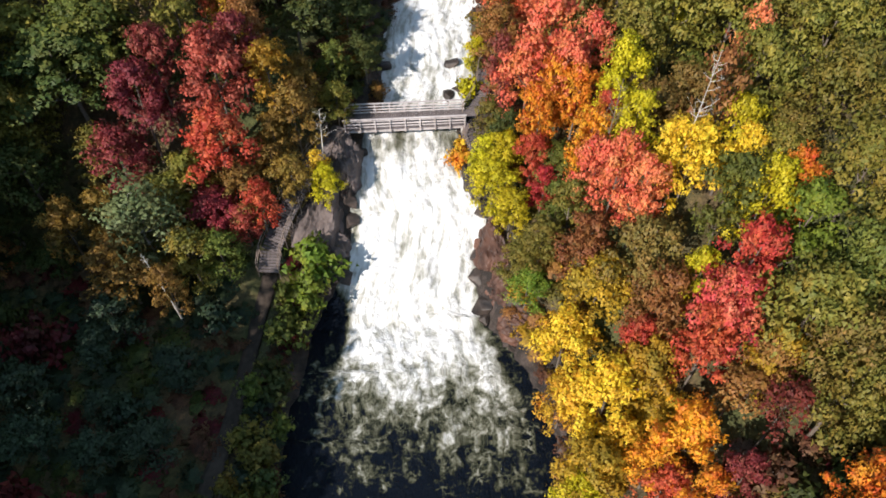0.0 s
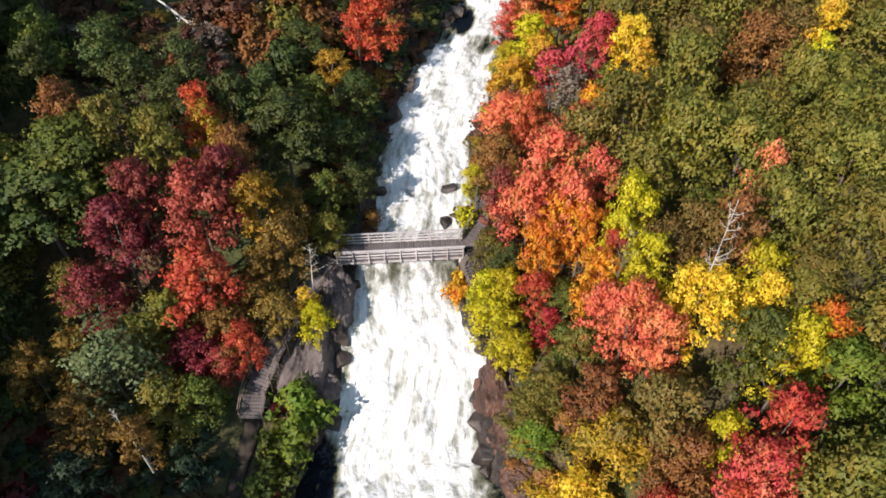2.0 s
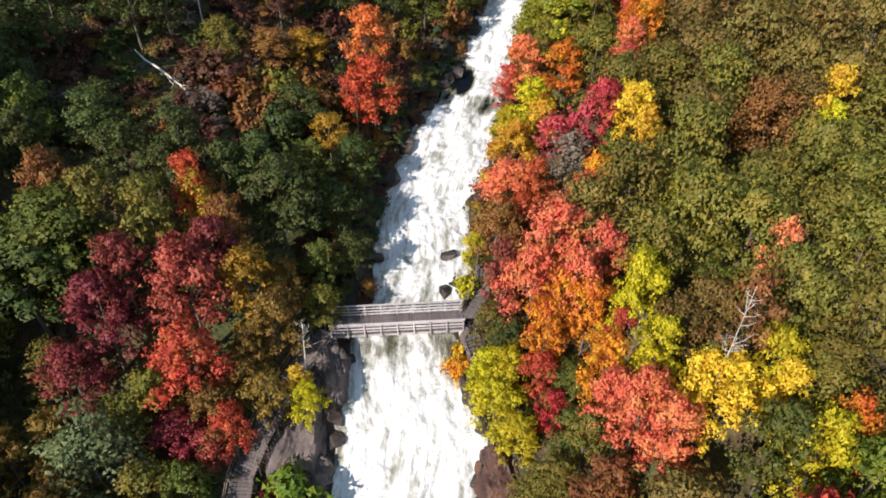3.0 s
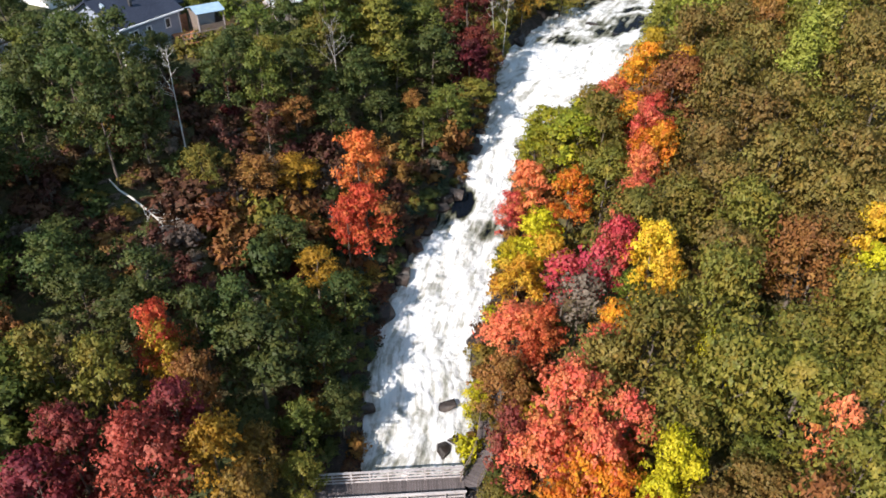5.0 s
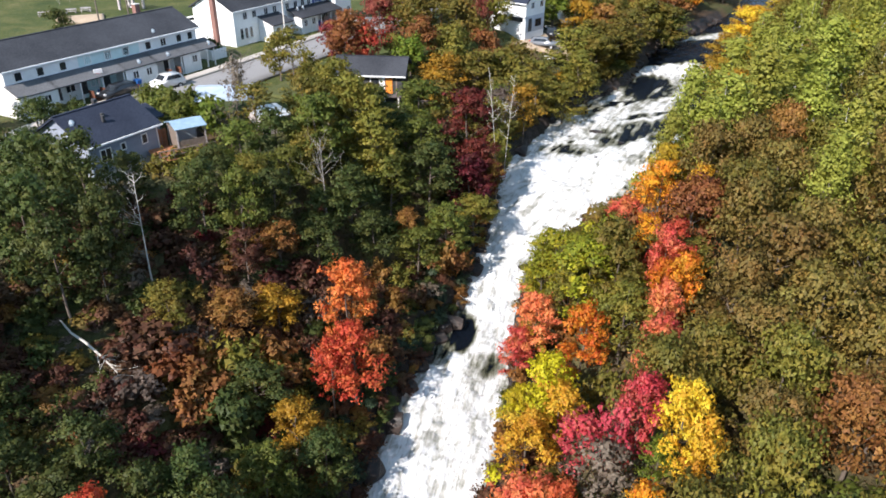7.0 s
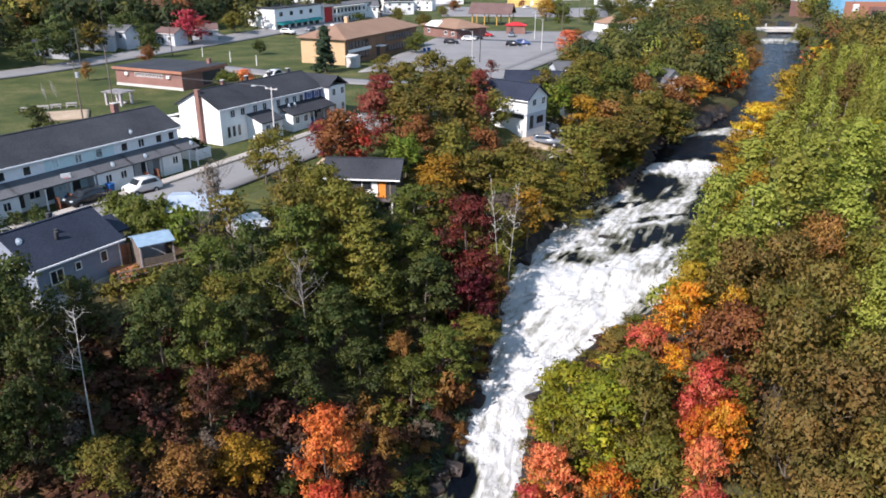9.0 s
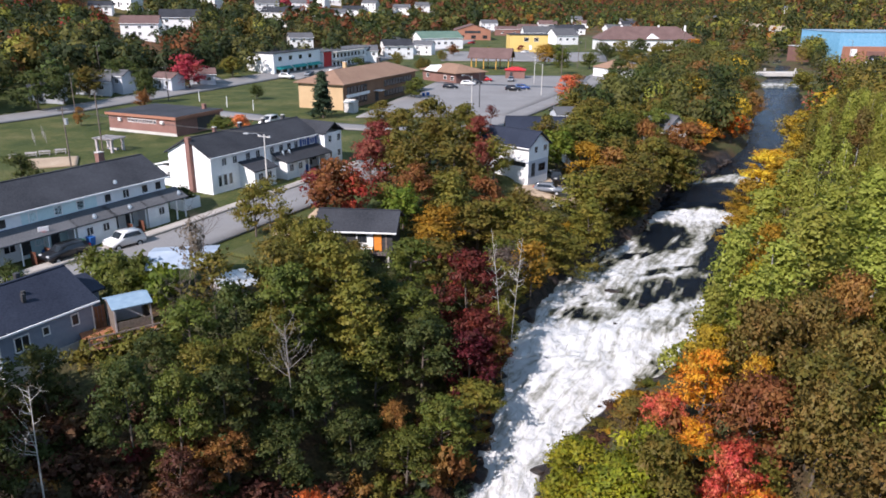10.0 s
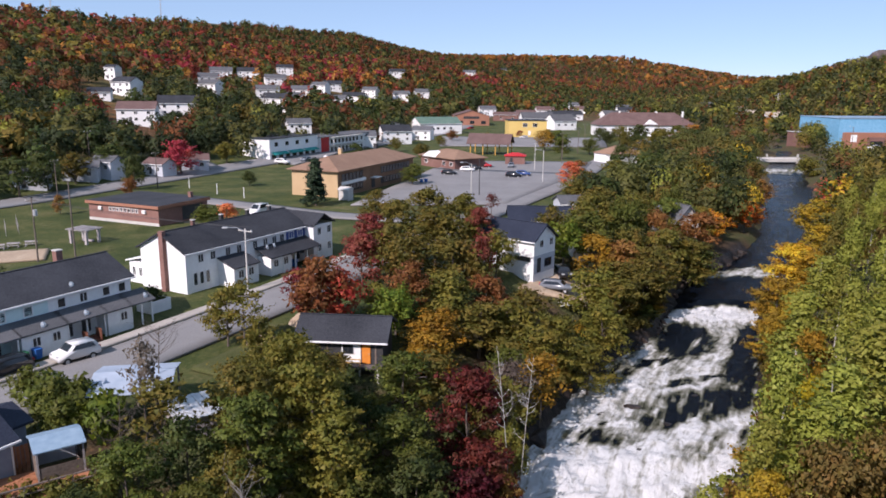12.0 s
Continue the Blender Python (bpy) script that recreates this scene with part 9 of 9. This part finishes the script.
pole(-22.9, 136.5, 8.2, "grey street pole with crossarm before the row house", ((-30, 7.9, 2.2),), True, M_CONCRETE)
pole(-57.5, 152.0, 9.5, "timber utility pole with transformer", ((20, 9.0, 1.6),), False, None, True)
pole(-53.5, 155.0, 11.5, "tall dark timber utility pole", (), False)
pole(-85.2, 212.3, 9.0, "timber utility pole along the main road", ((60, 8.6, 2.0),))
pole(8.3, 206.0, 9.5, "pale street lamp at the car park", (), True, M_CONCRETE)
pole(11.0, 222.0, 9.0, "dark lamp pole in the car park", (), False, M_DARKTRIM)
pole(31.8, 279.0, 9.0, "utility pole by the car park", ((30, 8.6, 2.0),), False, M_CONCRETE)
pole(30.0, 248.0, 9.0, "lamp pole by the car park", (), True, M_CONCRETE)
pole(58.0, 345.0, 11.0, "utility pole at the street corner", ((20, 10.4, 2.2),))
pole(62.0, 352.0, 12.0, "utility pole at the street corner", ((20, 11.4, 2.2),))
pole(44.0, 300.0, 11.0, "utility pole beside the road", ((20, 10.4, 2.2),))
pole(-70.0, 232.0, 9.0, "utility pole along the main road", ((60, 8.6, 2.0),))
pole(-96.0, 252.0, 10.0, "utility pole on the hillside", ((60, 9.6, 2.0),))
pole(-110.0, 330.0, 11.0, "utility pole on the hillside", ((60, 10.6, 2.0),))
pole(-80.0, 395.0, 12.0, "utility pole on the hillside", ((60, 11.6, 2.0),))
pole(-60.0, 410.0, 12.0, "utility pole on the hillside", ((60, 11.6, 2.0),))
pole(178.0, 360.0, 12.0, "utility pole beside the arena", (), True)
pole(125.0, 420.0, 12.0, "utility pole in the valley", ((10, 11.5, 2.0),))
for x, y in ((-62, 232), (-52, 222), (-44, 216)):
    pole(x, y, 2.6, "short pale post on the school lawn", (), False, M_TRIM, r=0.12)


def wire(a, b, sag=0.5):
    A, B = np.array(a), np.array(b)
    pts = [A + (B - A) * t - np.array([0, 0, 4 * sag * t * (1 - t)]) for t in np.linspace(0, 1, 9)]
    v, f = tube(pts, [0.018] * 9, 4)
    tagged(mesh_object("overhead_wire", v, f, M_DARKTRIM), "thin dark overhead wire between poles", "wire")


for k in (-0.8, 0, 0.8):
    wire((-57.5 + k, 152.0, 33.6), (-85.2 + k, 212.3, 33.2))
    wire((-22.9 + k, 136.5, 32.7), (-57.5 + k, 152.0, 33.6))
    wire((31.8 + k, 279, 33.1), (44 + k, 300, 34.9))
    wire((44 + k, 300, 34.9), (58 + k, 345, 34.9))
    wire((-85.2 + k, 212.3, 33.2), (-70 + k, 232, 33.1))

# ---- yard clutter ----


def bin_at(x, y, mat, label):
    b = thing("wheelie_bin", x, y, ground_at(x, y) + 0.15, 60, label, "bin")
    v = [(-0.26, -0.3, 0.1), (0.26, -0.3, 0.1), (0.26, 0.3, 0.1), (-0.26, 0.3, 0.1), (-0.33, -0.38, 1.0), (0.33, -0.38, 1.0), (0.33, 0.38, 1.0), (-0.33, 0.38, 1.0)]
    part("body", solid(v, [(0, 3, 2, 1), (4, 5, 6, 7), (0, 1, 5, 4), (1, 2, 6, 5), (2, 3, 7, 6), (3, 0, 4, 7)]), mat, b)
    part("lid", boxes((-0.36, -0.4, 1.004, 0.36, 0.42, 1.08), bevel=0.03), mat, b)


M_BINBLUE = grain("blue_plastic", (0.02, 0.10, 0.32), (0.03, 0.14, 0.42), 3, 0.5)
M_BINGREEN = grain("green_plastic", (0.03, 0.16, 0.07), (0.04, 0.22, 0.09), 3, 0.5)
bin_at(-36.6, 112.8, M_BINBLUE, "blue plastic wheelie bin by the row house")
bin_at(-37.3, 111.8, M_BINGREEN, "green plastic wheelie bin by the row house")


def basketball_hoop(x, y, rz):
    b = thing("basketball_hoop", x, y, ground_at(x, y) + 0.1, rz, "white basketball hoop on a blue base by the row house", "hoop")
    v = [(-0.55, -0.4, 0), (0.55, -0.4, 0), (0.55, 0.4, 0), (-0.55, 0.4, 0), (-0.3, -0.25, 0.75), (0.3, -0.25, 0.75), (0.3, 0.25, 0.75), (-0.3, 0.25, 0.75)]
    part("base", solid(v, [(0, 3, 2, 1), (4, 5, 6, 7), (0, 1, 5, 4), (1, 2, 6, 5), (2, 3, 7, 6), (3, 0, 4, 7)]), M_BINBLUE, b, "blue plastic base")
    p, f = tube([(0, 0, 0.7), (0, 0.05, 2.6), (0, -0.3, 3.1)], [0.09, 0.08, 0.06], 8)
    mesh_object("pole", p, f, M_TRIM, b)
    part("backboard", boxes((-0.5, -0.42, 2.75, 0.5, -0.36, 3.3), bevel=0.02), M_TRIM, b)
    ring = [(0.22 * math.cos(a), -0.66 + 0.22 * math.sin(a), 2.85) for a in np.linspace(0, 2 * math.pi, 13)]
    p, f = tube(ring, [0.015] * 13, 5)
    mesh_object("rim", p, f, M_REDPAINT, b)


basketball_hoop(-39.8, 109.6, 40)
bin_at(-19.6, 149.5, M_BINBLUE, "blue plastic bin before the row house")
bin_at(-3.4, 244.5, M_BINBLUE, "blue container beside the school")
bin_at(-2.2, 245.6, M_BINBLUE, "blue container beside the school")


def mound(x, y, r, h, mat, label):
    n = 24
    verts, faces = [(0, 0, h)], []
    for i, k in enumerate((0.25, 0.5, 0.75, 1.0)):
        for j in range(n):
            a = 2 * math.pi * j / n
            q = r * k * (1 + 0.12 * math.sin(3 * a + x) + 0.06 * math.sin(7 * a))
            verts.append((q * math.cos(a), q * math.sin(a) * 0.8, h * (1 - k) ** 0.9 * (1 + 0.1 * math.sin(5 * a + i)) - (0.5 if k == 1 else 0)))
    for j in range(n):
        faces.append((0, 1 + j, 1 + (j + 1) % n))
    for i in range(3):
        for j in range(n):
            a, b = 1 + i * n + j, 1 + i * n + (j + 1) % n
            faces.append((a, a + n, b + n, b))
    ob = mesh_object("earth_mound", verts, faces, mat, smooth=True)
    ob.matrix_world = pose(x, y, ground_at(x, y) + 0.05)
    tagged(ob, label, "mound")


mound(-16.6, 117.6, 2.2, 1.3, M_DIRT, "pale sandy earth mound beside the street")
mound(-13.6, 124.0, 1.8, 1.6, M_DIRT, "pale sandy earth mound behind the cabin")


def planks(x, y, k, mat, label, seed):
    r5 = np.random.default_rng(seed)
    s = thing("timber_pile", x, y, ground_at(x, y) + 0.12, 0, label, "timber pile")
    for i in range(k):
        p = part("board", boxes((-r5.uniform(0.8, 1.6), -0.09, 0, r5.uniform(0.8, 1.6), 0.09, 0.05)), mat, s)
        p.matrix_basis = pose(r5.uniform(-0.6, 0.6), r5.uniform(-0.8, 0.8), 0.05 + 0.045 * i, r5.uniform(-6, 6), r5.uniform(-6, 6), r5.uniform(0, 70))


planks(-18.4, 119.4, 14, M_TIMBER, "loose pile of old boards beside the street", 1)
planks(-1.2, 118.5, 14, M_DECK, "loose pile of grey boards beside the cabin", 2)
planks(18.8, 142.6, 9, M_TRIM, "pile of white boards in the yard", 3)


def play_frame(x, y):
    p = thing("park_shelter", x, y, ground_at(x, y), -20, "small open grey park shelter on the lawn", "shelter")
    for a in (0, 3.2):
        for b in (0, 2.6):
            part("post", boxes((a - 0.2, b - 0.2, -0.3, a + 0.2, b + 0.2, 2.2)), M_WOOD, p)
    for k in range(9):
        part("slat", boxes((-0.5 + k * 0.5, -0.5, 2.3, -0.25 + k * 0.5, 3.1, 2.45), bevel=0.01), M_WOOD, p)
    for b in (0, 2.6):
        part("beam", boxes((-0.5, b - 0.08, 2.12, 3.8, b + 0.08, 2.3)), M_WOOD, p)
    part("bench", boxes((0.5, 1.6, 0.2, 2.7, 2.1, 0.45)), M_WOOD, p)


play_frame(-59.0, 165.0)
for x, y in ((-68, 160), (-66.5, 161.5), (-70, 158.5), (-64.5, 163)):
    t = thing("picnic_table", x, y, ground_at(x, y), rng.uniform(0, 90), "grey picnic table on the lawn", "picnic table", "picnic tables")
    part("tabletop", boxes((-0.9, -0.4, 0.70, 0.9, 0.4, 0.76)), M_WOOD, t)
    for s in (-0.75, 0.75):
        part("bench", boxes((-0.9, s - 0.14, 0.40, 0.9, s + 0.14, 0.45)), M_WOOD, t)
        part("leg", boxes((s - 0.05, -0.75, 0.0, s + 0.05, 0.75, 0.1), (s - 0.05, -0.1, 0.1, s + 0.05, 0.1, 0.70)), M_WOOD, t)
w = thing("white_fence", -31.4, 127.2, ground_at(-31, 127), 60, "low white boarded enclosure beside the row house", "fence")
for x0, y0, x1, y1 in ((0, 0, 2.6, 0.08), (2.6, 0, 2.68, 2.4), (0, 2.4, 2.68, 2.48), (-0.08, 0, 0, 2.48)):
    part("panel", boxes((x0, y0, -0.3, x1, y1, 1.4)), M_TRIM, w)
tree("spruce", -25.6, 205.6, 24.6 + 10.2, 2.9, "spruce", "beside the tan school")


# the vegetable patch behind the row houses
patch("vegetable_bed", [(-64, 150), (-57, 153), (-60, 160), (-67, 157)], M_DIRT, 0.12, "bare tan vegetable bed in the lawn", "garden bed")
for k in range(9):
    x, y = -77 + 1.35 * (k % 5) + 0.5 * (k // 5), 181 - 2.2 * (k % 5) - 4.5 * (k // 5)
    v, f = tube([(x, y, ground_at(x, y) - 0.2), (x + 0.05, y, ground_at(x, y) + 1.9)], [0.03, 0.025], 6)
    tagged(mesh_object("garden_stake", v, f, M_WOOD), "wooden garden stake standing in the lawn", "stake", "garden stakes")


def mast(x, y, tall):
    """A slender lattice mast on the ridge."""
    g = ground_at(x, y)
    m = thing("radio_mast", x, y, g, 0, "slender grey lattice radio mast on the wooded ridge", "mast")
    for a in range(3):
        c, s = math.cos(a * 2.094), math.sin(a * 2.094)
        v, f = tube([(0.8 * c, 0.8 * s, -1), (0.5 * c, 0.5 * s, tall)], [0.16, 0.12], 5)
        mesh_object("leg", v, f, M_STEEL, m)
    for k in range(int(tall / 4)):
        part("ring", boxes((-0.55, -0.55, 4 * k + 2, 0.55, 0.55, 4 * k + 2.2)), M_STEEL, m)


mast(-364.0, 768.0, 90.0)
mast(-304.0, 887.0, 90.0)
for sh in ((-26.0, 88.4), (-24.4, 88.6), (-22.8, 89.6), (-21.2, 91.0)):
    tree("shrub", sh[0], sh[1], ground_at(*sh) + 2.2, 1.5, "olive", "below the garden gazebo")

# the rocky crest across the river
for k, (x, y) in enumerate([(432.0, 859.0), (441.0, 842.0), (456.0, 842.0), (470.0, 840.0), (464.0, 846.0)]):
    rock(x, y - 14, ground_at(x, y - 14) + 4, 11 + 3 * (k % 2), 8, 6 + k, 30 * k, M_SLAB, "pale bare rock on the wooded hilltop", "slabs")
